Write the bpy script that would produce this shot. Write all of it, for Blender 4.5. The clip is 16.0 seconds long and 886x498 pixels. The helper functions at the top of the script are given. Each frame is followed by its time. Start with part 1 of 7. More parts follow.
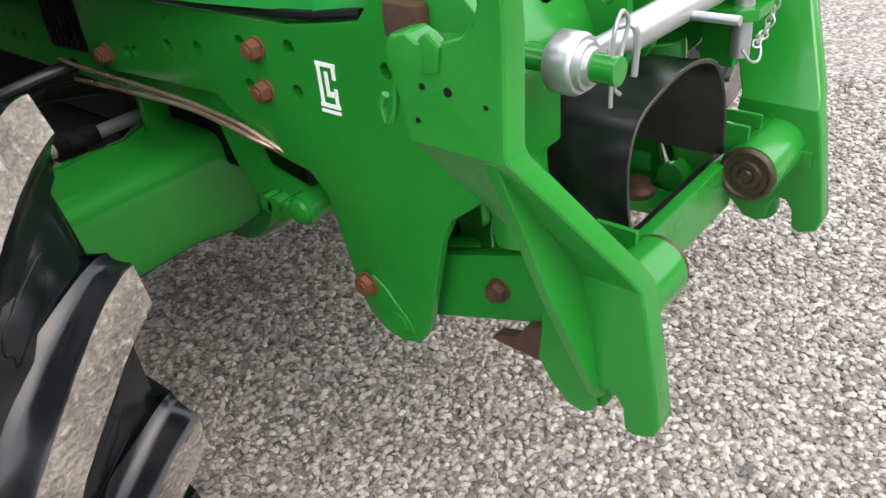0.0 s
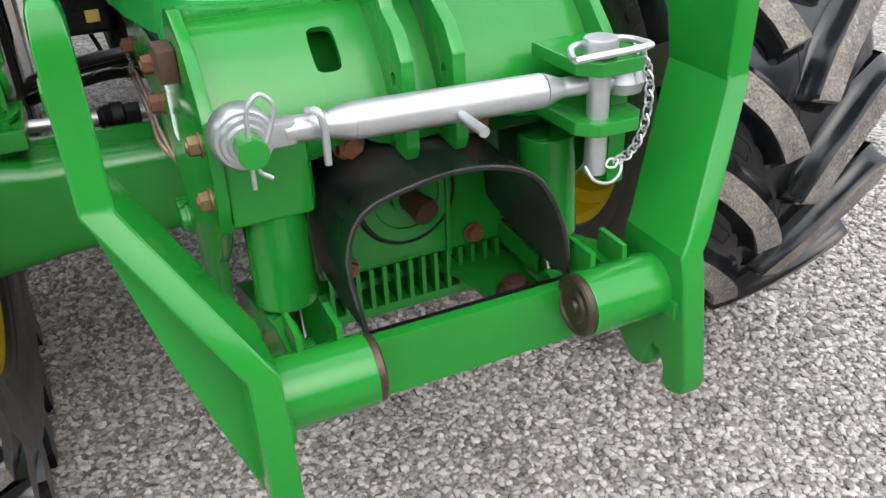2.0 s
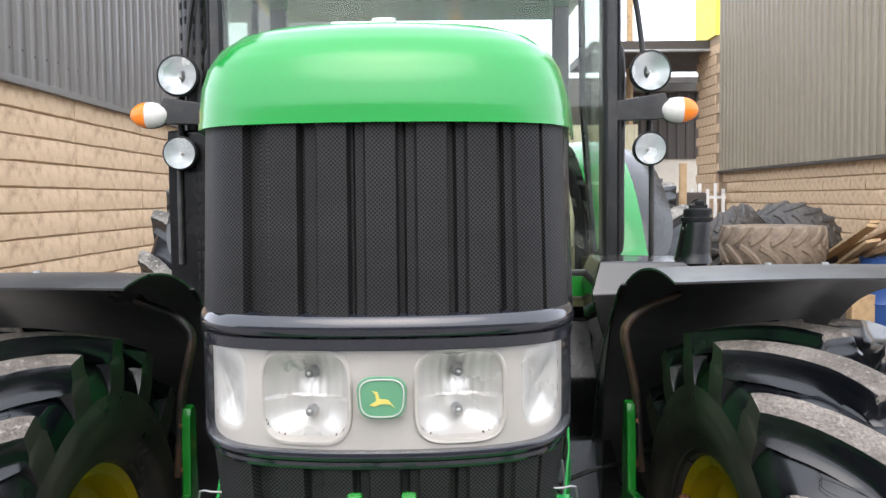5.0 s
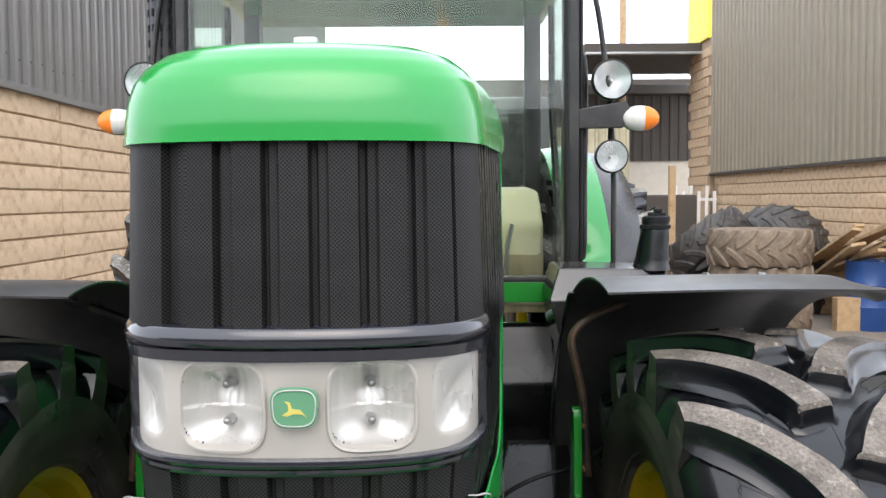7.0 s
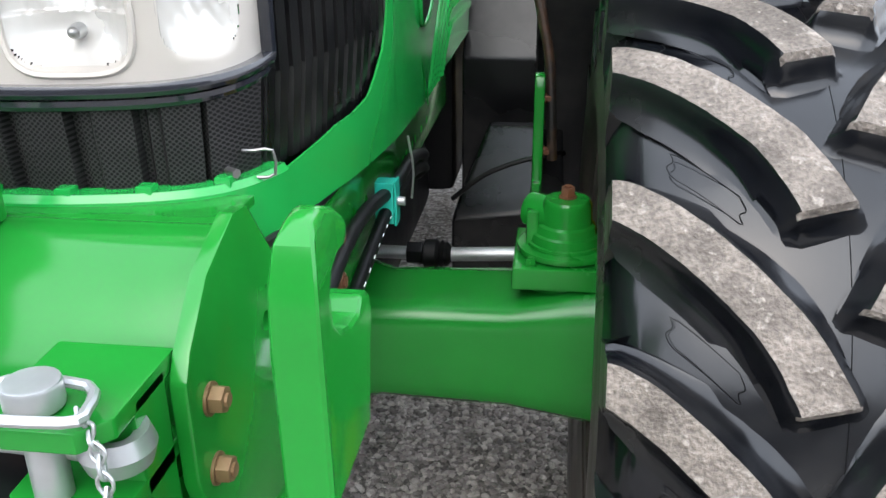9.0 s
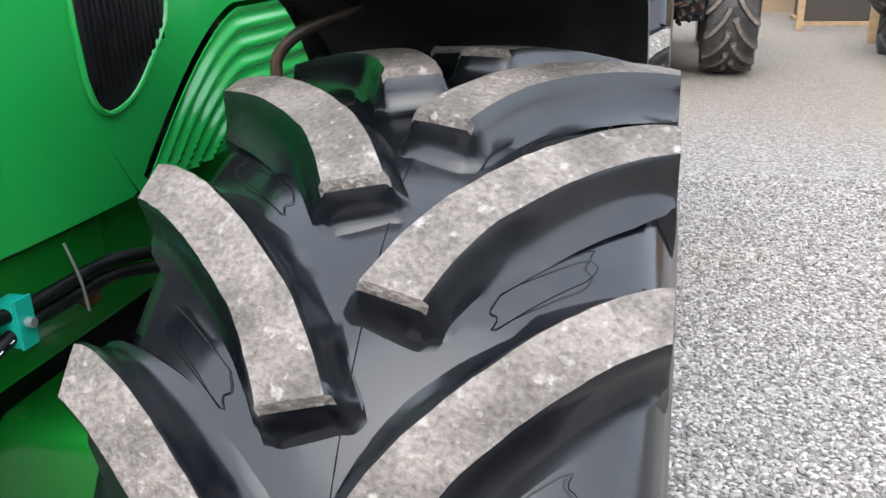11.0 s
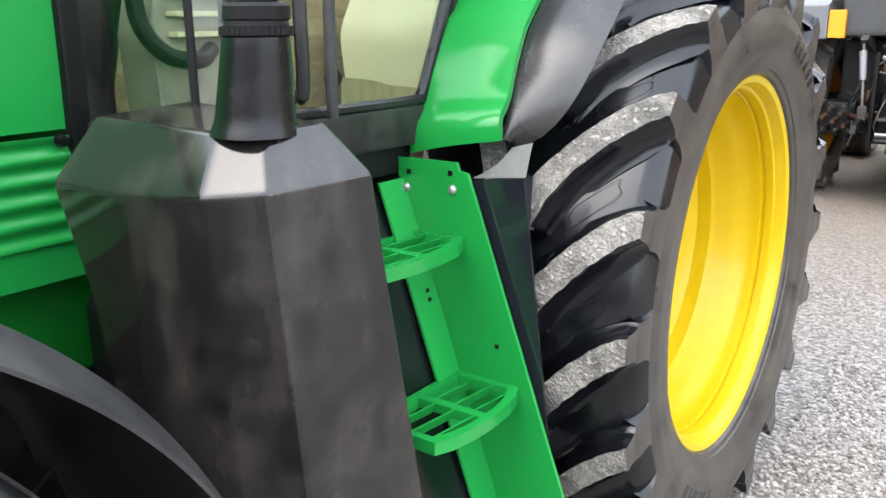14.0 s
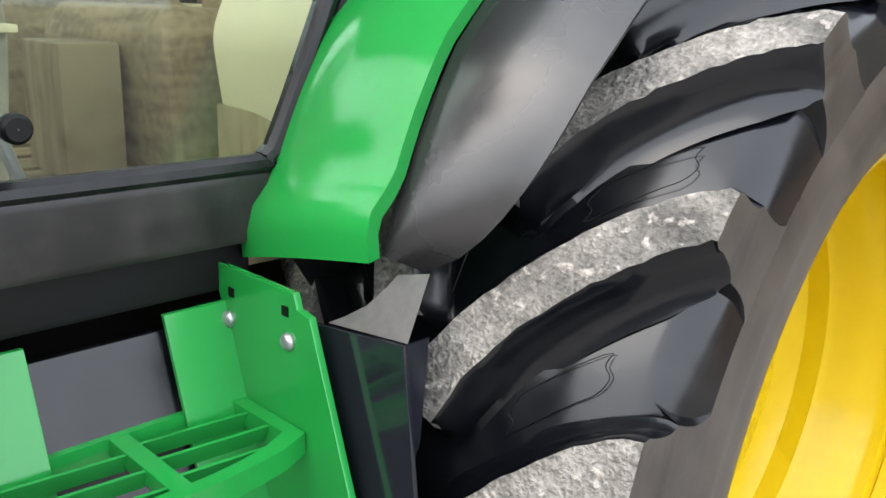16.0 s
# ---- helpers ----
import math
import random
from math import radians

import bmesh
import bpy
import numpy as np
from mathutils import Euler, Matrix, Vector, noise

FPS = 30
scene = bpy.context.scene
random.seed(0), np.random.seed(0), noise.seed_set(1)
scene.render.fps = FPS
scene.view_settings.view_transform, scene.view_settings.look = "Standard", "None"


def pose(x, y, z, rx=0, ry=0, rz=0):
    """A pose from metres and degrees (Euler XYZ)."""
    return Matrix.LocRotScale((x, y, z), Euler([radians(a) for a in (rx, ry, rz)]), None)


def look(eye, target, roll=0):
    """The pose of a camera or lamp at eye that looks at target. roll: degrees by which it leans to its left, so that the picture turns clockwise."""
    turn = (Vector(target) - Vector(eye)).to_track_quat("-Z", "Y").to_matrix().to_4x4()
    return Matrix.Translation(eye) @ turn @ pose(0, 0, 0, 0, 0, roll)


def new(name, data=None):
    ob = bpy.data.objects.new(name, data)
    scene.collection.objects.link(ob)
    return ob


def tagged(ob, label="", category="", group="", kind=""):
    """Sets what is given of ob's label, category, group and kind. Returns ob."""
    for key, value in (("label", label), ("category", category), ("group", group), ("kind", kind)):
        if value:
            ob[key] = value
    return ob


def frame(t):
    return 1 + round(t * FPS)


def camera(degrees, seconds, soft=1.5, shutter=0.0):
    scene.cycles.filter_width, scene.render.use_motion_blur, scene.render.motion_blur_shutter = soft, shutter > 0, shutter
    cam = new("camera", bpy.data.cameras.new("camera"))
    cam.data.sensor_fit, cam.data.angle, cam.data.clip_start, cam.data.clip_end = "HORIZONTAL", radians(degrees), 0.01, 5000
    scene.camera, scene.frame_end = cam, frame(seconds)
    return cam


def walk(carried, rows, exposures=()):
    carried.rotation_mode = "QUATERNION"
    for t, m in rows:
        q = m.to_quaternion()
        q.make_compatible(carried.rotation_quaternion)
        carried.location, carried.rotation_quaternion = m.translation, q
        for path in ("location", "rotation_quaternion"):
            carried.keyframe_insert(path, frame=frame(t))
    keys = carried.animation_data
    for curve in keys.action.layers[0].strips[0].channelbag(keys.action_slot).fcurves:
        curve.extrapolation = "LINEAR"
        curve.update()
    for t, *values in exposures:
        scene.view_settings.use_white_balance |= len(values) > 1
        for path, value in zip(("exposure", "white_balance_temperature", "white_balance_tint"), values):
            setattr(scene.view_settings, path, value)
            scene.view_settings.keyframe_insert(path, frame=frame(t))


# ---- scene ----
cam = camera(55.0, 16.0)
PATH = [
    (0, (-1.114, -1.447, 1.464), (0.144, -0.317, 0.396), -5.6),
    (0.5, (-0.982, -1.561, 1.456), (0.184, -0.319, 0.407), -4.6),
    (1, (-0.792, -1.655, 1.458), (0.267, -0.311, 0.422), -3.7),
    (1.5, (-0.628, -1.742, 1.445), (0.263, -0.272, 0.423), -3.0),
    (2, (-0.425, -1.883, 1.463), (0.255, -0.284, 0.475), -2.7),
    (2.5, (-0.254, -1.897, 1.462), (0.248, -0.189, 0.551), -2.1),
    (3, (-0.086, -1.85, 1.527), (0.207, -0.031, 0.749), -1.6),
    (3.5, (-0.009, -1.813, 1.566), (0.184, 0.071, 0.923), -0.6),
    (4, (0.058, -1.848, 1.604), (0.145, 0.097, 1.143), -0.5),
    (4.5, (0.079, -1.866, 1.642), (0.115, 0.113, 1.355), -0.5),
    (5, (0.085, -1.879, 1.679), (0.094, 0.118, 1.561), -0.6),
    (5.2, (0.09, -1.887, 1.694), (0.093, 0.112, 1.638), -0.6),
    (5.5, (0.096, -1.898, 1.710), (0.094, 0.108, 1.717), -0.6),
    (5.8, (0.108, -1.913, 1.722), (0.111, 0.098, 1.759), -0.6),
    (6.1, (0.125, -1.927, 1.729), (0.137, 0.087, 1.767), -0.5),
    (6.4, (0.148, -1.935, 1.728), (0.169, 0.079, 1.740), -0.4),
    (6.7, (0.178, -1.933, 1.720), (0.200, 0.077, 1.679), -0.4),
    (7.0, (0.214, -1.916, 1.702), (0.228, 0.086, 1.584), -0.4),
    (7.3, (0.258, -1.878, 1.673), (0.246, 0.11, 1.458), -0.5),
    (7.5, (0.298, -1.851, 1.643), (0.257, 0.125, 1.338), -0.7),
    (8, (0.396, -1.659, 1.578), (0.275, 0.266, 1.05), -0.4),
    (8.2, (0.416, -1.612, 1.554), (0.259, 0.29, 0.954), -0.1),
    (8.5, (0.472, -1.545, 1.527), (0.279, 0.333, 0.839), -0.0),
    (8.8, (0.554, -1.502, 1.507), (0.330, 0.354, 0.756), -0.2),
    (9.1, (0.653, -1.472, 1.493), (0.401, 0.364, 0.702), -0.6),
    (9.4, (0.760, -1.448, 1.485), (0.483, 0.373, 0.673), -1.0),
    (9.7, (0.869, -1.419, 1.483), (0.565, 0.391, 0.668), -1.3),
    (10.0, (0.969, -1.376, 1.487), (0.636, 0.428, 0.684), -1.6),
    (10.3, (1.053, -1.309, 1.497), (0.686, 0.495, 0.717), -1.7),
    (10.5, (1.116, -1.232, 1.515), (0.725, 0.578, 0.76), -1.5),
    (11, (1.266, -1.071, 1.533), (0.792, 0.743, 0.837), -1.6),
    (11.5, (1.5, -0.909, 1.542), (0.91, 0.901, 0.929), -1.6),
    (12, (1.673, -0.727, 1.549), (0.949, 1.055, 0.999), -1.1),
    (12.5, (1.745, -0.464, 1.557), (0.875, 1.265, 1.051), -1.0),
    (13, (1.777, -0.286, 1.61), (0.726, 1.354, 1.16), -1.2),
    (13.5, (1.888, -0.021, 1.603), (0.748, 1.558, 1.146), -1.0),
    (14, (1.958, 0.227, 1.615), (0.827, 1.79, 1.09), -0.3),
    (14.5, (1.903, 0.512, 1.598), (0.801, 2.083, 1.032), -0.1),
    (15, (1.839, 0.746, 1.612), (0.714, 2.291, 1.024), 0.4),
    (15.5, (1.779, 1.029, 1.605), (0.51, 2.465, 1.031), 1.1),
    (16, (1.667, 1.194, 1.627), (0.322, 2.571, 1.085), 1.9),
]
walk(cam, [(t, look(eye, target, roll)) for t, eye, target, roll in PATH],
     [(0, 1.58, 6800, 11), (1.5, 1.46, 6700, 10), (2.5, 1.50, 6500, 9), (3.5, 1.46, 6550, 9), (5, 1.48, 6400, 12), (7.5, 1.40, 6500, 11), (8, 1.56, 6350, 10), (10.5, 1.86, 6250, 10), (11, 1.80, 6200, 10), (12, 1.84, 6250, 10), (13, 1.97, 6300, 10), (14, 2.02, 6350, 10), (15, 1.88, 6450, 10), (16, 1.80, 6550, 10)])

# world, sun and exposure: a bright overcast day
SUN_ELEV, SUN_ROT = 48.0, 182.0
world = bpy.data.worlds.new("sky")
scene.world = world
world.use_nodes = True
wn = world.node_tree.nodes
sky = wn.new("ShaderNodeTexSky")
sky.sky_type, sky.sun_disc = "NISHITA", False
sky.sun_elevation, sky.sun_rotation = radians(SUN_ELEV), radians(SUN_ROT)
sky.air_density, sky.dust_density, sky.ozone_density = 1.0, 8.0, 1.0
cloud = wn.new("ShaderNodeMix")
cloud.data_type = "RGBA"
cloud.inputs["Factor"].default_value = 0.85
cloud.inputs[7].default_value = (7.2, 7.7, 8.5, 1)
world.node_tree.links.new(sky.outputs[0], cloud.inputs[6])
world.node_tree.links.new(cloud.outputs[2], wn["Background"].inputs[0])
wn["Background"].inputs[1].default_value = 0.15
sun = new("sun", bpy.data.lights.new("sun", "SUN"))
sun.data.energy, sun.data.angle, sun.data.color = 0.42, radians(50), (1.0, 0.98, 0.95)
sun.rotation_euler = (radians(90 - SUN_ELEV), 0, radians(180 - SUN_ROT))

# ---- materials ----
def material(name, base, rough=0.5, metal=0.0, coat=0.0, spread=0.12, grain=60.0, bump=0.0, bump_scale=200.0,
             dirt=None, dirt_amount=0.0, dirt_scale=6.0, spec=0.5, island=False, stretch=None):
    """A principled surface: base colour varied at two scales, optional dirt patches and fine relief."""
    m = bpy.data.materials.new(name)
    m.use_nodes = True
    nt = m.node_tree
    n, link = nt.nodes, nt.links.new
    b = n["Principled BSDF"]
    tc = n.new("ShaderNodeTexCoord")
    big = n.new("ShaderNodeTexNoise")
    big.inputs["Scale"].default_value, big.inputs["Detail"].default_value = dirt_scale, 5
    fine = n.new("ShaderNodeTexNoise")
    fine.inputs["Scale"].default_value, fine.inputs["Detail"].default_value = grain, 4
    if stretch:
        mp = n.new("ShaderNodeMapping")
        mp.inputs["Scale"].default_value = stretch
        link(tc.outputs["Object"], mp.inputs["Vector"])
        link(mp.outputs[0], big.inputs["Vector"])
    else:
        link(tc.outputs["Object"], big.inputs["Vector"])
    link(tc.outputs["Object"], fine.inputs["Vector"])
    add = n.new("ShaderNodeMath")
    add.operation = "ADD"
    link(big.outputs["Fac"], add.inputs[0])
    link(fine.outputs["Fac"], add.inputs[1])
    rng = n.new("ShaderNodeMapRange")
    rng.inputs["From Min"].default_value, rng.inputs["From Max"].default_value = 0.6, 1.4
    rng.inputs["To Min"].default_value, rng.inputs["To Max"].default_value = 1 - spread, 1 + spread
    link(add.outputs[0], rng.inputs["Value"])
    mul = n.new("ShaderNodeVectorMath")
    mul.operation = "SCALE"
    mul.inputs[0].default_value = base
    link(rng.outputs["Result"], mul.inputs["Scale"])
    col = mul.outputs[0]
    if dirt:
        ramp = n.new("ShaderNodeMapRange")
        ramp.inputs["From Min"].default_value, ramp.inputs["From Max"].default_value = 0.72 - 0.5 * dirt_amount, 1.12 - 0.4 * dirt_amount
        mix2 = n.new("ShaderNodeMath")
        mix2.operation = "MULTIPLY_ADD"
        mix2.inputs[1].default_value = 0.45
        link(fine.outputs["Fac"], mix2.inputs[0])
        link(big.outputs["Fac"], mix2.inputs[2])
        link(mix2.outputs[0], ramp.inputs["Value"])
        mx = n.new("ShaderNodeMix")
        mx.data_type = "RGBA"
        link(ramp.outputs["Result"], mx.inputs["Factor"])
        link(col, mx.inputs[6])
        mx.inputs[7].default_value = (*dirt, 1)
        col = mx.outputs[2]
    if island:
        geo = n.new("ShaderNodeNewGeometry")
        r2 = n.new("ShaderNodeMapRange")
        r2.inputs["To Min"].default_value, r2.inputs["To Max"].default_value = 0.45, 1.75
        link(geo.outputs["Random Per Island"], r2.inputs["Value"])
        m2 = n.new("ShaderNodeVectorMath")
        m2.operation = "SCALE"
        link(col, m2.inputs[0])
        link(r2.outputs["Result"], m2.inputs["Scale"])
        col = m2.outputs[0]
    link(col, b.inputs["Base Color"])
    rr = n.new("ShaderNodeMapRange")
    rr.inputs["From Min"].default_value, rr.inputs["From Max"].default_value = 0.3, 0.7
    rr.inputs["To Min"].default_value, rr.inputs["To Max"].default_value = max(0.02, rough - 0.08), min(1, rough + 0.1)
    link(big.outputs["Fac"], rr.inputs["Value"])
    link(rr.outputs["Result"], b.inputs["Roughness"])
    b.inputs["Metallic"].default_value = metal
    b.inputs["Specular IOR Level"].default_value = spec
    b.inputs["Coat Weight"].default_value = coat
    b.inputs["Coat Roughness"].default_value = 0.12
    if bump:
        bn = n.new("ShaderNodeTexNoise")
        bn.inputs["Scale"].default_value, bn.inputs["Detail"].default_value = bump_scale, 3
        link(tc.outputs["Object"], bn.inputs["Vector"])
        bp = n.new("ShaderNodeBump")
        bp.inputs["Strength"].default_value, bp.inputs["Distance"].default_value = bump, 0.002
        link(bn.outputs["Fac"], bp.inputs["Height"])
        link(bp.outputs[0], b.inputs["Normal"])
    return m


GREEN = material("green_paint", (0.010, 0.172, 0.019), 0.20, coat=0.22, spec=0.30, spread=0.10, grain=9, dirt_scale=3, bump=0.05, bump_scale=60)
GREEN_HOOD = material("green_hood_paint", (0.013, 0.245, 0.043), 0.18, coat=0.35, spec=0.4, spread=0.05, grain=6, dirt_scale=2)
YELLOW = material("yellow_paint", (0.58, 0.405, 0.003), 0.33, coat=0.08, spec=0.3, spread=0.05, grain=14, dirt_scale=3)
RUBBER = material("rubber", (0.0032, 0.0037, 0.0052), 0.18, spec=0.46, spread=0.25, grain=30, dirt=(0.016, 0.016, 0.016), dirt_amount=0.08, dirt_scale=5, bump=0.10, bump_scale=40)
SIDEWALL = material("sidewall_rubber", (0.030, 0.027, 0.0245), 0.33, spread=0.22, grain=18, dirt=(0.082, 0.070, 0.058), dirt_amount=0.34, dirt_scale=6, bump=0.12, bump_scale=90)


def worn_lug(name, dark, pale, fleck, flakes, relief):
    """Abraded rubber: mid grey, scored and torn, with pale flakes of dried stone dust."""
    m = bpy.data.materials.new(name)
    m.use_nodes = True
    nt = m.node_tree
    n, link = nt.nodes, nt.links.new
    b = n["Principled BSDF"]
    tc, inf, add = n.new("ShaderNodeTexCoord"), n.new("ShaderNodeObjectInfo"), n.new("ShaderNodeVectorMath")
    shift = n.new("ShaderNodeMath")
    shift.operation = "MULTIPLY"
    shift.inputs[1].default_value = 40
    link(inf.outputs["Random"], shift.inputs[0])
    link(tc.outputs["Object"], add.inputs[0])
    link(shift.outputs[0], add.inputs[1])
    mid, flake, fine = (n.new("ShaderNodeTexNoise") for _ in range(3))
    for k, sc, det in ((mid, 14, 6), (flake, 60, 4), (fine, 150, 4)):
        k.inputs["Scale"].default_value, k.inputs["Detail"].default_value = sc, det
        link(add.outputs[0], k.inputs["Vector"])
    ramp = n.new("ShaderNodeValToRGB")
    e = ramp.color_ramp.elements
    e[0].position, e[0].color = 0.36, (*dark, 1)
    e[1].position, e[1].color = 0.66, (*pale, 1)
    link(mid.outputs["Fac"], ramp.inputs[0])
    spot = n.new("ShaderNodeMapRange")
    spot.inputs["From Min"].default_value, spot.inputs["From Max"].default_value = flakes, flakes + 0.07
    link(flake.outputs["Fac"], spot.inputs["Value"])
    mx = n.new("ShaderNodeMix")
    mx.data_type = "RGBA"
    mx.inputs[7].default_value = (*fleck, 1)
    link(spot.outputs[0], mx.inputs["Factor"])
    link(ramp.outputs[0], mx.inputs[6])
    grit = n.new("ShaderNodeMapRange")
    grit.inputs["From Min"].default_value, grit.inputs["From Max"].default_value = 0.3, 0.7
    grit.inputs["To Min"].default_value, grit.inputs["To Max"].default_value = 0.65, 1.35
    link(fine.outputs["Fac"], grit.inputs["Value"])
    sc = n.new("ShaderNodeVectorMath")
    sc.operation = "SCALE"
    link(mx.outputs[2], sc.inputs[0])
    link(grit.outputs[0], sc.inputs["Scale"])
    link(sc.outputs[0], b.inputs["Base Color"])
    b.inputs["Roughness"].default_value = 0.82
    h = n.new("ShaderNodeMath")
    link(flake.outputs["Fac"], h.inputs[0])
    link(fine.outputs["Fac"], h.inputs[1])
    bp = n.new("ShaderNodeBump")
    bp.inputs["Strength"].default_value, bp.inputs["Distance"].default_value = 0.9, relief
    link(h.outputs[0], bp.inputs["Height"])
    link(bp.outputs[0], b.inputs["Normal"])
    return m


LUG_TOP = worn_lug("worn_lug", (0.098, 0.083, 0.070), (0.198, 0.170, 0.145), (0.245, 0.218, 0.19), 0.60, 0.007)
LUG_MUD = worn_lug("muddy_lug", (0.095, 0.089, 0.079), (0.285, 0.265, 0.235), (0.36, 0.33, 0.29), 0.57, 0.012)
BLACK = material("black_plastic", (0.0035, 0.0035, 0.004), 0.27, spec=0.35, spread=0.25, grain=30, dirt=(0.018, 0.017, 0.016), dirt_amount=0.04, dirt_scale=4, bump=0.1, bump_scale=300)
BLACK_MATT = material("matt_black", (0.0022, 0.0022, 0.0025), 0.5, spec=0.28, spread=0.3, grain=30)
MUDGUARD = material("mudguard_plastic", (0.020, 0.020, 0.0215), 0.34, spec=0.8, spread=0.2, grain=25, dirt=(0.065, 0.063, 0.060), dirt_amount=0.15, dirt_scale=3.5, bump=0.12, bump_scale=260)
SCUFFED = material("scuffed_black_steel", (0.014, 0.013, 0.013), 0.4, spread=0.3, grain=40, dirt=(0.13, 0.065, 0.035), dirt_amount=0.30, dirt_scale=9)
GOLD = material("yellow_zinc", (0.25, 0.165, 0.08), 0.45, metal=0.45, spread=0.4, grain=110, dirt=(0.12, 0.065, 0.03), dirt_amount=0.35, dirt_scale=45)
ZINC = material("zinc_plate", (0.42, 0.43, 0.435), 0.36, metal=0.75, spread=0.1, grain=50, bump=0.08, bump_scale=150)
CHROME = material("chrome", (0.7, 0.7, 0.7), 0.12, metal=1.0, spread=0.05)
RUST = material("rusty_bolt", (0.095, 0.045, 0.024), 0.55, metal=0.35, spread=0.35, grain=120, dirt=(0.055, 0.032, 0.024), dirt_amount=0.4, dirt_scale=40, bump=0.4)
RUST_BOLT = material("orange_rust", (0.165, 0.058, 0.022), 0.6, metal=0.2, spread=0.4, grain=140, dirt=(0.10, 0.045, 0.028), dirt_amount=0.35, dirt_scale=60, bump=0.5)
STEEL = material("bright_steel", (0.26, 0.255, 0.25), 0.34, metal=0.9, spread=0.15, grain=60)
CAP_BROWN = material("brown_cap", (0.075, 0.050, 0.030), 0.42, metal=0.5, spread=0.4, grain=90, dirt=(0.035, 0.026, 0.018), dirt_amount=0.4, dirt_scale=50, bump=0.3)
EXTENSION = material("mudguard_rubber", (0.014, 0.0135, 0.014), 0.24, spec=0.6, spread=0.3, grain=12, dirt=(0.045, 0.042, 0.04), dirt_amount=0.10, dirt_scale=4, bump=0.04, bump_scale=150)

# ---- builders ----
PIECES = ("lug", "block", "raised_mark", "moulded_line", "wavy_line", "chain_link", "guard_slot", "intake_rib", "cooling_rib", "screw")


def part(name, bm, mat, parent=None, label="", smooth=30):
    """Links a bmesh as one mesh object, under a thing or part where one is given."""
    me = bpy.data.meshes.new(name)
    bm.to_mesh(me)
    bm.free()
    for m in mat if isinstance(mat, (list, tuple)) else [mat]:
        me.materials.append(m)
    if smooth:
        me.polygons.foreach_set("use_smooth", [True] * len(me.polygons))
        me.set_sharp_from_angle(angle=radians(smooth))
    ob = new(name, me)
    if smooth and 6 < len(me.polygons) < 400 and name not in PIECES:
        flat = ob.modifiers.new("flat_faces", "WEIGHTED_NORMAL")
        flat.keep_sharp = True
    if parent:
        ob.parent = parent
    return tagged(ob, label) if label else ob


def thing(name, label, category, at=(0, 0, 0), group="", kind=""):
    return tagged(place(new(name), at), label, category, group, kind)


def place(ob, at, turn=0.0):
    ob.location, ob.rotation_euler = at, (0, 0, radians(turn))
    return ob


def clean(bm, bevel=0.0, seg=2, angle=25):
    bmesh.ops.recalc_face_normals(bm, faces=bm.faces)
    if bevel:
        edges = [e for e in bm.edges if len(e.link_faces) == 2 and e.calc_face_angle(0) > radians(angle)]
        bmesh.ops.bevel(bm, geom=edges, offset=bevel, segments=seg, profile=0.6, affect="EDGES", clamp_overlap=True)
    return bm


def box(lo, hi, bevel=0.004, bm=None):
    own = bmesh.new()
    bmesh.ops.create_cube(own, size=1)
    for v in own.verts:
        v.co = [lo[k] + (v.co[k] + 0.5) * (hi[k] - lo[k]) for k in range(3)]
    clean(own, bevel)
    return join(bm, own)


def join(bm, other):
    """Adds other to bm, and gives back bm (or other, where there is none)."""
    if bm is None:
        return other
    me = bpy.data.meshes.new("scratch")
    other.to_mesh(me)
    other.free()
    bm.from_mesh(me)
    bpy.data.meshes.remove(me)
    return bm


def prism(axis, outline, lo, hi, bevel=0.003, bm=None, holes=()):
    """An outline in the plane across an axis (for x: pairs of y, z), drawn out from lo to hi."""
    own = bmesh.new()
    k = "xyz".index(axis)

    def at(p, d):
        c = list(p)
        c.insert(k, d)
        return c

    a = [own.verts.new(at(p, lo)) for p in outline]
    b = [own.verts.new(at(p, hi)) for p in outline]
    own.faces.new(a)
    own.faces.new(b[::-1])
    for i in range(len(a)):
        j = (i + 1) % len(a)
        own.faces.new((a[i], b[i], b[j], a[j]))
    clean(own, bevel)
    return join(bm, own)


def rod(p, q, r, r2=None, n=20, bm=None, bevel=0.0):
    """A round bar or cone from p to q."""
    own = bmesh.new()
    p, q = Vector(p), Vector(q)
    d = q - p
    bmesh.ops.create_cone(own, cap_ends=True, segments=n, radius1=r, radius2=r if r2 is None else r2, depth=d.length)
    m = Matrix.Translation((p + q) / 2) @ d.to_track_quat("Z", "Y").to_matrix().to_4x4()
    bmesh.ops.transform(own, matrix=m, verts=own.verts)
    clean(own, bevel)
    return join(bm, own)


def ball(c, r, bm=None, squash=(1, 1, 1), n=16):
    own = bmesh.new()
    bmesh.ops.create_uvsphere(own, u_segments=n, v_segments=n // 2 + 2, radius=r)
    bmesh.ops.transform(own, matrix=Matrix.Translation(c) @ Matrix.Diagonal((*squash, 1)), verts=own.verts)
    return join(bm, own)


def smooth_path(points, steps=6):
    """A Catmull-Rom curve through the points."""
    ps = [Vector(p) for p in points]
    ps = [2 * ps[0] - ps[1], *ps, 2 * ps[-1] - ps[-2]]
    out = []
    for i in range(1, len(ps) - 2):
        a, b, c, d = ps[i - 1:i + 3]
        for s in range(steps):
            t = s / steps
            out.append(0.5 * (2 * b + (c - a) * t + (2 * a - 5 * b + 4 * c - d) * t * t + (3 * b - a - 3 * c + d) * t ** 3))
    return out + [ps[-2]]


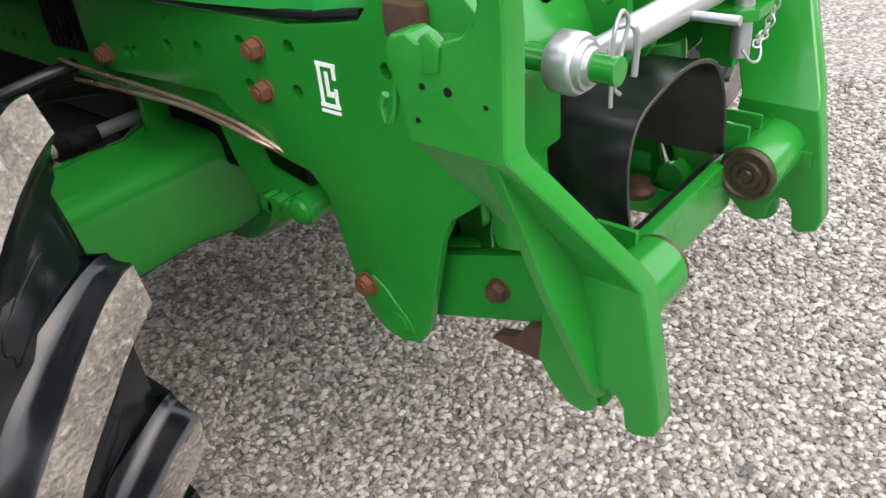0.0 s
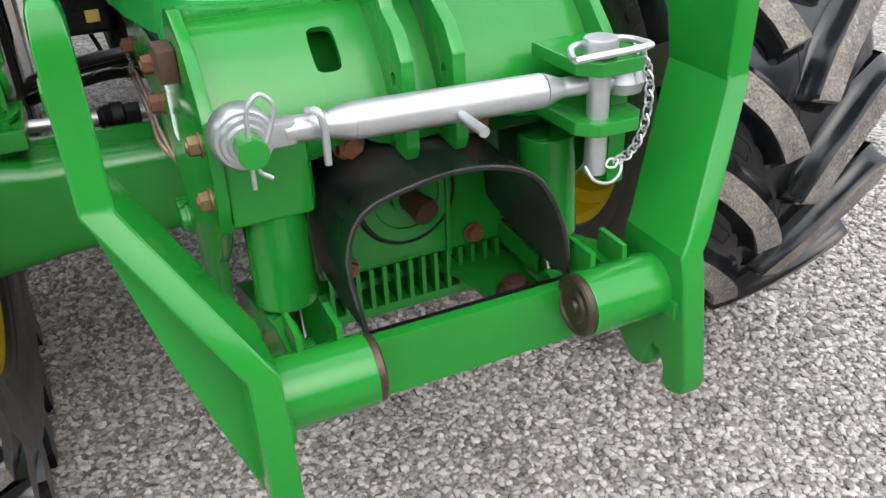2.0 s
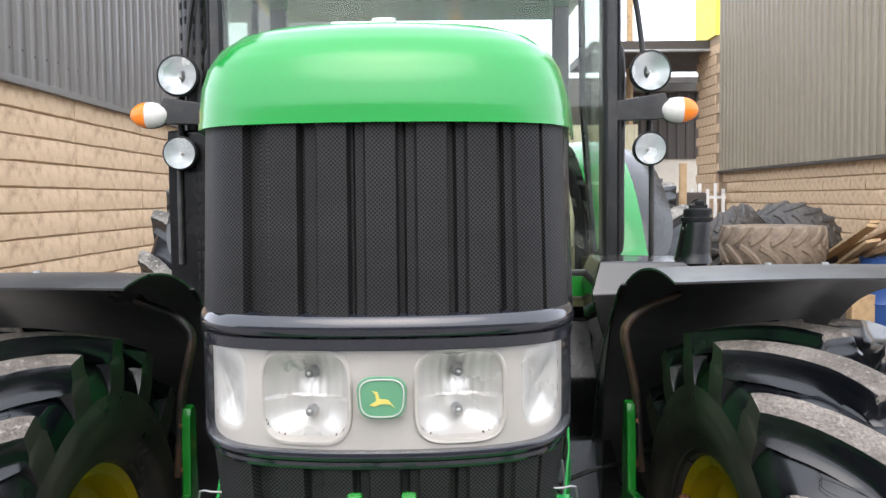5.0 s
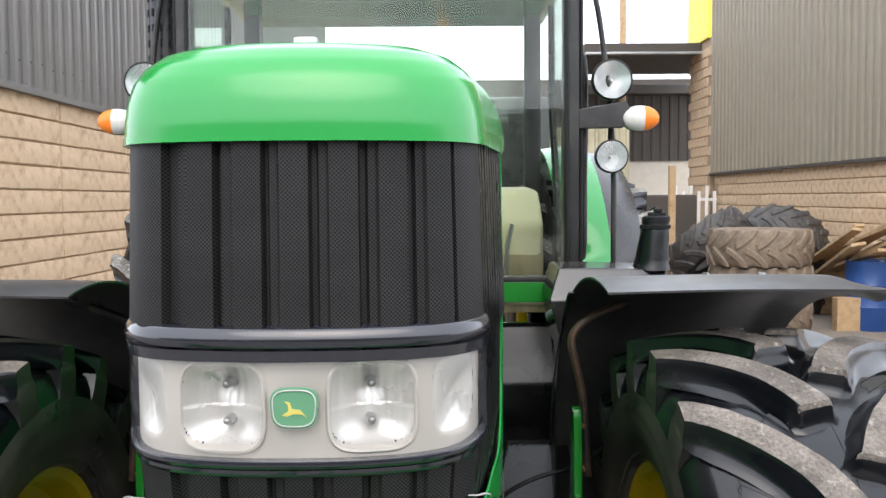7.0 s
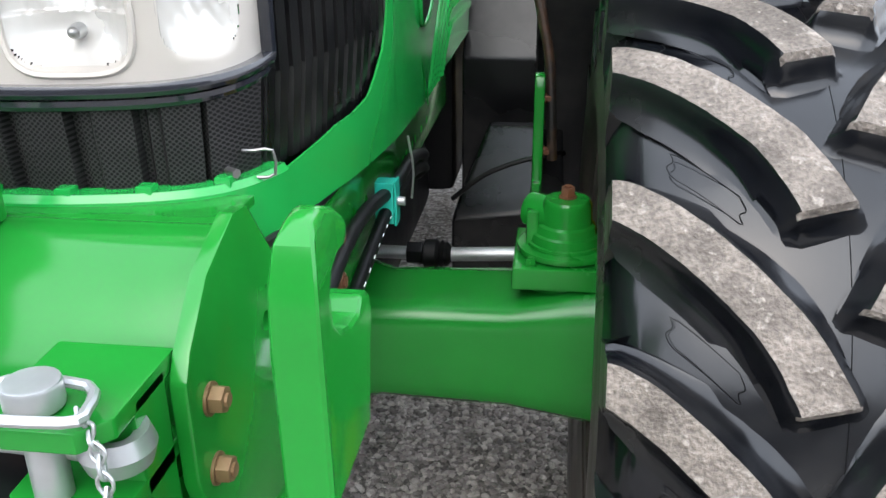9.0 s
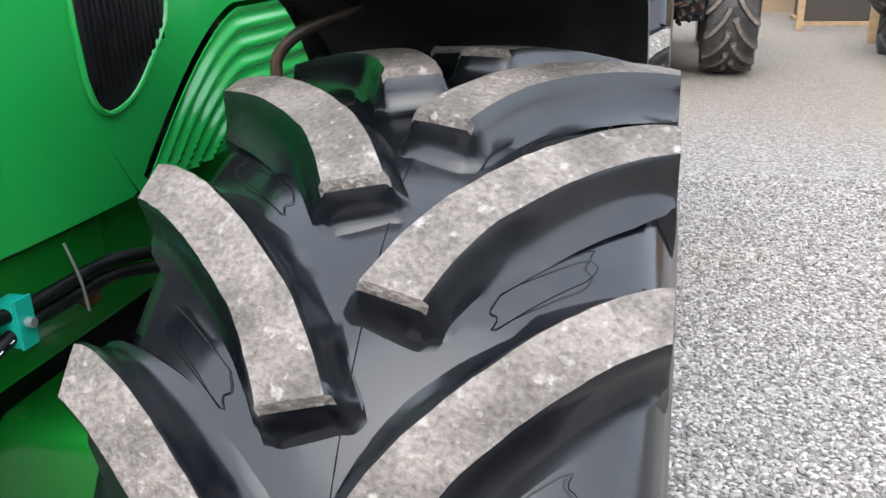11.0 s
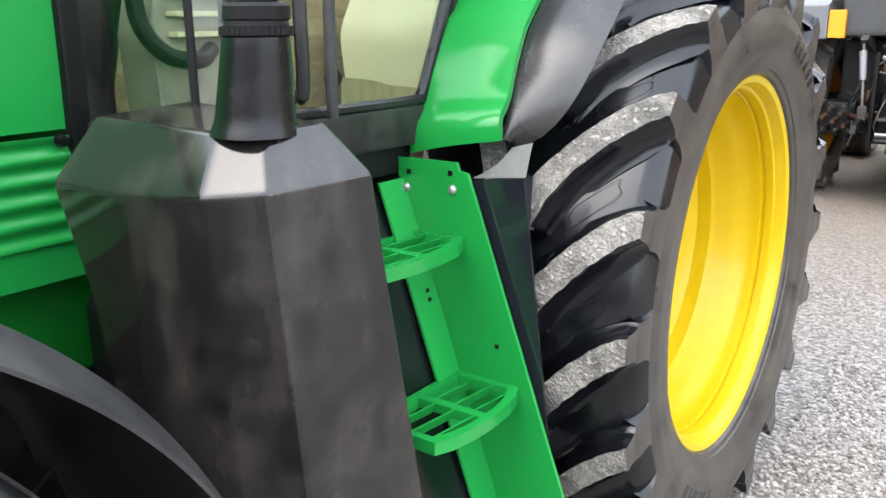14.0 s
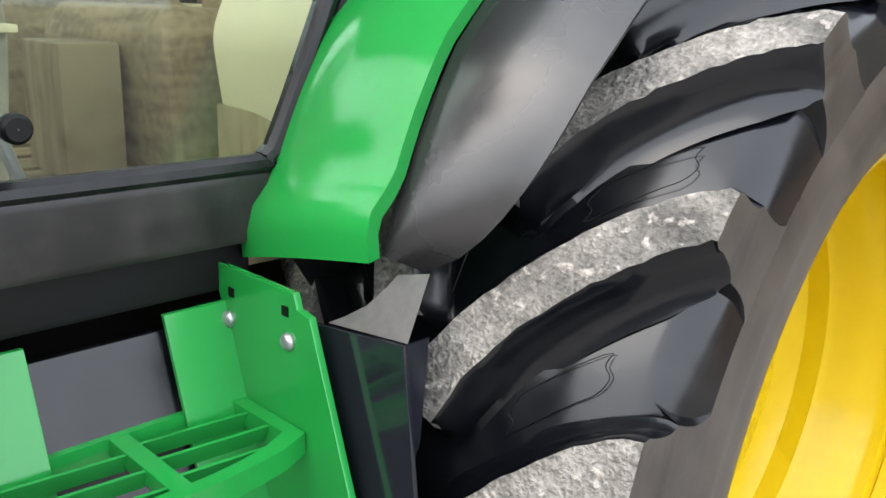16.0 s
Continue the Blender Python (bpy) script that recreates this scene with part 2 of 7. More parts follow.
def pipe(points, r, n=10, bm=None, closed=False, curve=5):
    """A round pipe along a smoothed path."""
    own = bmesh.new()
    ps = smooth_path([*points, points[0]] if closed else points, curve) if curve else [Vector(p) for p in points]
    if closed:
        ps = ps[:-1]
    rings = []
    side = None
    for i, p in enumerate(ps):
        nxt = ps[(i + 1) % len(ps)] if closed else ps[min(i + 1, len(ps) - 1)]
        d = (nxt - (ps[i - 1] if closed else ps[max(i - 1, 0)])).normalized()
        if side is None:
            side = d.orthogonal().normalized()
        side = (side - d * side.dot(d)).normalized()
        up = d.cross(side)
        rings.append([own.verts.new(p + r * (math.cos(a) * side + math.sin(a) * up)) for a in (2 * math.pi * j / n for j in range(n))])
    for i in range(len(rings) if closed else len(rings) - 1):
        r0, r1 = rings[i], rings[(i + 1) % len(rings)]
        for j in range(n):
            own.faces.new((r0[j], r0[(j + 1) % n], r1[(j + 1) % n], r1[j]))
    if not closed:
        own.faces.new(rings[0][::-1])
        own.faces.new(rings[-1])
    clean(own)
    return join(bm, own)


def lathe(profile, n=64, axis="x", bm=None, mat=0, closed=False):
    """Turns a profile of (along the axis, radius) round the axis through the origin."""
    own = bmesh.new()
    rings = []
    for u, r in profile:
        ring = []
        for j in range(n):
            a = 2 * math.pi * j / n
            c, s = r * math.cos(a), r * math.sin(a)
            ring.append(own.verts.new({"x": (u, c, s), "y": (c, u, s), "z": (c, s, u)}[axis]))
        rings.append(ring)
    for i in range(len(rings) if closed else len(rings) - 1):
        r0, r1 = rings[i], rings[(i + 1) % len(rings)]
        for j in range(n):
            f = own.faces.new((r0[j], r0[(j + 1) % n], r1[(j + 1) % n], r1[j]))
            f.material_index = mat
    bmesh.ops.recalc_face_normals(own, faces=own.faces)
    return join(bm, own)


def grid_sheet(fn, nu, nv, thick=0.0, bm=None):
    """A sheet of nu by nv cells: fn(u, v) gives the place, u and v from 0 to 1. thick: its thickness, along the normal."""
    own = bmesh.new()
    vs = [[own.verts.new(fn(i / nu, j / nv)) for j in range(nv + 1)] for i in range(nu + 1)]
    for i in range(nu):
        for j in range(nv):
            own.faces.new((vs[i][j], vs[i + 1][j], vs[i + 1][j + 1], vs[i][j + 1]))
    bmesh.ops.remove_doubles(own, verts=own.verts, dist=1e-5)
    bmesh.ops.recalc_face_normals(own, faces=own.faces)
    if thick:
        bmesh.ops.solidify(own, geom=own.faces, thickness=thick)
        bmesh.ops.recalc_face_normals(own, faces=own.faces)
    return join(bm, own)


def moved(bm, m):
    bmesh.ops.transform(bm, matrix=m, verts=bm.verts)
    return bm


def mirrored(bm):
    """The same shape on the other side of the tractor."""
    bmesh.ops.transform(bm, matrix=Matrix.Diagonal((-1, 1, 1, 1)), verts=bm.verts)
    bmesh.ops.reverse_faces(bm, faces=bm.faces)
    return bm


def carcass(width, radius, rim_r, depth):
    """The tyre without its lugs, about its axle (the x axis; +x is the outer side)."""
    h, rc, drop = width / 2, radius - depth, 0.035
    prof = [(-h * 0.80, rim_r + 0.002), (-h * 0.84, rim_r + 0.012), (-h * 0.90, rim_r + 0.02), (-h * 0.915, rim_r + 0.034), (-h * 0.93, rim_r + 0.036)]
    span = rc - drop - 0.078 - rim_r - 0.05
    for k in range(1, 12):
        a = k / 12
        ridge = 0.0025 if k in (3, 9) else 0.0
        out = 0.93 + 0.09 * math.sin(math.pi * a) if a < 0.5 else 1.02 - 0.018 * (2 * a - 1) ** 2
        prof.append((-h * out - ridge, rim_r + 0.05 + span * a))
    prof += [(-h * 0.998, rc - drop - 0.075), (-h * 0.972, rc - drop - 0.045), (-h * 0.93, rc - drop - 0.014), (-h * 0.84, rc - drop + 0.003)]
    prof = prof + [(-h * 0.5, rc - drop * 0.3), (0, rc), (h * 0.5, rc - drop * 0.3)] + [(-u, r) for u, r in reversed(prof)]
    bm = lathe(prof, 120)
    for f in bm.faces:
        c = f.calc_center_median()
        f.material_index = 2 if math.hypot(c.y, c.z) < rc - drop - 0.068 else 0
    return bm


def lug_mesh(width, radius, depth, sweep, bar, side, seed=0, torn=0.002, pitch=0.0, flare=0.72):
    """One lug of a tyre, whose shoulder stands at the top; it runs forwards and down to the middle of the tread,
    where it ends in a sloping nose; at the shoulder it spreads out into the sidewall."""
    bm = bmesh.new()
    h, rc, drop = width / 2, radius - depth, 0.035
    pitch = pitch or 2.4 * bar

    def top_r(lat):
        return radius - drop * 0.9 * min(1, lat / h) ** 2

    def low_r(lat):
        q = min(1, abs(lat) / h)
        return rc - drop * (1.2 * q * q if q < 0.5 else 0.3 + 0.7 * (2 * q - 1) ** 2) - 0.004

    rows, kinds = [], []
    steps = [1.0, 0.975, 0.95] + [0.95 - 0.035 * k for k in range(1, 24)] + [0.125]
    for i, u in enumerate(steps):
        hook = max(0, 0.36 - u)
        th = radians(sweep) * (1 - u) ** 1.35 + 0.8 * hook * hook
        slope = (radians(sweep) * 1.35 * (1 - u) ** 0.35 + 1.6 * hook) * radius / h
        perp = math.atan(slope)
        k1, k2 = min(1, (1 - u) / 0.14), min(1, max(0, (0.36 - u) / 0.26))
        phi = perp * k1
        phi += (radians(76) - phi) * k2 * k2 * (3 - 2 * k2)
        scale = 1 / max(0.6, math.sin(phi) * math.sin(perp) + math.cos(phi) * math.cos(perp))
        wt = bar * (0.94 + 0.12 * k2)
        wb = wt * (1.85 - 0.45 * k2)
        noses = ((0.0, 0.0),) if i < len(steps) - 1 else ((0.0, 0.0), (0.008, 0.20), (0.014, 0.50), (0.021, 0.76), (0.034, 0.93), (0.052, 1.0))
        for shift, sink in noses:
            row = []
            for j in range(17):
                m = abs(j - 8)
                sgn = 1 if j > 8 else -1
                off = (wb * 0.60, wb * 0.48, wt * 0.74, wt * 0.635, wt * 0.565, wt / 2 + 0.002, wt / 2 - 0.003, wt * 0.25, 0)[8 - m]
                if m > 3:
                    off = wt / 2 + (off - wt / 2) * (0.5 + 0.5 * min(1, (1 - u) / 0.30))
                off *= sgn
                ragged = noise.noise((u * 31 + seed * 7, sgn * 3.1 + seed, radius * 7)) + 0.6 * noise.noise((u * 83 + seed, sgn * 5.3, seed))
                if m in (3, 2):
                    off += sgn * torn * ragged
                lat = h * u + off * scale * math.sin(phi) - shift * math.cos(perp) * 0.9
                arc_s = radius * th + off * scale * math.cos(phi) + bar / 2 + shift * math.sin(perp) * 0.9
                hi, lo = top_r(lat), low_r(lat)
                deep = hi - lo
                r = (lo, lo + 0.09 * deep, lo + 0.22 * deep, lo + 0.42 * deep, lo + 0.66 * deep, hi - 0.008, hi, hi, hi)[8 - m]
                if m <= 2:
                    r += 0.7 * torn * noise.noise((u * 47 + seed * 3, off * 160, seed * 2.3))
                if sink:
                    r = lo + (r - lo) * (1 - sink) - (0.003 if sink == 1.0 else 0)
                a = arc_s / radius
                row.append(bm.verts.new((side * lat, -r * math.sin(a), r * math.cos(a))))
            rows.append(row)
            kinds.append("nose" if sink else "bar")
    for i in range(len(rows) - 1):
        for j in range(16):
            f = bm.faces.new((rows[i][j], rows[i][j + 1], rows[i + 1][j + 1], rows[i + 1][j]))
            f.material_index = 1 if 5 <= j <= 10 and kinds[i] == "bar" else 0
            if kinds[i + 1] == "bar" and j in (5, 10):
                f.material_index = 0
    # the end on the sidewall: a flat face under the lug's section, then a foot that spreads downwards
    top = rows[0]
    for j in range(7):
        bm.faces.new((top[j], top[j + 1], top[15 - j], top[16 - j])).material_index = 2
    bm.faces.new((top[7], top[8], top[9])).material_index = 2
    w0 = 2 * (0.5 + (0.6 * 1.85 - 0.5) * 0.5) * bar * 0.94
    w1 = min(0.96 * pitch, max(bar + 1.3 * flare * (pitch - bar), 1.25 * w0))
    last = (top[0], top[16], None, None)
    r0 = low_r(h)
    for k in range(0, 7):
        f = k / 6
        r, lat = r0 - 0.100 * f, side * h * (1.0 + 0.010 * math.sin(math.pi * f) - 0.010 * f)
        half = (w0 + (w1 - w0) * f ** 3) / 2
        ends = []
        for sg in (-1, 1):
            a, ai = (bar / 2 + sg * half) / radius, (bar / 2 + sg * (half + 0.014)) / radius
            ends.append((bm.verts.new((lat, -r * math.sin(a), r * math.cos(a))) if k else last[0 if sg < 0 else 1], bm.verts.new((lat * 0.90, -r * math.sin(ai), r * math.cos(ai)))))
        row = (ends[0][0], ends[1][0], ends[0][1], ends[1][1])
        if k:
            bm.faces.new((last[0], last[1], row[1], row[0])).material_index = 2
            bm.faces.new((last[2], last[0], row[0], row[2])).material_index = 0
            bm.faces.new((last[1], last[3], row[3], row[1])).material_index = 0
        last = row
    bm.faces.new(rows[-1][::-1])
    bmesh.ops.recalc_face_normals(bm, faces=bm.faces)
    return bm


def cut(ob, bm):
    """Cuts the shape bm out of ob's mesh."""
    me = bpy.data.meshes.new("cutter")
    bm.to_mesh(me)
    bm.free()
    tool = new("cutter", me)
    mod = ob.modifiers.new("cut", "BOOLEAN")
    mod.object, mod.solver = tool, "EXACT"
    done = bpy.data.meshes.new_from_object(ob.evaluated_get(bpy.context.evaluated_depsgraph_get()))
    ob.modifiers.clear()
    old, done.name = ob.data, ob.data.name
    ob.data = done
    bpy.data.meshes.remove(old)
    bpy.data.objects.remove(tool)
    bpy.data.meshes.remove(me)
    return ob


def hexbolt(p, axis, r=0.017, h=0.014, bm=None):
    """A hexagon head with its washer, standing off p along an axis such as (0, -1, 0)."""
    p, a = Vector(p), Vector(axis)
    bm = rod(p, p + a * 0.003, r * 1.14, n=20, bm=bm)
    bm = rod(p + a * 0.003, p + a * (0.003 + h), r, r * 0.94, n=6, bm=bm, bevel=0.0015)
    return rod(p + a * (0.003 + h), p + a * (0.006 + h), r * 0.5, n=10, bm=bm)

# ---- the yard ----
def stone_ground():
    """Crushed stone: cells of grey, white and tan with their own relief; sandier further off."""
    m = bpy.data.materials.new("gravel_ground")
    m.use_nodes = True
    nt = m.node_tree
    n, link = nt.nodes, nt.links.new
    b = n["Principled BSDF"]
    tc = n.new("ShaderNodeTexCoord")
    v1 = n.new("ShaderNodeTexVoronoi")
    v1.inputs["Scale"].default_value = 62
    v2 = n.new("ShaderNodeTexNoise")
    v2.inputs["Scale"].default_value, v2.inputs["Detail"].default_value = 0.35, 5
    v3 = n.new("ShaderNodeTexNoise")
    v3.inputs["Scale"].default_value, v3.inputs["Detail"].default_value = 180, 3
    for k in (v1, v2, v3):
        link(tc.outputs["Object"], k.inputs["Vector"])
    sep = n.new("ShaderNodeSeparateColor")
    link(v1.outputs["Color"], sep.inputs[0])
    ramp = n.new("ShaderNodeValToRGB")
    e = ramp.color_ramp.elements
    e[0].position, e[0].color = 0.0, (0.105, 0.097, 0.090, 1)
    e[1].position, e[1].color = 1.0, (0.41, 0.385, 0.36, 1)
    k = e.new(0.5)
    k.color = (0.225, 0.209, 0.194, 1)
    link(sep.outputs[0], ramp.inputs[0])
    tan = n.new("ShaderNodeMix")
    tan.data_type = "RGBA"
    tan.inputs[7].default_value = (0.30, 0.25, 0.185, 1)
    link(ramp.outputs[0], tan.inputs[6])
    mr = n.new("ShaderNodeMapRange")
    mr.inputs["From Min"].default_value, mr.inputs["From Max"].default_value, mr.inputs["To Max"].default_value = 0.5, 0.7, 0.6
    link(v2.outputs["Fac"], mr.inputs["Value"])
    link(mr.outputs[0], tan.inputs["Factor"])
    # beyond the gravelled strip the yard is compacted sandy earth
    sepx = n.new("ShaderNodeSeparateXYZ")
    link(tc.outputs["Object"], sepx.inputs[0])
    wav = n.new("ShaderNodeMath")
    wav.operation = "MULTIPLY_ADD"
    wav.inputs[1].default_value = 3.0
    link(v2.outputs["Fac"], wav.inputs[0])
    link(sepx.outputs[1], wav.inputs[2])
    far = n.new("ShaderNodeMapRange")
    far.inputs["From Min"].default_value, far.inputs["From Max"].default_value, far.inputs["To Max"].default_value = 5.4, 8.5, 0.62
    link(wav.outputs[0], far.inputs["Value"])
    earth = n.new("ShaderNodeMix")
    earth.data_type = "RGBA"
    earth.inputs[7].default_value = (0.235, 0.195, 0.152, 1)
    link(tan.outputs[2], earth.inputs[6])
    link(far.outputs[0], earth.inputs["Factor"])
    link(earth.outputs[2], b.inputs["Base Color"])
    b.inputs["Roughness"].default_value = 0.92
    b.inputs["Specular IOR Level"].default_value = 0.25
    add = n.new("ShaderNodeMath")
    add.operation = "MULTIPLY_ADD"
    add.inputs[1].default_value = 0.25
    link(v3.outputs["Fac"], add.inputs[0])
    inv = n.new("ShaderNodeMath")
    inv.operation = "SUBTRACT"
    inv.inputs[0].default_value = 1.0
    link(v1.outputs["Distance"], inv.inputs[1])
    link(inv.outputs[0], add.inputs[2])
    bp = n.new("ShaderNodeBump")
    bp.inputs["Strength"].default_value, bp.inputs["Distance"].default_value = 0.9, 0.012
    link(add.outputs[0], bp.inputs["Height"])
    link(bp.outputs[0], b.inputs["Normal"])
    return m


GROUND = stone_ground()
bm = bmesh.new()
bmesh.ops.create_grid(bm, x_segments=80, y_segments=80, size=160)
ground = tagged(part("ground", bm, GROUND, label="grey crushed limestone gravel yard", smooth=0), category="ground", kind="structure")

BLOCK = material("stone_block", (0.70, 0.515, 0.335), 0.9, spread=0.36, grain=46, dirt=(0.34, 0.235, 0.15), dirt_amount=0.34, dirt_scale=10, bump=1.0, bump_scale=38)
MORTAR = material("mortar", (0.33, 0.24, 0.16), 0.95, spread=0.1)
CLAD = material("grey_cladding", (0.118, 0.108, 0.097), 0.45, spread=0.08, grain=4, dirt=(0.14, 0.128, 0.112), dirt_amount=0.25, dirt_scale=1.5)
CLAD_B = material("brown_cladding", (0.26, 0.225, 0.165), 0.5, spread=0.08, grain=4, dirt_scale=1.2)
DARK = material("dark_brown", (0.06, 0.05, 0.042), 0.7, spread=0.15)
WOOD = material("raw_timber", (0.52, 0.36, 0.20), 0.8, spread=0.25, grain=14, dirt=(0.30, 0.20, 0.11), dirt_amount=0.35, dirt_scale=10, bump=0.4, bump_scale=60)


def cladding(name, at, along_axis, length, z0, z1, rib, depth, mat, label, flip=1):
    """A ribbed metal sheet that runs along x or y from a corner."""
    own = bmesh.new()
    n = int(length / rib)
    prof = []
    for k in range(n):
        for f, d in ((0.0, 0.0), (0.55, 0.0), (0.65, depth), (0.90, depth)):
            prof.append(((k + f) * rib, d))
    rows = []
    for d, o in prof:
        p = (at[0] + o * flip, at[1] + d) if along_axis == "y" else (at[0] + d, at[1] + o * flip)
        rows.append([own.verts.new((*p, z)) for z in (z0, z1)])
    for a, c in zip(rows, rows[1:]):
        own.faces.new((a[0], c[0], c[1], a[1]))
    bmesh.ops.recalc_face_normals(own, faces=own.faces)
    return tagged(part(name, own, mat, label=label, smooth=0), category="cladding", kind="structure")


wall_west = tagged(part("wall_west", box((-3.5, 2.5, 0), (-3.135, 24, 2.62), 0), MORTAR, label="buff split-faced stone block wall of a barn", smooth=0), category="wall", kind="structure")
clad_west = cladding("cladding_west", (-3.10, 2.5), "y", 21.5, 2.60, 7.0, 0.20, 0.03, CLAD, "grey ribbed metal cladding above the block wall")
first = None
for k in range(40):
    if first is None:
        o = first = part("screw", rod((0, 0, 0), (0.004, 0, 0), 0.012, 0.008, n=8), DARK, clad_west)
    else:
        o = new("screw", first.data)
        o.parent = clad_west
    o.location = (-3.10, 2.555 + 0.20 * k, 2.84 + 0.012 * (k % 3 - 1))
tagged(part("trim_west", box((-3.13, 2.5, 2.57), (-3.05, 24, 2.63), 0.004), CLAD, label="grey metal drip trim under the cladding"), category="trim", kind="structure")
tagged(part("roof_west", box((-9, 2.5, 7.0), (-3.0, 24, 7.2), 0), DARK, label="dark barn roof edge", smooth=0), category="roof", kind="structure")

# Unseen wall, added behind the camera to shape reflections and bounced light.
tagged(part("wall_south", box((-18, -10.4, 0), (20, -10.0, 3.2), 0), CLAD, label="plain grey wall added out of view across the yard", smooth=0), category="wall", kind="structure")
wall_east = tagged(part("wall_east", box((6.34, 5.0, 0), (7.0, 18.4, 2.25), 0), MORTAR, label="buff stone block wall of the second barn", smooth=0), category="wall", kind="structure")
cladding("cladding_east", (6.28, 5.0), "y", 11.9, 2.22, 8.0, 0.22, 0.035, CLAD_B, "brown grey ribbed metal cladding of the barn", -1)
tagged(part("trim_east", box((6.22, 5.0, 2.18), (6.32, 16.9, 2.23), 0.004), DARK, label="dark trim under the cladding"), category="trim", kind="structure")
YEL = material("yellow_trim", (0.75, 0.62, 0.06), 0.5, spread=0.08)
tagged(part("trim_yellow", box((6.20, 17.0, 5.2), (6.34, 18.5, 8.0), 0.01), YEL, label="yellow painted corner trim"), category="trim", kind="structure")
column = tagged(part("stone_column", box((6.26, 16.9, 0), (6.6, 18.45, 5.2), 0), MORTAR, label="stone block end of the barn wall", smooth=0), category="wall", kind="structure")
tagged(part("canopy", box((3.6, 17.6, 4.98), (7.2, 21.0, 5.2), 0.02), DARK, label="dark flat canopy roof edge"), category="canopy", kind="structure")
tagged(part("gutter", box((3.6, 17.45, 4.93), (7.2, 17.6, 4.98), 0.01), ZINC, label="pale metal gutter of the canopy"), category="gutter", kind="structure")
tagged(part("wall_north", box((-3.1, 23.5, 0), (14, 24.0, 5.2), 0), DARK, label="dark weathered barn wall at the end of the yard", smooth=0), category="wall", kind="structure")
cladding("cladding_north", (4.2, 21.5), "x", 4.2, 2.7, 4.5, 0.25, 0.03, DARK, "dark corrugated shed side", -1)
tagged(part("shed_base", box((4.2, 21.55, 0), (8.4, 21.8, 2.7), 0), material("pale_render", (0.55, 0.50, 0.42), 0.9, spread=0.12), label="pale rendered shed wall", smooth=0), category="wall", kind="structure")
tagged(part("eaves_north", box((4.0, 21.2, 4.5), (8.6, 21.6, 4.75), 0.02), CLAD, label="pale eaves of the shed"), category="trim", kind="structure")
CREAMC = material("cream_cladding", (0.50, 0.47, 0.33), 0.5, spread=0.1, dirt=(0.30, 0.26, 0.17), dirt_amount=0.3, dirt_scale=3)
cladding("cladding_cream", (1.9, 16.2), "x", 2.6, 0.30, 3.2, 0.22, 0.04, CREAMC, "cream ribbed sheeting at the end of the yard", -1)
tagged(part("plinth", box((1.9, 16.22, 0), (4.5, 16.5, 0.30), 0), MORTAR, label="low concrete plinth under the sheeting", smooth=0), category="plinth", kind="structure")

# white gate rails beside the far wall
gate = thing("yard_gate", "white painted metal gate of upright rails", "gate", (0, 0, 0))
WHITE = material("white_paint", (0.72, 0.72, 0.70), 0.5, spread=0.08)
for k in range(6):
    part("gate_rail", box((5.35 + 0.17 * k, 16.5, 0.0), (5.42 + 0.17 * k, 16.53, 1.95 - 0.12 * (k % 2)), 0.005), WHITE, gate)
part("gate_bar", box((5.3, 16.53, 1.62), (6.3, 16.56, 1.68), 0.005), WHITE, gate)
part("gate_bar", box((5.3, 16.53, 0.40), (6.3, 16.56, 0.46), 0.005), WHITE, gate)
pole = thing("lamp_pole", "pale wooden pole in the yard", "pole", (5.05, 20.3, 0))
part("shaft", rod((0, 0, 0), (0, 0, 8.2), 0.10, 0.08), WOOD, pole)
part("box_fitting", box((-0.12, -0.2, 7.0), (0.12, -0.08, 7.5), 0.01), ZINC, pole)

# old tyres beside the barn
RUBBER_OLD = material("old_rubber", (0.13, 0.10, 0.075), 0.85, spread=0.3, grain=20, dirt=(0.22, 0.17, 0.12), dirt_amount=0.4, dirt_scale=5)
def old_tyre(label, m, mats):
    t = thing("old_tyre", label, "tyre", group="old tyres beside the barn")
    part("tread", carcass(0.46, 0.66, 0.36, 0.018), mats, t)
    bms = {}
    for row in (-1, 1):
        first = None
        for k in range(16):
            if first is None:
                first = part("lug", lug_mesh(0.46, 0.66, 0.018, 20, 0.06, row, flare=0.1), mats, t)
                o = first
            else:
                o = new("lug", first.data)
                o.parent = t
            o.rotation_euler = (radians(22.5 * k + (0 if row < 0 else 11)), 0, 0)
    t.matrix_basis = m
    return t
OLD = [RUBBER_OLD, RUBBER_OLD, RUBBER_OLD]
AGED = material("aged_black_rubber", (0.030, 0.029, 0.030), 0.6, spread=0.3, grain=16, dirt=(0.09, 0.08, 0.068), dirt_amount=0.3, dirt_scale=7)
NEWER = [AGED, AGED, AGED]
old_tyre("worn brown tyre lying flat on top of another", pose(4.36, 9.0, 1.06, 0, 90, 0), OLD)
old_tyre("worn brown tyre lying flat under another", pose(4.40, 9.05, 0.60, 0, 90, 20), OLD)
old_tyre("muddy worn tyre lying flat on the gravel", pose(4.36, 9.0, 0.23, 0, 90, 40), OLD)
old_tyre("black worn tyre lying flat under a leaning one", pose(4.45, 10.55, 0.23, 0, 90, 15), NEWER)
old_tyre("black worn tyre lying flat beside the timber", pose(5.35, 10.75, 0.23, 0, 90, 50), NEWER)
old_tyre("black lugged tyre leaning behind the stack", pose(4.17, 10.45, 1.00, 0, 50, -40), NEWER)
old_tyre("dark lugged tyre leaning on the heap against the barn", pose(5.27, 10.55, 1.01, 0, 48, -128), NEWER)

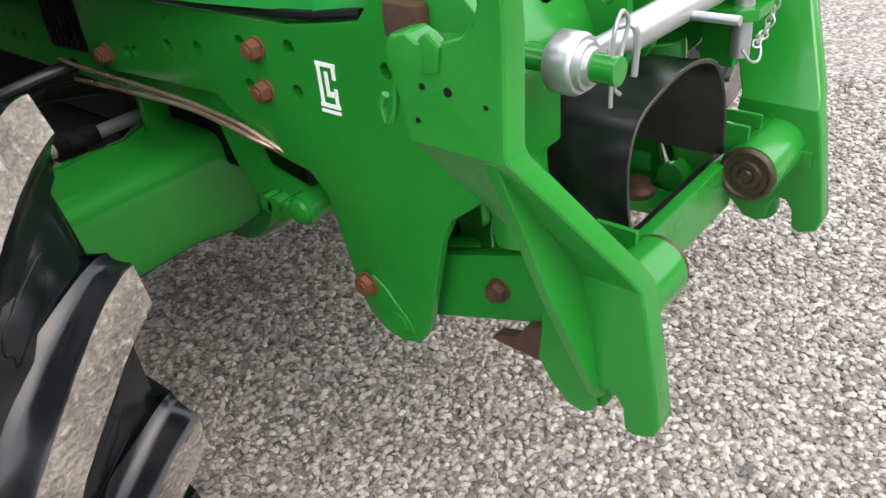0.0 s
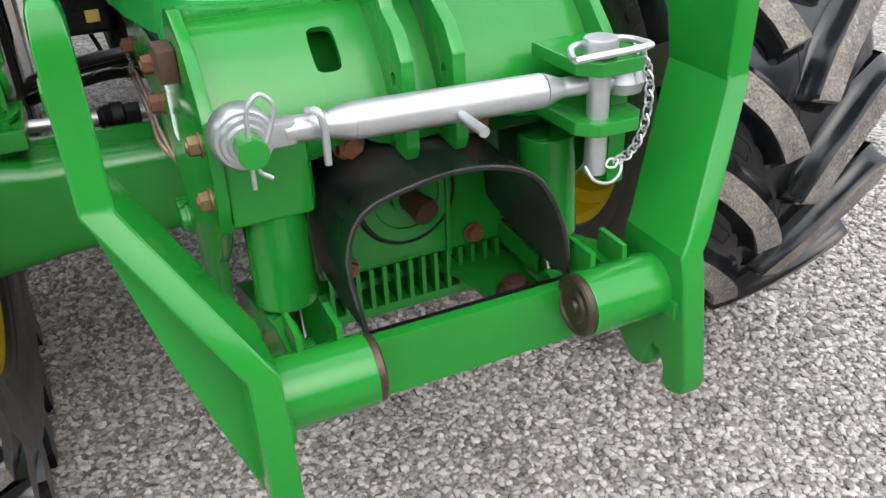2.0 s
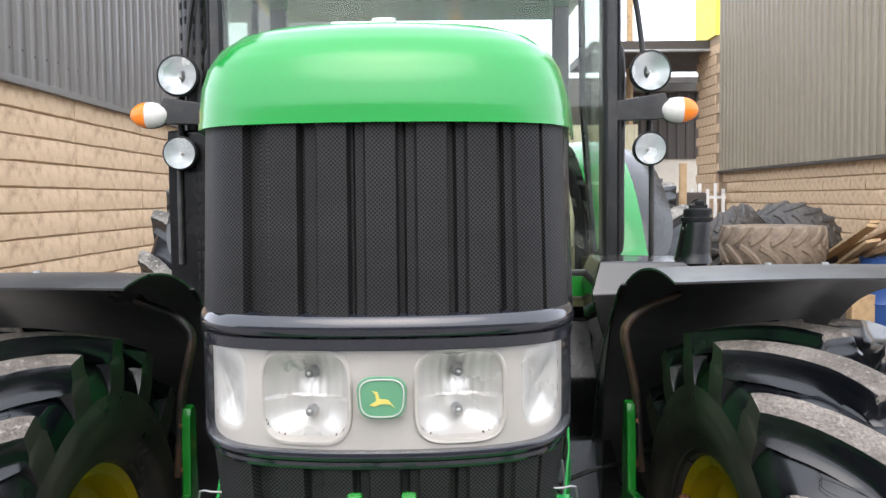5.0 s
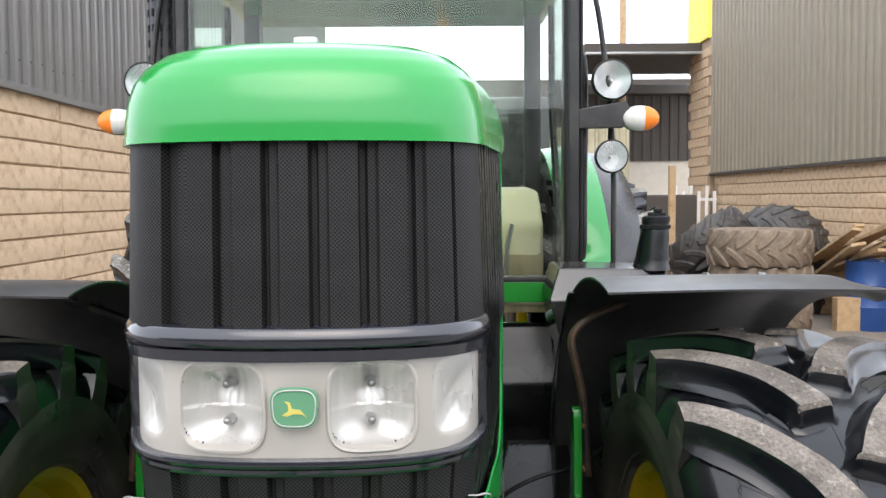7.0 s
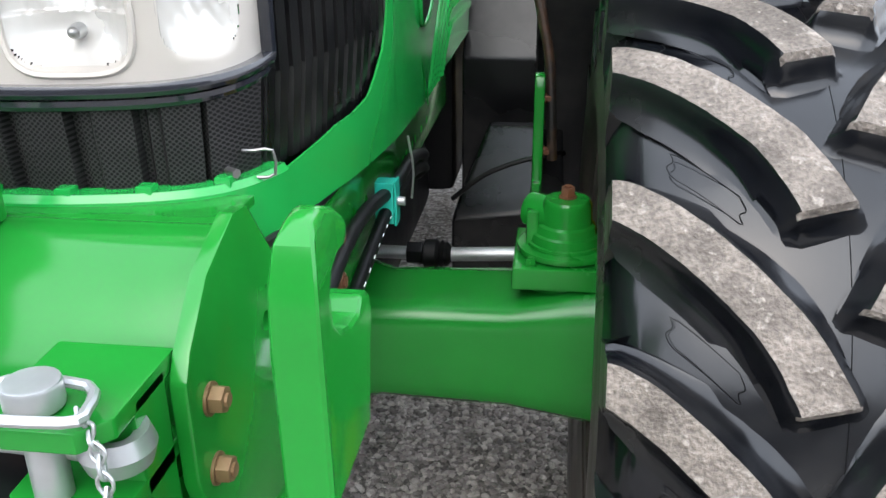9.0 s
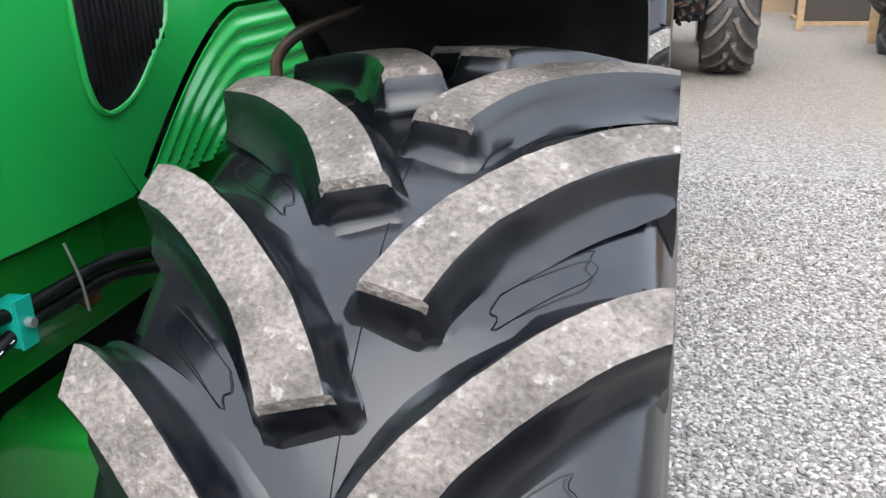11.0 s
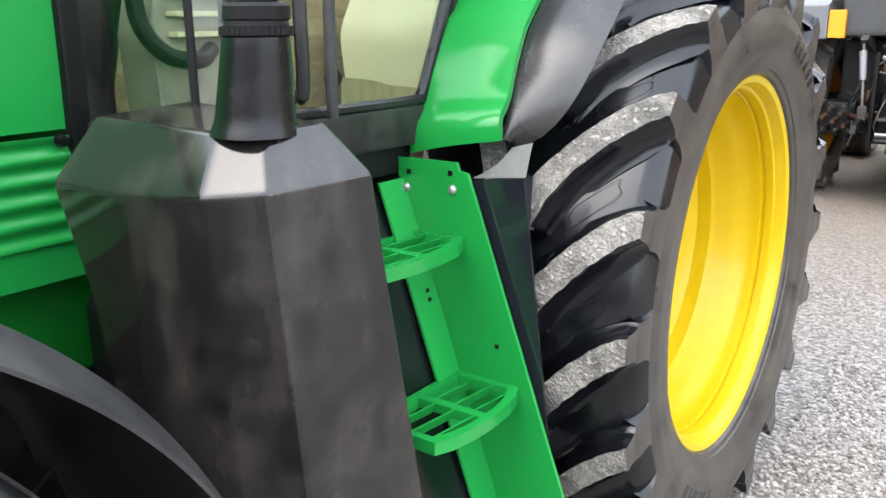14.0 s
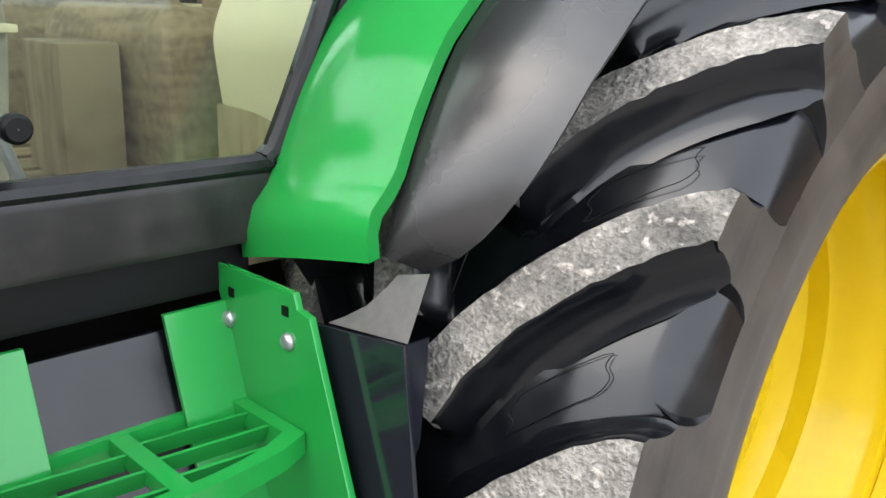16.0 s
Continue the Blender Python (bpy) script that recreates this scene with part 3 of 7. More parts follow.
# timber, drum
timber = thing("timber_pile", "pile of sawn timber boards leaning by the wall", "timber", (5.95, 9.6, 0))
random.seed(7)
for k in range(12):
    a = random.uniform(-0.25, 0.25)
    bm = box((-0.06, -1.3, -0.02), (0.06, 1.3, 0.02), 0.003)
    o = part("board", bm, WOOD, timber)
    o.location, o.rotation_euler = (-0.45 + 0.13 * (k % 6), 0.2 * random.random(), 0.72 + 0.085 * (k // 2) * 0.9), (radians(-14 - 6 * random.random()), radians(random.uniform(-12, 12)), a)
part("bearer", box((-0.7, -0.9, 0.0), (0.6, -0.75, 0.42), 0.005), WOOD, timber)
part("bearer", box((-0.7, 0.7, 0.0), (0.6, 0.85, 0.72), 0.005), WOOD, timber)
drum = thing("oil_drum", "blue steel drum standing on the gravel", "drum", (5.75, 8.9, 0))
BLUE = material("blue_paint", (0.02, 0.07, 0.24), 0.4, spread=0.15)
part("drum_body", lathe([(0.0, 0.001), (0.0, 0.28), (0.02, 0.29), (0.28, 0.29), (0.30, 0.30), (0.32, 0.29), (0.56, 0.29), (0.58, 0.30), (0.60, 0.29), (0.86, 0.29), (0.88, 0.295), (0.88, 0.27), (0.86, 0.265), (0.86, 0.001)], 36, "z"), BLUE, drum)
part("bung", rod((0.15, 0, 0.86), (0.15, 0, 0.88), 0.03), ZINC, drum)

# wooden crates and posts at the far end
crate = thing("straw_bales", "brown wrapped bales stacked behind wooden posts", "bale", (4.4, 13.9, 0))
part("bale", box((-1.0, 0, 0.05), (0.6, 1.2, 0.95), 0.06), DARK, crate)
part("bale", box((-0.9, 0.1, 0.95), (0.7, 1.2, 1.75), 0.06), DARK, crate)
part("pallet", box((-1.05, -0.05, 0.0), (0.65, 1.2, 0.06), 0.004), WOOD, crate)
for x, y in ((3.25, 13.2), (3.95, 11.6)):
    post = thing("wooden_post", "pale wooden post standing on the gravel", "post", (x, y, 0), group="posts at the end of the yard")
    part("post_shaft", box((-0.05, -0.05, 0), (0.05, 0.05, 2.2), 0.006), WOOD, post)

# the second tractor, seen from behind
second = thing("second_tractor", "grey and black tractor parked with its rear towards us", "tractor", (0.95, 8.2, 0))
GREY = material("grey_paint", (0.17, 0.175, 0.19), 0.4, spread=0.08)
ORANGE = material("orange_paint", (0.75, 0.30, 0.01), 0.4, spread=0.08)
CAB_BODY = material("dark_grey_cab", (0.05, 0.052, 0.056), 0.4, spread=0.15)
RED = material("red_lens", (0.30, 0.02, 0.02), 0.3)
WORN_IRON = material("worn_iron", (0.10, 0.095, 0.09), 0.42, metal=0.7, spread=0.35, grain=40, dirt=(0.05, 0.035, 0.026), dirt_amount=0.3, dirt_scale=14)
second_tyres = []
for s in (-1, 1):
    ty = part("rear_tyre", carcass(0.54, 0.76, 0.42, 0.04), NEWER, second)
    ty.location, ty.rotation_euler = (s * 0.98, 0.76, 0.76), (0, 0, math.pi)
    second_tyres.append((ty, s))
    rim = part("orange_rim", lathe([(0.2, 0.43), (0.15, 0.39), (-0.05, 0.35), (-0.08, 0.2), (-0.08, 0.01)], 40), ORANGE, second)
    rim.location = ty.location
    rim = part("orange_rim", lathe([(-0.2, 0.43), (-0.18, 0.38), (-0.02, 0.35), (0.0, 0.2), (0.0, 0.01)], 40), ORANGE, second)
    rim.location = ty.location
    ff = part("grey_mudguard", prism("x", [(-0.02, 1.42), (-0.05, 1.70), (0.1, 1.76), (1.3, 1.70), (1.45, 1.33), (1.35, 1.28), (1.2, 1.58), (0.1, 1.60), (0.06, 1.42)], s * 0.71, s * 1.43, 0.02), GREY, second)
    part("lamp_panel", box((min(s * 0.91, s * 1.27), -0.058, 1.475), (max(s * 0.91, s * 1.27), -0.02, 1.62), 0.006), BLACK, ff)
    for x in (0.97, 1.05, 1.20):
        part("reflector_stud", rod((s * x, -0.05, 1.495), (s * x, -0.064, 1.495), 0.012, n=12), ZINC, ff)
    part("tail_lamp", box((min(s * 1.09, s * 1.23), -0.066, 1.53), (max(s * 1.09, s * 1.23), -0.05, 1.60), 0.006), RED, ff)
    part("orange_marker", box((min(s * 0.57, s * 0.705), -0.03, 1.43), (max(s * 0.57, s * 0.705), 0.04, 1.66), 0.01), ORANGE, second)
    # lift arm above, lift rod with its sleeve, lower link with a hook
    part("lift_arm", prism("x", [(0.30, 1.30), (0.30, 1.42), (-0.10, 1.46), (-0.16, 1.42), (-0.10, 1.38)], min(s * 0.36, s * 0.42), max(s * 0.36, s * 0.42), 0.008), WORN_IRON, second)
    part("lift_rod", rod((s * 0.40, -0.10, 1.42), (s * 0.32, -0.28, 0.86), 0.016), WORN_IRON, second)
    part("lift_rod_sleeve", rod((s * 0.39, -0.13, 1.33), (s * 0.355, -0.20, 1.10), 0.030, 0.026), GREY, second)
    part("lift_rod_fork", box((s * 0.32 - 0.035, -0.31, 0.78), (s * 0.32 + 0.035, -0.25, 0.90), 0.012), WORN_IRON, second)
    part("lower_link", prism("x", [(0.25, 0.68), (0.25, 0.78), (-0.42, 0.80), (-0.55, 0.77), (-0.58, 0.70), (-0.52, 0.70), (-0.40, 0.73)], min(s * 0.30, s * 0.345), max(s * 0.30, s * 0.345), 0.006), BLACK_MATT, second)
    part("check_chain", rod((s * 0.33, -0.25, 0.80), (s * 0.62, 0.20, 0.80), 0.018), RUST, second)
    part("axle_bracket", box((min(s * 0.42, s * 0.70), 0.0, 0.62), (max(s * 0.42, s * 0.70), 0.30, 0.90), 0.03), BLACK_MATT, second)
    for k in range(9):
        x, z = 0.44 + 0.03 * k, 0.62 + 0.28 * (0.37 * k % 1)
        part("axle_fitting", rod((s * x, 0.02, z), (s * (x + 0.02), -0.06 - 0.02 * (k % 3), z - 0.02), 0.028, 0.018, n=10), (BLACK_MATT, RUST, WORN_IRON)[k % 3], second)
    for k in range(5):
        part("axle_bolt", hexbolt((s * (0.46 + 0.05 * k), 0.0, 0.66 + 0.20 * (k % 2)), (0, -1, 0), 0.016, 0.016), WORN_IRON, second)
    part("hitch_upright", box((min(s * 0.255, s * 0.285), -0.16, 0.55), (max(s * 0.255, s * 0.285), -0.06, 1.32), 0.006), BLACK_MATT, second)
    part("front_wheel", lathe([(-0.2, 0.3), (-0.22, 0.55), (-0.15, 0.62), (0.15, 0.62), (0.22, 0.55), (0.2, 0.3)], 40), RUBBER, second).location = (s * 0.95, 3.2, 0.62)
part("rear_housing", box((-0.35, 0.05, 0.55), (0.35, 0.9, 1.30), 0.04), BLACK_MATT, second)
part("chassis", box((-0.64, 0.35, 0.60), (0.64, 3.0, 1.42), 0.05), BLACK_MATT, second)
part("axle_housing", rod((-0.8, 0.76, 0.76), (0.8, 0.76, 0.76), 0.16), BLACK_MATT, second)
# pick-up hitch: a hollow box with a round bar and two hooks
part("hitch_plate", box((-0.21, -0.10, 0.62), (0.16, -0.06, 0.98), 0.006), BLACK_MATT, second)
for z in (0.62, 0.79):
    part("hitch_shelf", box((-0.215, -0.24, z - 0.012), (0.165, -0.06, z + 0.012), 0.004), WORN_IRON, second)
part("hitch_bar", rod((-0.21, -0.235, 0.665), (0.16, -0.235, 0.665), 0.020), STEEL, second, "worn bright hitch bar")
for x in (-0.10, 0.03):
    part("tow_hook", prism("x", [(-0.10, 0.61), (-0.22, 0.61), (-0.26, 0.56), (-0.23, 0.51), (-0.17, 0.54), (-0.13, 0.53), (-0.10, 0.56)], x - 0.022, x + 0.022, 0.006), WORN_IRON, second)
part("pto_stub", lathe([(-0.10, 0.10), (-0.13, 0.095), (-0.13, 0.05), (-0.20, 0.04), (-0.20, 0.002)], 24, "y"), WORN_IRON, second).location = (0.03, 0, 1.155)
for x in (-0.015, 0.085):
    part("top_link_rod", rod((x, -0.06, 1.36), (x, -0.14, 1.11), 0.013), STEEL, second)
part("valve_block", box((-0.25, -0.10, 1.24), (0.27, 0.05, 1.31), 0.008), BLACK_MATT, second)
for k in range(7):
    x = -0.23 + 0.078 * k
    for z in (1.275, 1.365):
        part("coupling", lathe([(-0.07, 0.022), (-0.12, 0.020), (-0.122, 0.014), (-0.14, 0.013), (-0.14, 0.001)], 14, "y"), (STEEL, BLACK_MATT, WORN_IRON)[(k + int(z * 10)) % 3], second).location = (x, 0, z)
rnd = random.Random(11)
for k in range(26):
    x, z = rnd.uniform(-0.42, 0.42), rnd.uniform(0.85, 1.38)
    part("hitch_hose", pipe([(x, 0.02, z), (x + rnd.uniform(-0.06, 0.06), -0.12, z - 0.03), (x + rnd.uniform(-0.10, 0.10), -0.15, z - rnd.uniform(0.12, 0.3)), (x + rnd.uniform(-0.1, 0.1), 0.02, z - 0.32)], rnd.choice((0.007, 0.009, 0.012)), 8), rnd.choice((BLACK_MATT, BLACK_MATT, BLACK, WORN_IRON)), second)
for k in range(34):
    x, z = rnd.uniform(-0.45, 0.60), rnd.uniform(0.62, 1.40)
    w, h, d = rnd.uniform(0.008, 0.03), rnd.uniform(0.008, 0.045), rnd.uniform(0.05, 0.17)
    if k % 3:
        part("hitch_bracket", box((x - w, -d, z - h), (x + w, 0.05, z + h), 0.004), rnd.choice((BLACK_MATT, WORN_IRON, RUST, BLACK)), second)
    else:
        part("hitch_pin", rod((x - 2 * w, -d, z), (x + 2 * w, -d, z + rnd.uniform(-0.03, 0.03)), 0.010, n=10), rnd.choice((WORN_IRON, RUST, BLACK)), second)
part("cab_body", box((-0.62, 0.02, 1.44), (0.62, 1.5, 2.9), 0.06), CAB_BODY, second)
part("rear_glass", box((-0.5, 0.012, 1.75), (0.5, 0.02, 2.7), 0.0), BLACK, second)
part("hood_body", box((-0.4, 1.5, 0.9), (0.4, 3.8, 1.7), 0.08), GREY, second)

# ---- the tractor: its front faces -y, its left side is +x ----
tractor = thing("tractor", "large green farm tractor with yellow wheels and front linkage", "tractor")
AXF, ZF, AXR, ZR, TRK = 0.08, 0.67, 2.69, 0.90, 0.995

# wheels: tyre > lugs, raised marks; rim > bolts
RUBBERS = [RUBBER, LUG_TOP, SIDEWALL]
WHEELS = {"front": (0.59, 0.715, 0.37, 18, 0.048, 22, 5.0, -4.2, 0.068), "rear": (0.64, 0.905, 0.54, 20, 0.055, 21, 7.6, -4.0, 0.070)}
pieces_later = []
for name, (width, radius, rim_r, lugs, depth, sweep, ph_in, ph_out, bar) in WHEELS.items():
    for side in (-1, 1):
        bm = carcass(width, radius, rim_r, depth)
        if side < 0:
            mirrored(bm)
        ty = part(name + "_tyre", bm, RUBBERS, tractor, "black chevron-lugged tyre with worn dusty lug tops", 40)
        ty.location = (side * (TRK if name == "front" else 0.965), AXR if name == "rear" else AXF, ZR if name == "rear" else ZF)
        pieces_later.append((ty, side, width, radius, rim_r, lugs, depth, sweep, ph_in, ph_out, bar))
        h, r = width * 0.45, rim_r
        prof = [(h * 0.92, r + 0.012), (h * 0.95, r + 0.022), (h * 0.97, r + 0.012), (h * 0.95, r - 0.004), (h * 0.84, r - 0.016), (h * 0.825, r - 0.024), (h * 0.74, r - 0.026), (h * 0.725, r - 0.021), (h * 0.70, r - 0.021), (h * 0.685, r - 0.028), (h * 0.62, r - 0.029), (h * 0.54, r - 0.032), (h * 0.46, r - 0.046), (h * 0.36, r - 0.062),
                (h * 0.22, r - 0.07), (h * 0.16, r - 0.085), (0.0, r - 0.09), (-h * 0.06, r - 0.11), (-h * 0.12, r * 0.72), (-h * 0.06, r * 0.56), (-h * 0.10, r * 0.40), (-h * 0.10, 0.06), (-h * 0.10, 0.005)]
        prof += [(-h * 0.2, 0.005), (-h * 0.2, r * 0.38), (-h * 0.14, r * 0.56), (-h * 0.22, r * 0.72), (-h * 0.3, r - 0.10), (-h * 0.6, r - 0.06), (-h * 0.66, r - 0.03), (-h * 0.9, r - 0.01), (-h * 0.95, r + 0.015), (-h * 0.92, r + 0.02)]
        bm = lathe(prof, 96)
        if side < 0:
            mirrored(bm)
        rim = part(name + "_rim", bm, YELLOW, tractor, "yellow painted steel wheel rim")
        rim.location = ty.location
        for k in range(10):
            a = 2 * math.pi * (k + 0.5) / 10
            x = side * (-h * 0.10)
            part("wheel_nut", hexbolt((x, 0.16 * math.cos(a), 0.16 * math.sin(a)), (side, 0, 0), 0.016, 0.02), RUST_BOLT, rim)
        part("hub", lathe([(side * -h * 0.1, 0.11), (side * h * 0.06, 0.10), (side * h * 0.10, 0.08), (side * h * 0.10, 0.002)], 32), YELLOW, rim)
        part("valve", rod((side * h * 0.2, 0, r - 0.075), (side * h * 0.30, 0, r - 0.115), 0.007), RUST, rim)

# front axle, knuckles, steering
bm = bmesh.new()
for side in (-1, 1):
    rings = []
    for x, hy, hz, zc in ((0.0, 0.13, 0.12, 0.66), (0.22, 0.13, 0.12, 0.655), (0.30, 0.115, 0.105, 0.65), (0.55, 0.12, 0.112, 0.652), (0.68, 0.135, 0.135, 0.66), (0.75, 0.14, 0.145, 0.66)):
        ring = []
        for k in range(48):
            a = 2 * math.pi * k / 48
            c, s = math.cos(a), math.sin(a)
            q = (abs(c) ** 7 + abs(s) ** 7) ** (-1 / 7)
            ring.append(bm.verts.new((side * x, AXF + hy * q * c, zc + hz * q * s)))
        rings.append(ring)
    for r0, r1 in zip(rings, rings[1:]):
        for k in range(48):
            bm.faces.new((r0[k], r0[(k + 1) % 48], r1[(k + 1) % 48], r1[k]))
    bm.faces.new(rings[-1])
bmesh.ops.recalc_face_normals(bm, faces=bm.faces)
part("front_axle", bm, GREEN, tractor, smooth=45)
for side in (-1, 1):
    s = side
    knuckle = part("steering_knuckle", box((min(s * 0.72, s * 0.83), -0.06, 0.52), (max(s * 0.72, s * 0.83), 0.22, 0.86), 0.015), GREEN, tractor)
    part("kingpin", rod((s * 0.655, AXF, 0.76), (s * 0.655, AXF, 0.87), 0.075, n=28, bevel=0.006), GREEN, knuckle)
    for z, r in ((0.80, 0.095), (0.825, 0.088), (0.85, 0.095)):
        part("kingpin_flange", rod((s * 0.655, AXF, z), (s * 0.655, AXF, z + 0.012), r, n=28, bevel=0.003), GREEN, knuckle)
    part("knuckle_plate", box((min(s * 0.555, s * 0.80), -0.02, 0.80), (max(s * 0.555, s * 0.80), 0.20, 0.845), 0.008), GREEN, knuckle)
    part("kingpin_cap", lathe([(0.868, 0.070), (0.885, 0.066), (0.888, 0.060), (0.902, 0.056), (0.906, 0.050), (0.945, 0.047), (0.953, 0.042), (0.955, 0.001)], 32, "z"), GREEN, knuckle).location = (s * 0.655, AXF, 0)
    part("cross_boss", rod((s * 0.585, 0.12, 0.915), (s * 0.64, AXF, 0.915), 0.036, n=24, bevel=0.004), GREEN, knuckle)
    part("grease_bolt", hexbolt((s * 0.655, AXF, 0.955), (0, 0, 1), 0.015, 0.018), RUST_BOLT, knuckle)
    for dx, dy in ((0.59, 0.0), (0.59, 0.17), (0.72, 0.0)):
        part("knuckle_bolt", hexbolt((s * dx, dy, 0.845), (0, 0, 1), 0.011, 0.01), GREEN, knuckle)
    # green bracket up to the mudguard stay
    bm = prism("x", [(0.06, 0.86), (0.10, 0.85), (0.33, 0.80), (0.39, 0.80), (0.41, 0.83), (0.40, 1.12), (0.385, 1.135), (0.355, 1.13), (0.345, 1.10), (0.335, 0.90), (0.12, 0.93), (0.06, 0.93)], s * 0.578, s * 0.602, 0.006)
    stay = part("mudguard_bracket", bm, GREEN, tractor)
    for z in (0.96, 1.08):
        part("bracket_bolt", hexbolt((s * 0.602, 0.375, z), (s, 0, 0), 0.011, 0.01), RUST_BOLT, stay)
    run = [(s * x, y, z) for x, y, z in ((0.622, 0.375, 0.94), (0.610, 0.38, 1.147), (0.590, 0.382, 1.25), (0.579, 0.385, 1.307), (0.592, 0.39, 1.342), (0.64, 0.40, 1.378), (0.74, 0.42, 1.412))]
    part("mudguard_stay", pipe(run, 0.0115, 12, curve=5), SCUFFED, tractor, "bent black steel mudguard stay, rusty at its bend")
    # steering cylinder
    cyl = part("steering_cylinder", rod((s * 0.06, 0.25, 0.752), (s * 0.20, 0.25, 0.752), 0.036, bevel=0.004), GREEN, tractor)
    part("piston_rod", rod((s * 0.20, 0.25, 0.752), (s * 0.32, 0.25, 0.752), 0.015), ZINC, cyl)
    rod_end = part("rod_end", rod((s * 0.31, 0.25, 0.752), (s * 0.345, 0.25, 0.752), 0.027, n=6, bevel=0.003), BLACK_MATT, cyl)
    part("rod_boot", lathe([(s * 0.345, 0.020), (s * 0.35, 0.032), (s * 0.375, 0.034), (s * 0.382, 0.028), (s * 0.388, 0.032), (s * 0.394, 0.026), (s * 0.40, 0.028), (s * 0.41, 0.016)], 24), BLACK_MATT, rod_end).location = (0, 0.25, 0.752)
    part("tie_rod", rod((s * 0.40, 0.25, 0.752), (s * 0.62, 0.235, 0.77), 0.016), ZINC, cyl)
    eye = part("pivot_eye", rod((s * 0.24, -0.400, 0.750), (s * 0.308, -0.400, 0.750), 0.030, n=28, bevel=0.006), GREEN, tractor)
    part("pivot_collar", lathe([(s * 0.308, 0.024), (s * 0.316, 0.022), (s * 0.320, 0.015), (s * 0.320, 0.001)], 24), GREEN, eye).location = (0, -0.400, 0.750)
    for y, z, r in ((-0.315, 0.742, 0.018), (-0.338, 0.740, 0.022), (-0.365, 0.742, 0.018)):
        part("fitting", rod((s * 0.27, y, z), (s * 0.315, y, z), r, n=18, bevel=0.003), GREEN, eye)
    part("link_web", prism("x", [(-0.21, 0.80), (-0.16, 0.93), (-0.24, 0.93), (-0.30, 0.80), (-0.40, 0.78), (-0.40, 0.74), (-0.25, 0.73)], s * 0.27, s * 0.288, 0.004), GREEN, eye)

PIPE = material("bare_pipe", (0.36, 0.25, 0.19), 0.32, metal=0.75, spread=0.3, grain=60)
# main front frame rails beside the engine, with punched holes
for s in (-1, 1):
    rail = part("frame_rail", box((min(s * 0.20, s * 0.275), -0.45, 0.86), (max(s * 0.20, s * 0.275), 1.25, 1.08), 0.012), GREEN, tractor)
    holes = bmesh.new()
    for y in (0.417, 0.465, 0.510, 0.555, 0.60, 0.70, 0.80):
        rod((s * 0.255, y, 0.917), (s * 0.29, y, 0.917), 0.011, n=16, bm=holes)
    cut(rail, holes)
    # Black pipe draws the shade of the gap between hood and plate.
    part("hood_seal", pipe([(s * 0.296, 0.32, 1.082), (s * 0.302, -0.05, 1.090), (s * 0.300, -0.44, 1.100), (s * 0.292, -0.60, 1.118)], 0.008, 8), BLACK_MATT, rail, "black strip drawn for the dark gap under the hood")
    if s < 0:
        part("hydraulic_pipe", pipe([(s * 0.30, 0.32, 0.905), (s * 0.312, 0.19, 0.908), (s * 0.312, -0.08, 0.906), (s * 0.312, -0.21, 0.899), (s * 0.312, -0.30, 0.888), (s * 0.30, -0.38, 0.855), (s * 0.27, -0.42, 0.82)], 0.0048), PIPE, tractor, "brown rusty hydraulic pipe")
        part("hydraulic_pipe", pipe([(s * 0.30, 0.28, 0.868), (s * 0.318, 0.14, 0.886), (s * 0.318, -0.12, 0.896), (s * 0.318, -0.24, 0.888), (s * 0.318, -0.33, 0.874), (s * 0.28, -0.40, 0.835)], 0.0048), PIPE, tractor, "brown rusty hydraulic pipe")
hose = part("brown_hose", pipe([(-0.46, 0.22, 0.685), (-0.376, 0.215, 0.700), (-0.306, 0.215, 0.710), (-0.27, 0.215, 0.713)], 0.013, 12), RUST_BOLT, tractor, "brown rubber hydraulic hose")
part("hose_fitting", rod((-0.275, 0.215, 0.713), (-0.215, 0.215, 0.714), 0.019, n=6, bevel=0.002), GREEN, hose)
part("axle_web", box((-0.262, 0.113, 0.70), (-0.20, 0.128, 0.862), 0.004), GREEN, tractor)
for x1, y1, z1 in ((-0.56, 0.44, 0.80), (-0.56, 0.40, 0.845), (-0.54, 0.36, 0.87)):
    part("black_hose", pipe([(-0.23, 0.30, z1 + 0.02), (-0.33, y1 - 0.04, z1 + 0.012), (-0.45, y1, z1 - 0.012), (x1, y1 + 0.05, z1 - 0.05)], 0.015, 12), BLACK, tractor, "black rubber hydraulic hose")
plate = part("vent_plate", box((-0.2815, 0.235, 0.925), (-0.274, 0.375, 1.06), 0.003), BLACK_MATT, tractor, "black louvred plate on the frame")
for k in range(6):
    part("louvre", box((-0.287, 0.245 + 0.022 * k, 0.935), (-0.281, 0.257 + 0.022 * k, 1.05), 0.002), BLACK, plate)
part("oil_pan", box((-0.21, 0.35, 0.50), (0.21, 1.30, 0.72), 0.04), BLACK_MATT, tractor)
part("engine_block", box((-0.2, -0.30, 0.70), (0.2, 1.25, 1.12), 0.02), BLACK_MATT, tractor)
bm = rod((-0.14, AXF, 0.62), (0.14, AXF, 0.62), 0.17, n=32, bevel=0.02)
part("differential", bm, GREEN, tractor)

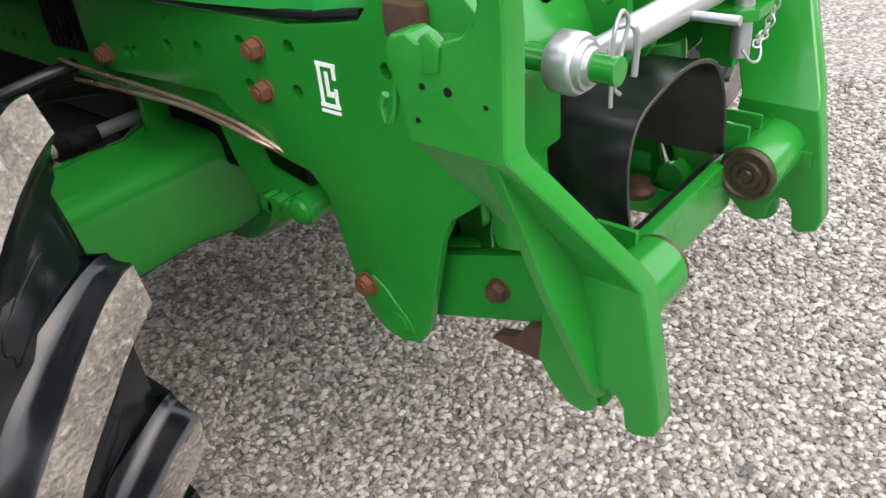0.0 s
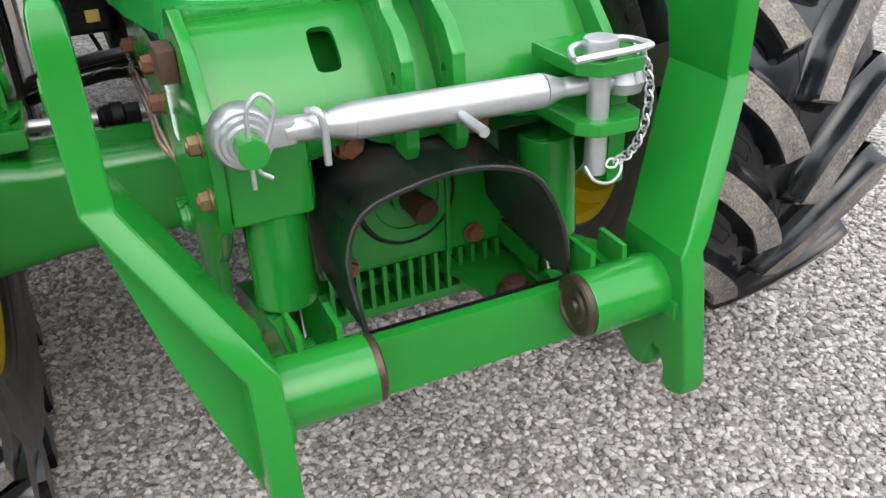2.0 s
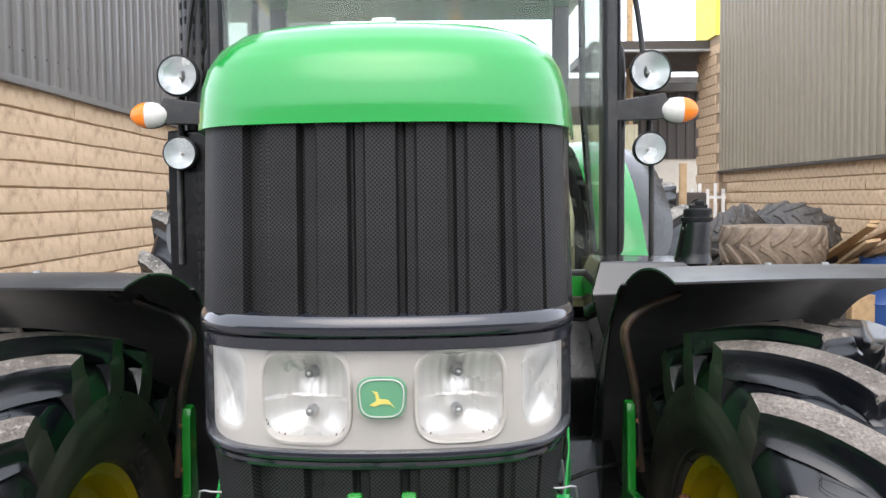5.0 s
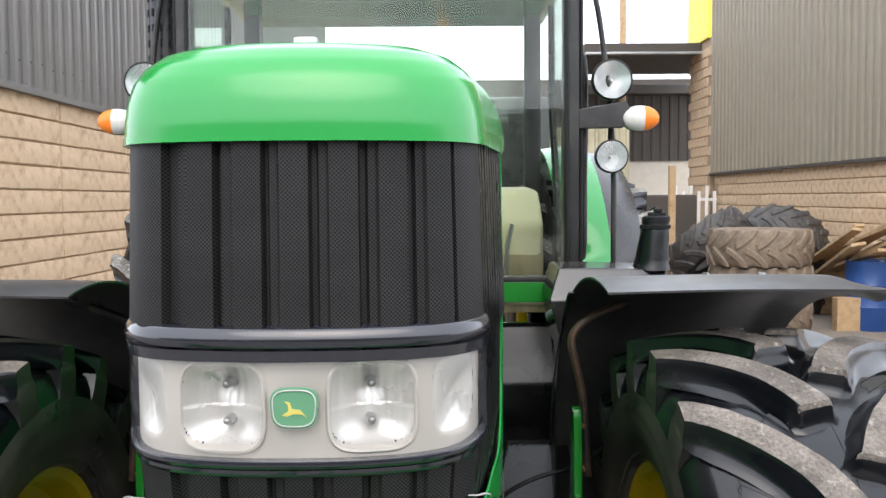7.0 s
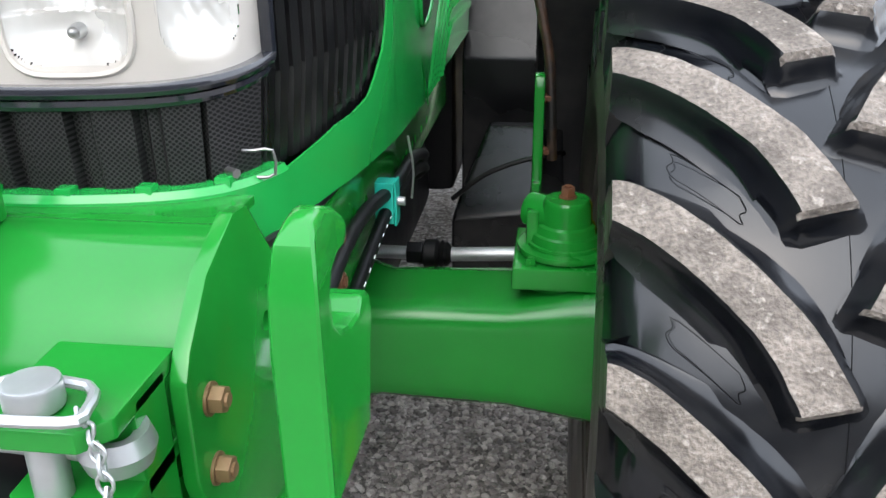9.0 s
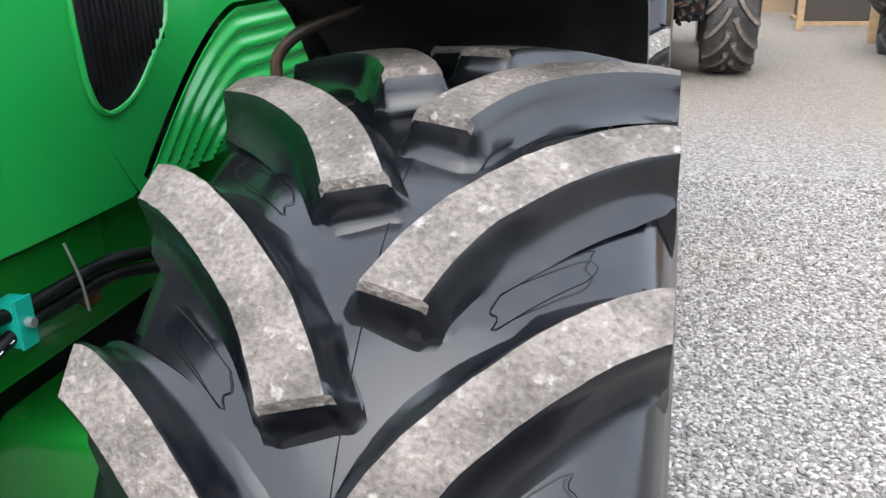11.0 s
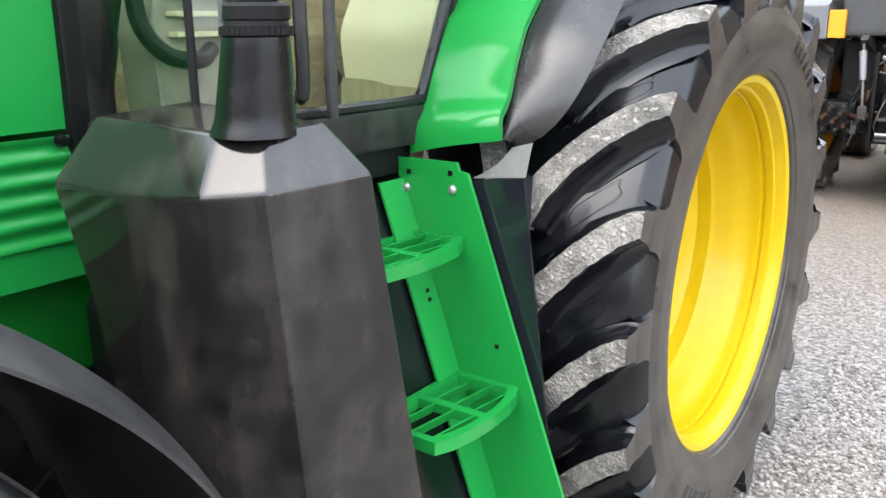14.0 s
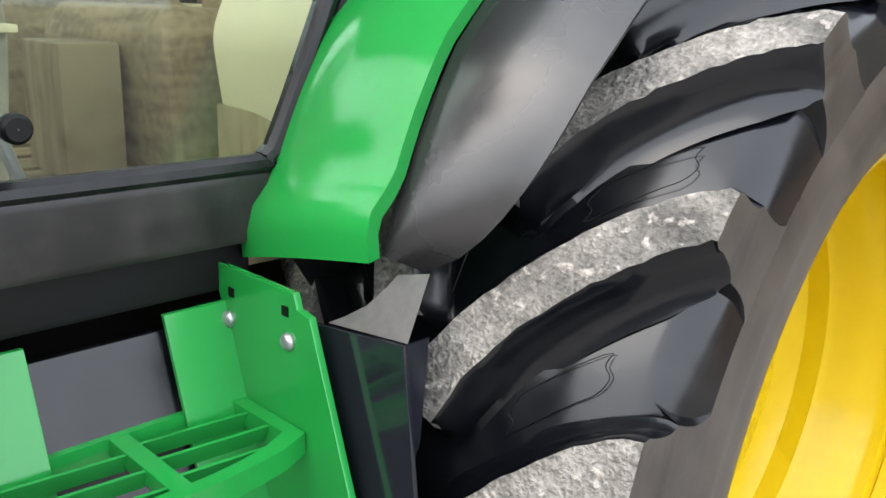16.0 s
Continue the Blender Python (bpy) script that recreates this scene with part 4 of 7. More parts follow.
# ---- front linkage ----
PLATE = [(0.185, 1.075), (0.175, 0.925), (0.10, 0.918),  (-0.224, 0.932), (-0.343, 0.851), (-0.44, 0.835), (-0.475, 0.80), (-0.516, 0.625), (-0.535, 0.585), (-0.57, 0.558), (-0.61, 0.55), (-0.65, 0.565), (-0.672, 0.60),
         (-0.719, 0.785), (-0.74, 0.83), (-0.79, 0.87), (-0.845, 0.93), (-0.86, 0.98), (-0.86, 1.09), (-0.845, 1.115), (-0.79, 1.168), (-0.71, 1.20), (-0.67, 1.195), (-0.60, 1.11), (-0.45, 1.085)]
frame_ob = {}
for s in (-1, 1):
    pl = part("linkage_side_plate", prism("x", PLATE, s * 0.286, s * 0.304, 0.004), GREEN, tractor)
    frame_ob[s] = pl
    holes = bmesh.new()
    for y, z in ((0.0, 0.972), (-0.113, 1.001), (-0.203, 1.011), (-0.325, 1.039), (-0.444, 1.049), (-0.33, 0.966), (-0.447, 0.977), (-0.647, 1.046), (0.03, 0.968)):
        rod((s * 0.27, y, z), (s * 0.32, y, z), 0.0125, n=20, bm=holes)
    cut(pl, holes)
    for y, z in ((-0.366, 1.036), (-0.368, 0.966), (0.107, 0.952)):
        part("plate_bolt", hexbolt((s * 0.304, y, z), (s, 0, 0), 0.018, 0.018), RUST_BOLT, pl, "rusty hexagon bolt")
    if s < 0:
        part("square_nut", box((min(s * 0.304, s * 0.330), -0.736, 1.108), (max(s * 0.304, s * 0.330), -0.676, 1.155), 0.005), RUST, pl, "rusty square nut")
    for y, z in ((-0.818, 1.05), (-0.822, 0.972)):
        part("edge_bolt", hexbolt((s * 0.304, y, z), (s, 0, 0), 0.015, 0.014), GOLD, pl, "yellow zinc bolt")
    part("boss", prism("x", [(-0.535, 0.66), (-0.56, 0.675), (-0.585, 0.66), (-0.635, 0.605), (-0.645, 0.58), (-0.625, 0.565), (-0.595, 0.575), (-0.545, 0.625)], s * 0.304, s * 0.311, 0.003), GREEN, pl)
    part("pivot_bolt", hexbolt((s * 0.311, -0.547, 0.653), (s, 0, 0), 0.02, 0.012), RUST_BOLT, pl, "rusty pivot bolt head")
    part("pivot_ring", rod((s * 0.311, -0.605, 0.592), (s * 0.315, -0.605, 0.592), 0.024, n=24), GREEN, pl)
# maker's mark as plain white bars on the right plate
mark = material("white_decal", (0.75, 0.77, 0.75), 0.5, spread=0.05)
def decal(pts, x, parent):
    part("decal_bar", prism("x", pts, x - 0.0008, x + 0.0008, 0), mark, parent, "white maker's mark bar")
for s in (-1, 1):
    x = s * 0.305
    pl = frame_ob[s]
    y0, z0 = -0.500, 1.038
    w = -0.042
    for a, b, c, d in ((0, 1, 0, 0.09), (0, 1, 0.91, 1.0), (0.05, 0.2, 0.09, 0.91), (0.8, 0.95, 0.09, 0.35), (0.8, 0.95, 0.55, 0.91), (0.40, 0.56, 0.2, 0.75), (0.56, 0.75, 0.63, 0.75), (0.0, 0.98, 1.06, 1.13)):
        decal([(y0 + w * a, z0 - 0.072 * c), (y0 + w * b, z0 - 0.072 * c), (y0 + w * b, z0 - 0.072 * d), (y0 + w * a, z0 - 0.072 * d)], x, pl)

# the folded beam across the front, a hollow sheet with a slot and a scalloped lower edge
BEAM = [(-0.60, 1.180), (-0.69, 1.180), (-0.735, 1.168), (-0.785, 1.120), (-0.815, 1.073), (-0.825, 1.03), (-0.815, 0.995)]
def beam_point(u, v):
    x = -0.286 + 0.572 * u
    pts = BEAM_PATH
    k = min(int(v * (len(pts) - 1)), len(pts) - 2)
    f = v * (len(pts) - 1) - k
    p = pts[k].lerp(pts[k + 1], f)
    low = max(0, v - 0.8) / 0.2
    bite = 0.022 * (math.exp(-((x + 0.10) / 0.035) ** 2) + math.exp(-((x - 0.10) / 0.045) ** 2)) * low
    return (x, p.x, p.y + bite)
SLOT = (16, 20, 9, 13)
BEAM_PATH = smooth_path([(y, z, 0) for y, z in BEAM], 4)
own = bmesh.new()
NU, NV = 60, 24
I0, I1, J0, J1 = SLOT
vs = []
for i in range(NU + 1):
    row = []
    for j in range(NV + 1):
        a, c = (2 * i - I0 - I1) / (I1 - I0), (2 * j - J0 - J1) / (J1 - J0)
        q = 1.0
        if abs(max(abs(a), abs(c)) - 1) < 1e-6:
            q = (abs(a) ** 5 + abs(c) ** 5) ** -0.2
        row.append(own.verts.new(beam_point(((I0 + I1) + a * q * (I1 - I0)) / 2 / NU, ((J0 + J1) + c * q * (J1 - J0)) / 2 / NV)))
    vs.append(row)
for i in range(NU):
    for j in range(NV):
        if not (I0 <= i < I1 and J0 <= j < J1):
            own.faces.new((vs[i][j], vs[i + 1][j], vs[i + 1][j + 1], vs[i][j + 1]))
bmesh.ops.recalc_face_normals(own, faces=own.faces)
bmesh.ops.solidify(own, geom=own.faces[:], thickness=0.010)
bmesh.ops.recalc_face_normals(own, faces=own.faces)
beam = part("front_beam", own, GREEN, tractor, "folded green steel front beam", smooth=40)
for x in (-0.10, 0.10):
    part("beam_bolt", hexbolt((x, -0.79, 1.0), (0, -1, 0), 0.022, 0.012), RUST_BOLT, beam)
part("beam_backing", box((-0.286, -0.70, 0.93), (0.286, -0.66, 1.18), 0.004), GREEN, tractor)
# two pairs of top-link lugs on the beam
LUG = [(-0.70, 1.18), (-0.70, 1.252), (-0.715, 1.272), (-0.74, 1.279), (-0.785, 1.274), (-0.803, 1.258), (-0.805, 1.20), (-0.815, 1.185), (-0.85, 1.165), (-0.875, 1.13), (-0.878, 1.06), (-0.88, 1.01), (-0.87, 0.99), (-0.80, 0.995), (-0.80, 1.08), (-0.72, 1.18)]
for x in (-0.034, 0.040):
    lg = part("top_link_lug", prism("x", LUG, x - 0.010, x + 0.010, 0.004), GREEN, tractor)
    holes = bmesh.new()
    for y, z in ((-0.758, 1.237), (-0.845, 1.10)):
        rod((x - 0.02, y, z), (x + 0.02, y, z), 0.0095, n=20, bm=holes)
    cut(lg, holes)

# lift arms with horns, gussets and hook tips
ARM = [(-0.802, 1.135), (-0.805, 1.160), (-0.814, 1.172), (-0.838, 1.178), (-0.852, 1.169), (-0.880, 1.172), (-0.912, 1.183), (-0.930, 1.200), (-0.936, 1.222), (-0.927, 1.240), (-0.908, 1.246), (-0.887, 1.245), (-0.874, 1.252), (-0.875, 1.266), (-0.890, 1.278), (-0.914, 1.287), (-0.938, 1.285), (-0.956, 1.272), (-0.966, 1.24), (-0.969, 1.19), (-0.964, 1.06), (-1.058, 0.86), (-1.072, 0.80), (-1.098, 0.635), (-1.09, 0.61), (-1.06, 0.598), (-1.045, 0.605), (-1.042, 0.64), (-1.03, 0.658), (-1.014, 0.66),
       (-1.002, 0.64), (-0.998, 0.612), (-0.98, 0.60), (-0.955, 0.605), (-0.925, 0.635), (-0.905, 0.67), (-0.925, 0.845), (-0.827, 1.045), (-0.812, 1.12)]
ARM_HOLES = ((-0.856, 1.12, 0.004), (-0.892, 1.12, 0.0055), (-0.942, 1.112, 0.003), (-0.845, 1.078, 0.0035))
def arm_x(z):
    return 0.312 + 0.132 * min(1, max(0, (z - 0.84) / 0.21))
for s in (-1, 1):
    bm = prism("x", ARM, -0.020, 0.020, 0)
    for z in (1.05, 0.98, 0.91, 0.84):
        bmesh.ops.bisect_plane(bm, geom=bm.verts[:] + bm.edges[:] + bm.faces[:], plane_co=(0, 0, z), plane_no=(0, 0, 1))
    for v in bm.verts:
        top = max(0, (v.co.z - 1.248) / 0.044)
        v.co.x = v.co.x * math.sqrt(max(0.12, 1 - top * top)) + s * arm_x(v.co.z)
    clean(bm, 0.007, 3, 40)
    arm = part("lift_arm", bm, GREEN, tractor, "bent green lift arm with a hook tip")
    # holes, slot and lever on the outer face of the right horn
    if s < 0:
        for y, z, r in ARM_HOLES:
            part("arm_hole", rod((s * 0.4632, y, z), (s * 0.4650, y, z), r, n=14), BLACK_MATT, arm)
        part("latch_pin", pipe([(s * 0.455, -0.812, 1.125), (s * 0.455, -0.80, 1.075), (s * 0.455, -0.788, 1.06), (s * 0.455, -0.782, 1.08), (s * 0.455, -0.79, 1.095)], 0.005), GREEN, arm)
        part("latch_lever", prism("x", [(-0.884, 1.140), (-0.889, 1.170), (-0.872, 1.184), (-0.860, 1.176), (-0.866, 1.162), (-0.860, 1.136)], s * 0.452, s * 0.470, 0.004), GREEN, arm)
    if s > 0:
        part("latch_tooth", prism("x", [(-0.896, 1.165), (-0.900, 1.205), (-0.908, 1.215), (-0.920, 1.213), (-0.924, 1.180)], s * 0.444 - 0.010, s * 0.444 + 0.010, 0.003), GREEN, arm)
    # the web plate under the bend, set back from the arm's front edge
    bm = prism("y", [(0.462, 1.052), (0.448, 1.062), (0.430, 1.050), (0.318, 0.875), (0.318, 0.640), (0.338, 0.648), (0.405, 0.842)], -0.010, 0.008, 0.002)
    for v in bm.verts:
        v.co.y += -0.937 - 0.155 * (1.05 - v.co.z)
    part("arm_web", bm if s > 0 else mirrored(bm), GREEN, arm)
    bm = rod((s * 0.315, -0.985, 0.635), (s * 0.295, -0.985, 0.635), 0.03, n=20, bevel=0.003)
    part("hook_latch", bm, GREEN, arm)
    part("arm_stop", box((min(s * 0.285, s * 0.312), -1.065, 0.735), (max(s * 0.285, s * 0.312), -1.03, 0.765), 0.003), GREEN, arm)
    # pivot tube with rusty end cap
    tube = part("pivot_tube", rod((s * 0.165, -1.0, 0.765), (s * 0.298, -1.0, 0.765), 0.05, n=32, bevel=0.003), GREEN, tractor)
    bm = lathe([(s * 0.167, 0.0475), (s * 0.156, 0.0475), (s * 0.153, 0.044), (s * 0.153, 0.040), (s * 0.157, 0.037), (s * 0.157, 0.027), (s * 0.153, 0.024), (s * 0.153, 0.016), (s * 0.156, 0.013), (s * 0.150, 0.010), (s * 0.150, 0.001)], 32)
    part("end_cap", moved(bm, Matrix.Translation((0, -1.0, 0.765))), CAP_BROWN, tube, "brown rusty end cap")
    part("tube_lug", box((min(s * 0.19, s * 0.20), -0.985, 0.79), (max(s * 0.19, s * 0.20), -0.92, 0.835), 0.003), GREEN, tube)
    part("tube_lug", box((min(s * 0.245, s * 0.255), -0.985, 0.79), (max(s * 0.245, s * 0.255), -0.92, 0.835), 0.003), GREEN, tube)
    # lower beam back to the frame, lift ram
    lower = part("lower_link", prism("x", [(-0.99, 0.73), (-0.99, 0.79), (-0.90, 0.80), (-0.62, 0.71), (-0.55, 0.68), (-0.54, 0.61), (-0.60, 0.58), (-0.90, 0.68)], s * 0.232, s * 0.262, 0.004), GREEN, tractor)
    for y, z in ((-0.79, 0.703), (-0.88, 0.655)):
        part("link_bolt", hexbolt((s * 0.262, y, z), (s, 0, 0), 0.018, 0.016), RUST, lower)
    part("rusty_stop", prism("x", [(-0.785, 0.620), (-0.795, 0.632), (-0.835, 0.644), (-0.850, 0.668), (-0.890, 0.684), (-0.93, 0.655), (-0.92, 0.625), (-0.87, 0.615)], s * 0.262, s * 0.285, 0.004), RUST, lower, "rusty steel stop")
    ram = part("lift_ram", rod((s * 0.222, -0.80, 0.955), (s * 0.222, -0.81, 0.785), 0.046, n=28, bevel=0.006), GREEN, tractor)
    bm = rod((s * 0.222, -0.81, 0.79), (s * 0.222, -0.84, 0.70), 0.016, n=16)
    part("ram_rod", bm, CHROME, ram)
    part("ram_eye", rod((s * 0.20, -0.845, 0.70), (s * 0.245, -0.845, 0.70), 0.028, n=20, bevel=0.003), GREEN, ram)
part("cross_bar", box((-0.20, -0.962, 0.676), (0.20, -0.940, 0.776), 0.004), GREEN, tractor)
part("cross_bar_edge", box((-0.20, -0.940, 0.768), (0.20, -0.930, 0.774), 0.001), BLACK_MATT, tractor)

# top link brackets, top link, pins, chains
part("link_bracket", prism("z", [(-0.286, -0.80), (-0.175, -0.80), (-0.165, -0.83), (-0.175, -0.85), (-0.286, -0.85)], 0.935, 1.06, 0.006), GREEN, tractor)
for z in (1.105, 1.020):
    br = part("clevis_plate", prism("z", [(0.172, -0.835), (0.285, -0.835), (0.285, -0.950), (0.264, -0.976), (0.200, -0.976), (0.176, -0.950)], z - 0.010, z + 0.010, 0.003), GREEN, tractor)
part("clevis_post", box((0.255, -0.92, 0.905), (0.285, -0.86, 1.11), 0.004), GREEN, tractor)
bm = rod((-0.135, -0.93, 1.087), (0.135, -0.93, 1.077), 0.024, n=24, bevel=0.003)
bm = rod((-0.135, -0.93, 1.087), (-0.165, -0.93, 1.089), 0.024, 0.017, n=24, bm=bm)
bm = rod((0.135, -0.93, 1.077), (0.165, -0.93, 1.075), 0.024, 0.014, n=24, bm=bm)
bm = rod((-0.165, -0.93, 1.089), (-0.22, -0.93, 1.091), 0.017, n=20, bm=bm)
bm = rod((0.165, -0.93, 1.075), (0.255, -0.93, 1.071), 0.014, n=20, bm=bm)
toplink = part("top_link", bm, ZINC, tractor, "zinc-plated steel top link", 35)
bm = lathe([(-0.902, 0.018), (-0.902, 0.034), (-0.908, 0.039), (-0.936, 0.039), (-0.942, 0.035), (-0.942, 0.031), (-0.950, 0.029), (-0.950, 0.024), (-0.957, 0.022), (-0.957, 0.016)], 40, "y")
bm = moved(bm, Matrix.Translation((-0.268, 0, 1.092)))
bm = box((-0.245, -0.945, 1.075), (-0.205, -0.915, 1.108), 0.008, bm)
part("ball_end", bm, ZINC, toplink, smooth=40)
part("ball_pin", rod((-0.268, -0.86, 1.092), (-0.268, -0.99, 1.092), 0.018, n=20, bevel=0.002), GREEN, toplink, "green painted pin")
x, y, z = -0.268, -0.980, 1.092
part("lynch_pin", pipe([(x - 0.004, y, z - 0.045), (x - 0.002, y, z + 0.02), (x, y - 0.002, z + 0.05), (x + 0.015, y - 0.002, z + 0.066), (x + 0.03, y - 0.002, z + 0.05), (x + 0.022, y, z + 0.02), (x + 0.004, y, z - 0.02), (x + 0.018, y, z - 0.036)], 0.0028, 8), ZINC, toplink, "bent wire lynch pin")
part("lock_bar", pipe([(-0.19, -0.94, 1.115), (-0.183, -0.958, 1.118), (-0.178, -0.963, 1.10), (-0.177, -0.96, 1.05)], 0.005, 8), ZINC, toplink)
part("turning_bar", rod((0.005, -0.93, 1.074), (0.003, -1.022, 1.076), 0.007), ZINC, toplink)
bm = lathe([(-0.012, 0.014), (-0.016, 0.028), (0.0, 0.033), (0.016, 0.028), (0.012, 0.014)], 28, "z")
bm = moved(bm, Matrix.Translation((0.268, -0.925, 1.070)))
part("ball_end", bm, ZINC, toplink)
pin = part("clevis_pin", rod((0.216, -0.945, 0.945), (0.216, -0.945, 1.13), 0.016, n=20, bevel=0.002), ZINC, tractor, "zinc-plated clevis pin")
bm = rod((0.216, -0.945, 1.117), (0.216, -0.945, 1.142), 0.024, n=20, bevel=0.004)
part("pin_head", bm, ZINC, pin)
part("pin_handle", pipe([(0.16, -0.975, 1.125), (0.165, -0.985, 1.13), (0.262, -0.982, 1.13), (0.272, -0.965, 1.13), (0.255, -0.93, 1.13), (0.185, -0.93, 1.13), (0.165, -0.955, 1.125)], 0.005, 8, closed=True, curve=3), ZINC, pin, "bent steel pin handle")
chain_pts = smooth_path([(0.262, -0.96, 1.125), (0.276, -0.968, 1.10), (0.281, -0.972, 1.06), (0.275, -0.972, 1.01), (0.258, -0.968, 0.975), (0.225, -0.965, 0.962)], 3)
for i in range(len(chain_pts) - 1):
    a, b = chain_pts[i], chain_pts[i + 1]
    d = (b - a).normalized()
    side = d.cross(Vector((0, 1, 0))).normalized() if i % 2 else d.cross(Vector((1, 0.2, 0))).normalized()
    ring = [a - d * 0.004, a + side * 0.006 + d * 0.003, b + side * 0.006 - d * 0.003, b + d * 0.004, b - side * 0.006 - d * 0.003, a - side * 0.006 + d * 0.003]
    part("chain_link", pipe(ring, 0.0018, 6, closed=True, curve=2), ZINC, pin)
part("ring_clip", pipe([(0.19, -0.958, 0.965), (0.20, -0.97, 0.945), (0.225, -0.973, 0.938), (0.245, -0.968, 0.95), (0.248, -0.958, 0.972)], 0.0025, 8), ZINC, pin)

# power take-off gearbox under the beam, with its ribs, shaft and rubber guard
gear = part("pto_gearbox", box((-0.13, -0.66, 0.70), (0.215, -0.50, 0.97), 0.012), GREEN, tractor, "ribbed green power take-off gearbox")
part("gearbox_face", lathe([(-0.661, 0.085), (-0.668, 0.082), (-0.668, 0.06), (-0.664, 0.058), (-0.664, 0.03), (-0.674, 0.028), (-0.674, 0.002)], 40, "y"), GREEN, gear).location = (0.03, 0, 0.83)
part("gearbox_groove", lathe([(-0.6625, 0.092), (-0.6625, 0.086)], 40, "y"), BLACK_MATT, gear).location = (0.03, 0, 0.83)
for k in range(14):
    x = -0.12 + 0.0245 * k
    part("cooling_rib", prism("x", [(-0.655, 0.70), (-0.672, 0.71), (-0.672, 0.63), (-0.62, 0.615), (-0.60, 0.70)], x - 0.004, x + 0.004, 0.001), GREEN, gear)
part("rib_base", box((-0.13, -0.668, 0.610), (0.215, -0.50, 0.630), 0.004), GREEN, gear)
shaft = part("pto_shaft", rod((0.03, -0.66, 0.83), (0.041, -0.70, 0.822), 0.021, n=12, bevel=0.002), RUST, gear, "rusty splined shaft")
part("shaft_collar", rod((0.041, -0.70, 0.822), (0.046, -0.718, 0.818), 0.024, n=24, bevel=0.003), RUST, gear)
for x, z in ((0.15, 0.735), (-0.085, 0.725), (0.17, 0.93)):
    part("gear_bolt", hexbolt((x, -0.672, z), (0, -1, 0), 0.016, 0.012), RUST_BOLT, gear)
part("gear_web", prism("x", [(-0.66, 0.70), (-0.672, 0.70), (-0.672, 0.96), (-0.66, 0.96)], 0.10, 0.108, 0.001), GREEN, gear)
GUARD = smooth_path([(-0.150, 0.785, 0), (-0.166, 0.90, 0), (-0.140, 0.967, 0), (-0.075, 0.990, 0), (0.0, 0.999, 0), (0.074, 0.987, 0), (0.127, 0.954, 0), (0.167, 0.872, 0), (0.178, 0.785, 0)], 5)
def guard_point(u, v):
    k = min(int(u * (len(GUARD) - 1)), len(GUARD) - 2)
    p = GUARD[k].lerp(GUARD[k + 1], u * (len(GUARD) - 1) - k)
    skew = 0.012 * (1 - v) * max(0, (u - 0.4) / 0.6)
    return (p.x + skew, -0.66 - 0.29 * v, p.y + 0.010 * (1 - v) - 0.012 * math.sin(math.pi * v))
GUARD_RUBBER = material("guard_rubber", (0.004, 0.004, 0.005), 0.34, spread=0.3, grain=25, dirt=(0.03, 0.028, 0.026), dirt_amount=0.15, dirt_scale=8, bump=0.15, bump_scale=40)
gd = part("pto_guard", grid_sheet(guard_point, 35, 8, 0.006), GUARD_RUBBER, tractor, "curved black rubber shaft guard", 50)
part("guard_edge", pipe([guard_point(u / 24, 1.0) for u in range(1, 24)], 0.0018, 8, curve=1), SIDEWALL, gd, "scuffed pale edge of the guard")
part("guard_strap", box((0.205, -0.80, 0.70), (0.212, -0.66, 0.735), 0.001), GREEN, gear)
bm = prism("z", [(-0.20, -0.60), (-0.20, -0.91), (-0.155, -0.93), (-0.14, -0.65), (0.08, -0.63), (0.115, -0.70), (0.14, -0.93), (0.22, -0.91), (0.22, -0.60)], 0.655, 0.672, 0.003)
base = part("lower_plate", bm, GREEN, tractor)
bm = lathe([(0.672, 0.032), (0.682, 0.031), (0.690, 0.022), (0.700, 0.020), (0.702, 0.012), (0.702, 0.001)], 24, "z")
part("grease_cap", moved(bm, Matrix.Translation((0.165, -0.80, 0))), RUST, base, "rusty round cap")

# hydraulic couplings beside the left plate
hose = part("hydraulic_hose", pipe([(0.326, -0.562, 0.978), (0.327, -0.45, 1.005), (0.326, -0.33, 1.020), (0.326, -0.2, 1.018), (0.338, -0.09, 1.012), (0.345, 0.0, 1.012), (0.345, 0.08, 1.012), (0.348, 0.16, 1.005), (0.348, 0.27, 0.975), (0.30, 0.45, 0.90)], 0.012, 12), BLACK_MATT, tractor, "black hydraulic hose")
part("hydraulic_hose", pipe([(0.322, -0.58, 0.915), (0.327, -0.50, 0.932), (0.328, -0.35, 0.925), (0.330, -0.20, 0.950), (0.338, -0.09, 0.982), (0.345, 0.0, 0.985), (0.345, 0.08, 0.985), (0.348, 0.16, 0.978), (0.348, 0.27, 0.945), (0.30, 0.45, 0.87)], 0.012, 12), BLACK_MATT, tractor, "black hydraulic hose")
run = smooth_path([(0.339, -0.50, 0.936), (0.340, -0.35, 0.929), (0.342, -0.20, 0.954), (0.350, -0.10, 0.982)], 8)
for a, b in list(zip(run, run[1:]))[::2]:
    part("print_dash", rod(a, a.lerp(b, 0.6), 0.0009, n=6), mark, hose)
TEAL = material("teal_clamp", (0.01, 0.30, 0.22), 0.4, spread=0.1)
clampo = part("hose_clamp", box((0.318, -0.110, 0.958), (0.352, -0.075, 1.035), 0.004), TEAL, tractor, "teal green hose clamp")
part("clamp_plate", box((0.352, -0.110, 0.956), (0.357, -0.075, 1.037), 0.002), TEAL, clampo)
part("clamp_screw", rod((0.357, -0.092, 0.997), (0.369, -0.092, 0.997), 0.008, n=12), ZINC, clampo)
part("cable_tie", pipe([(0.358, 0.015, 1.085), (0.364, 0.03, 1.02), (0.358, 0.045, 0.955)], 0.0025, 6), ZINC, tractor)
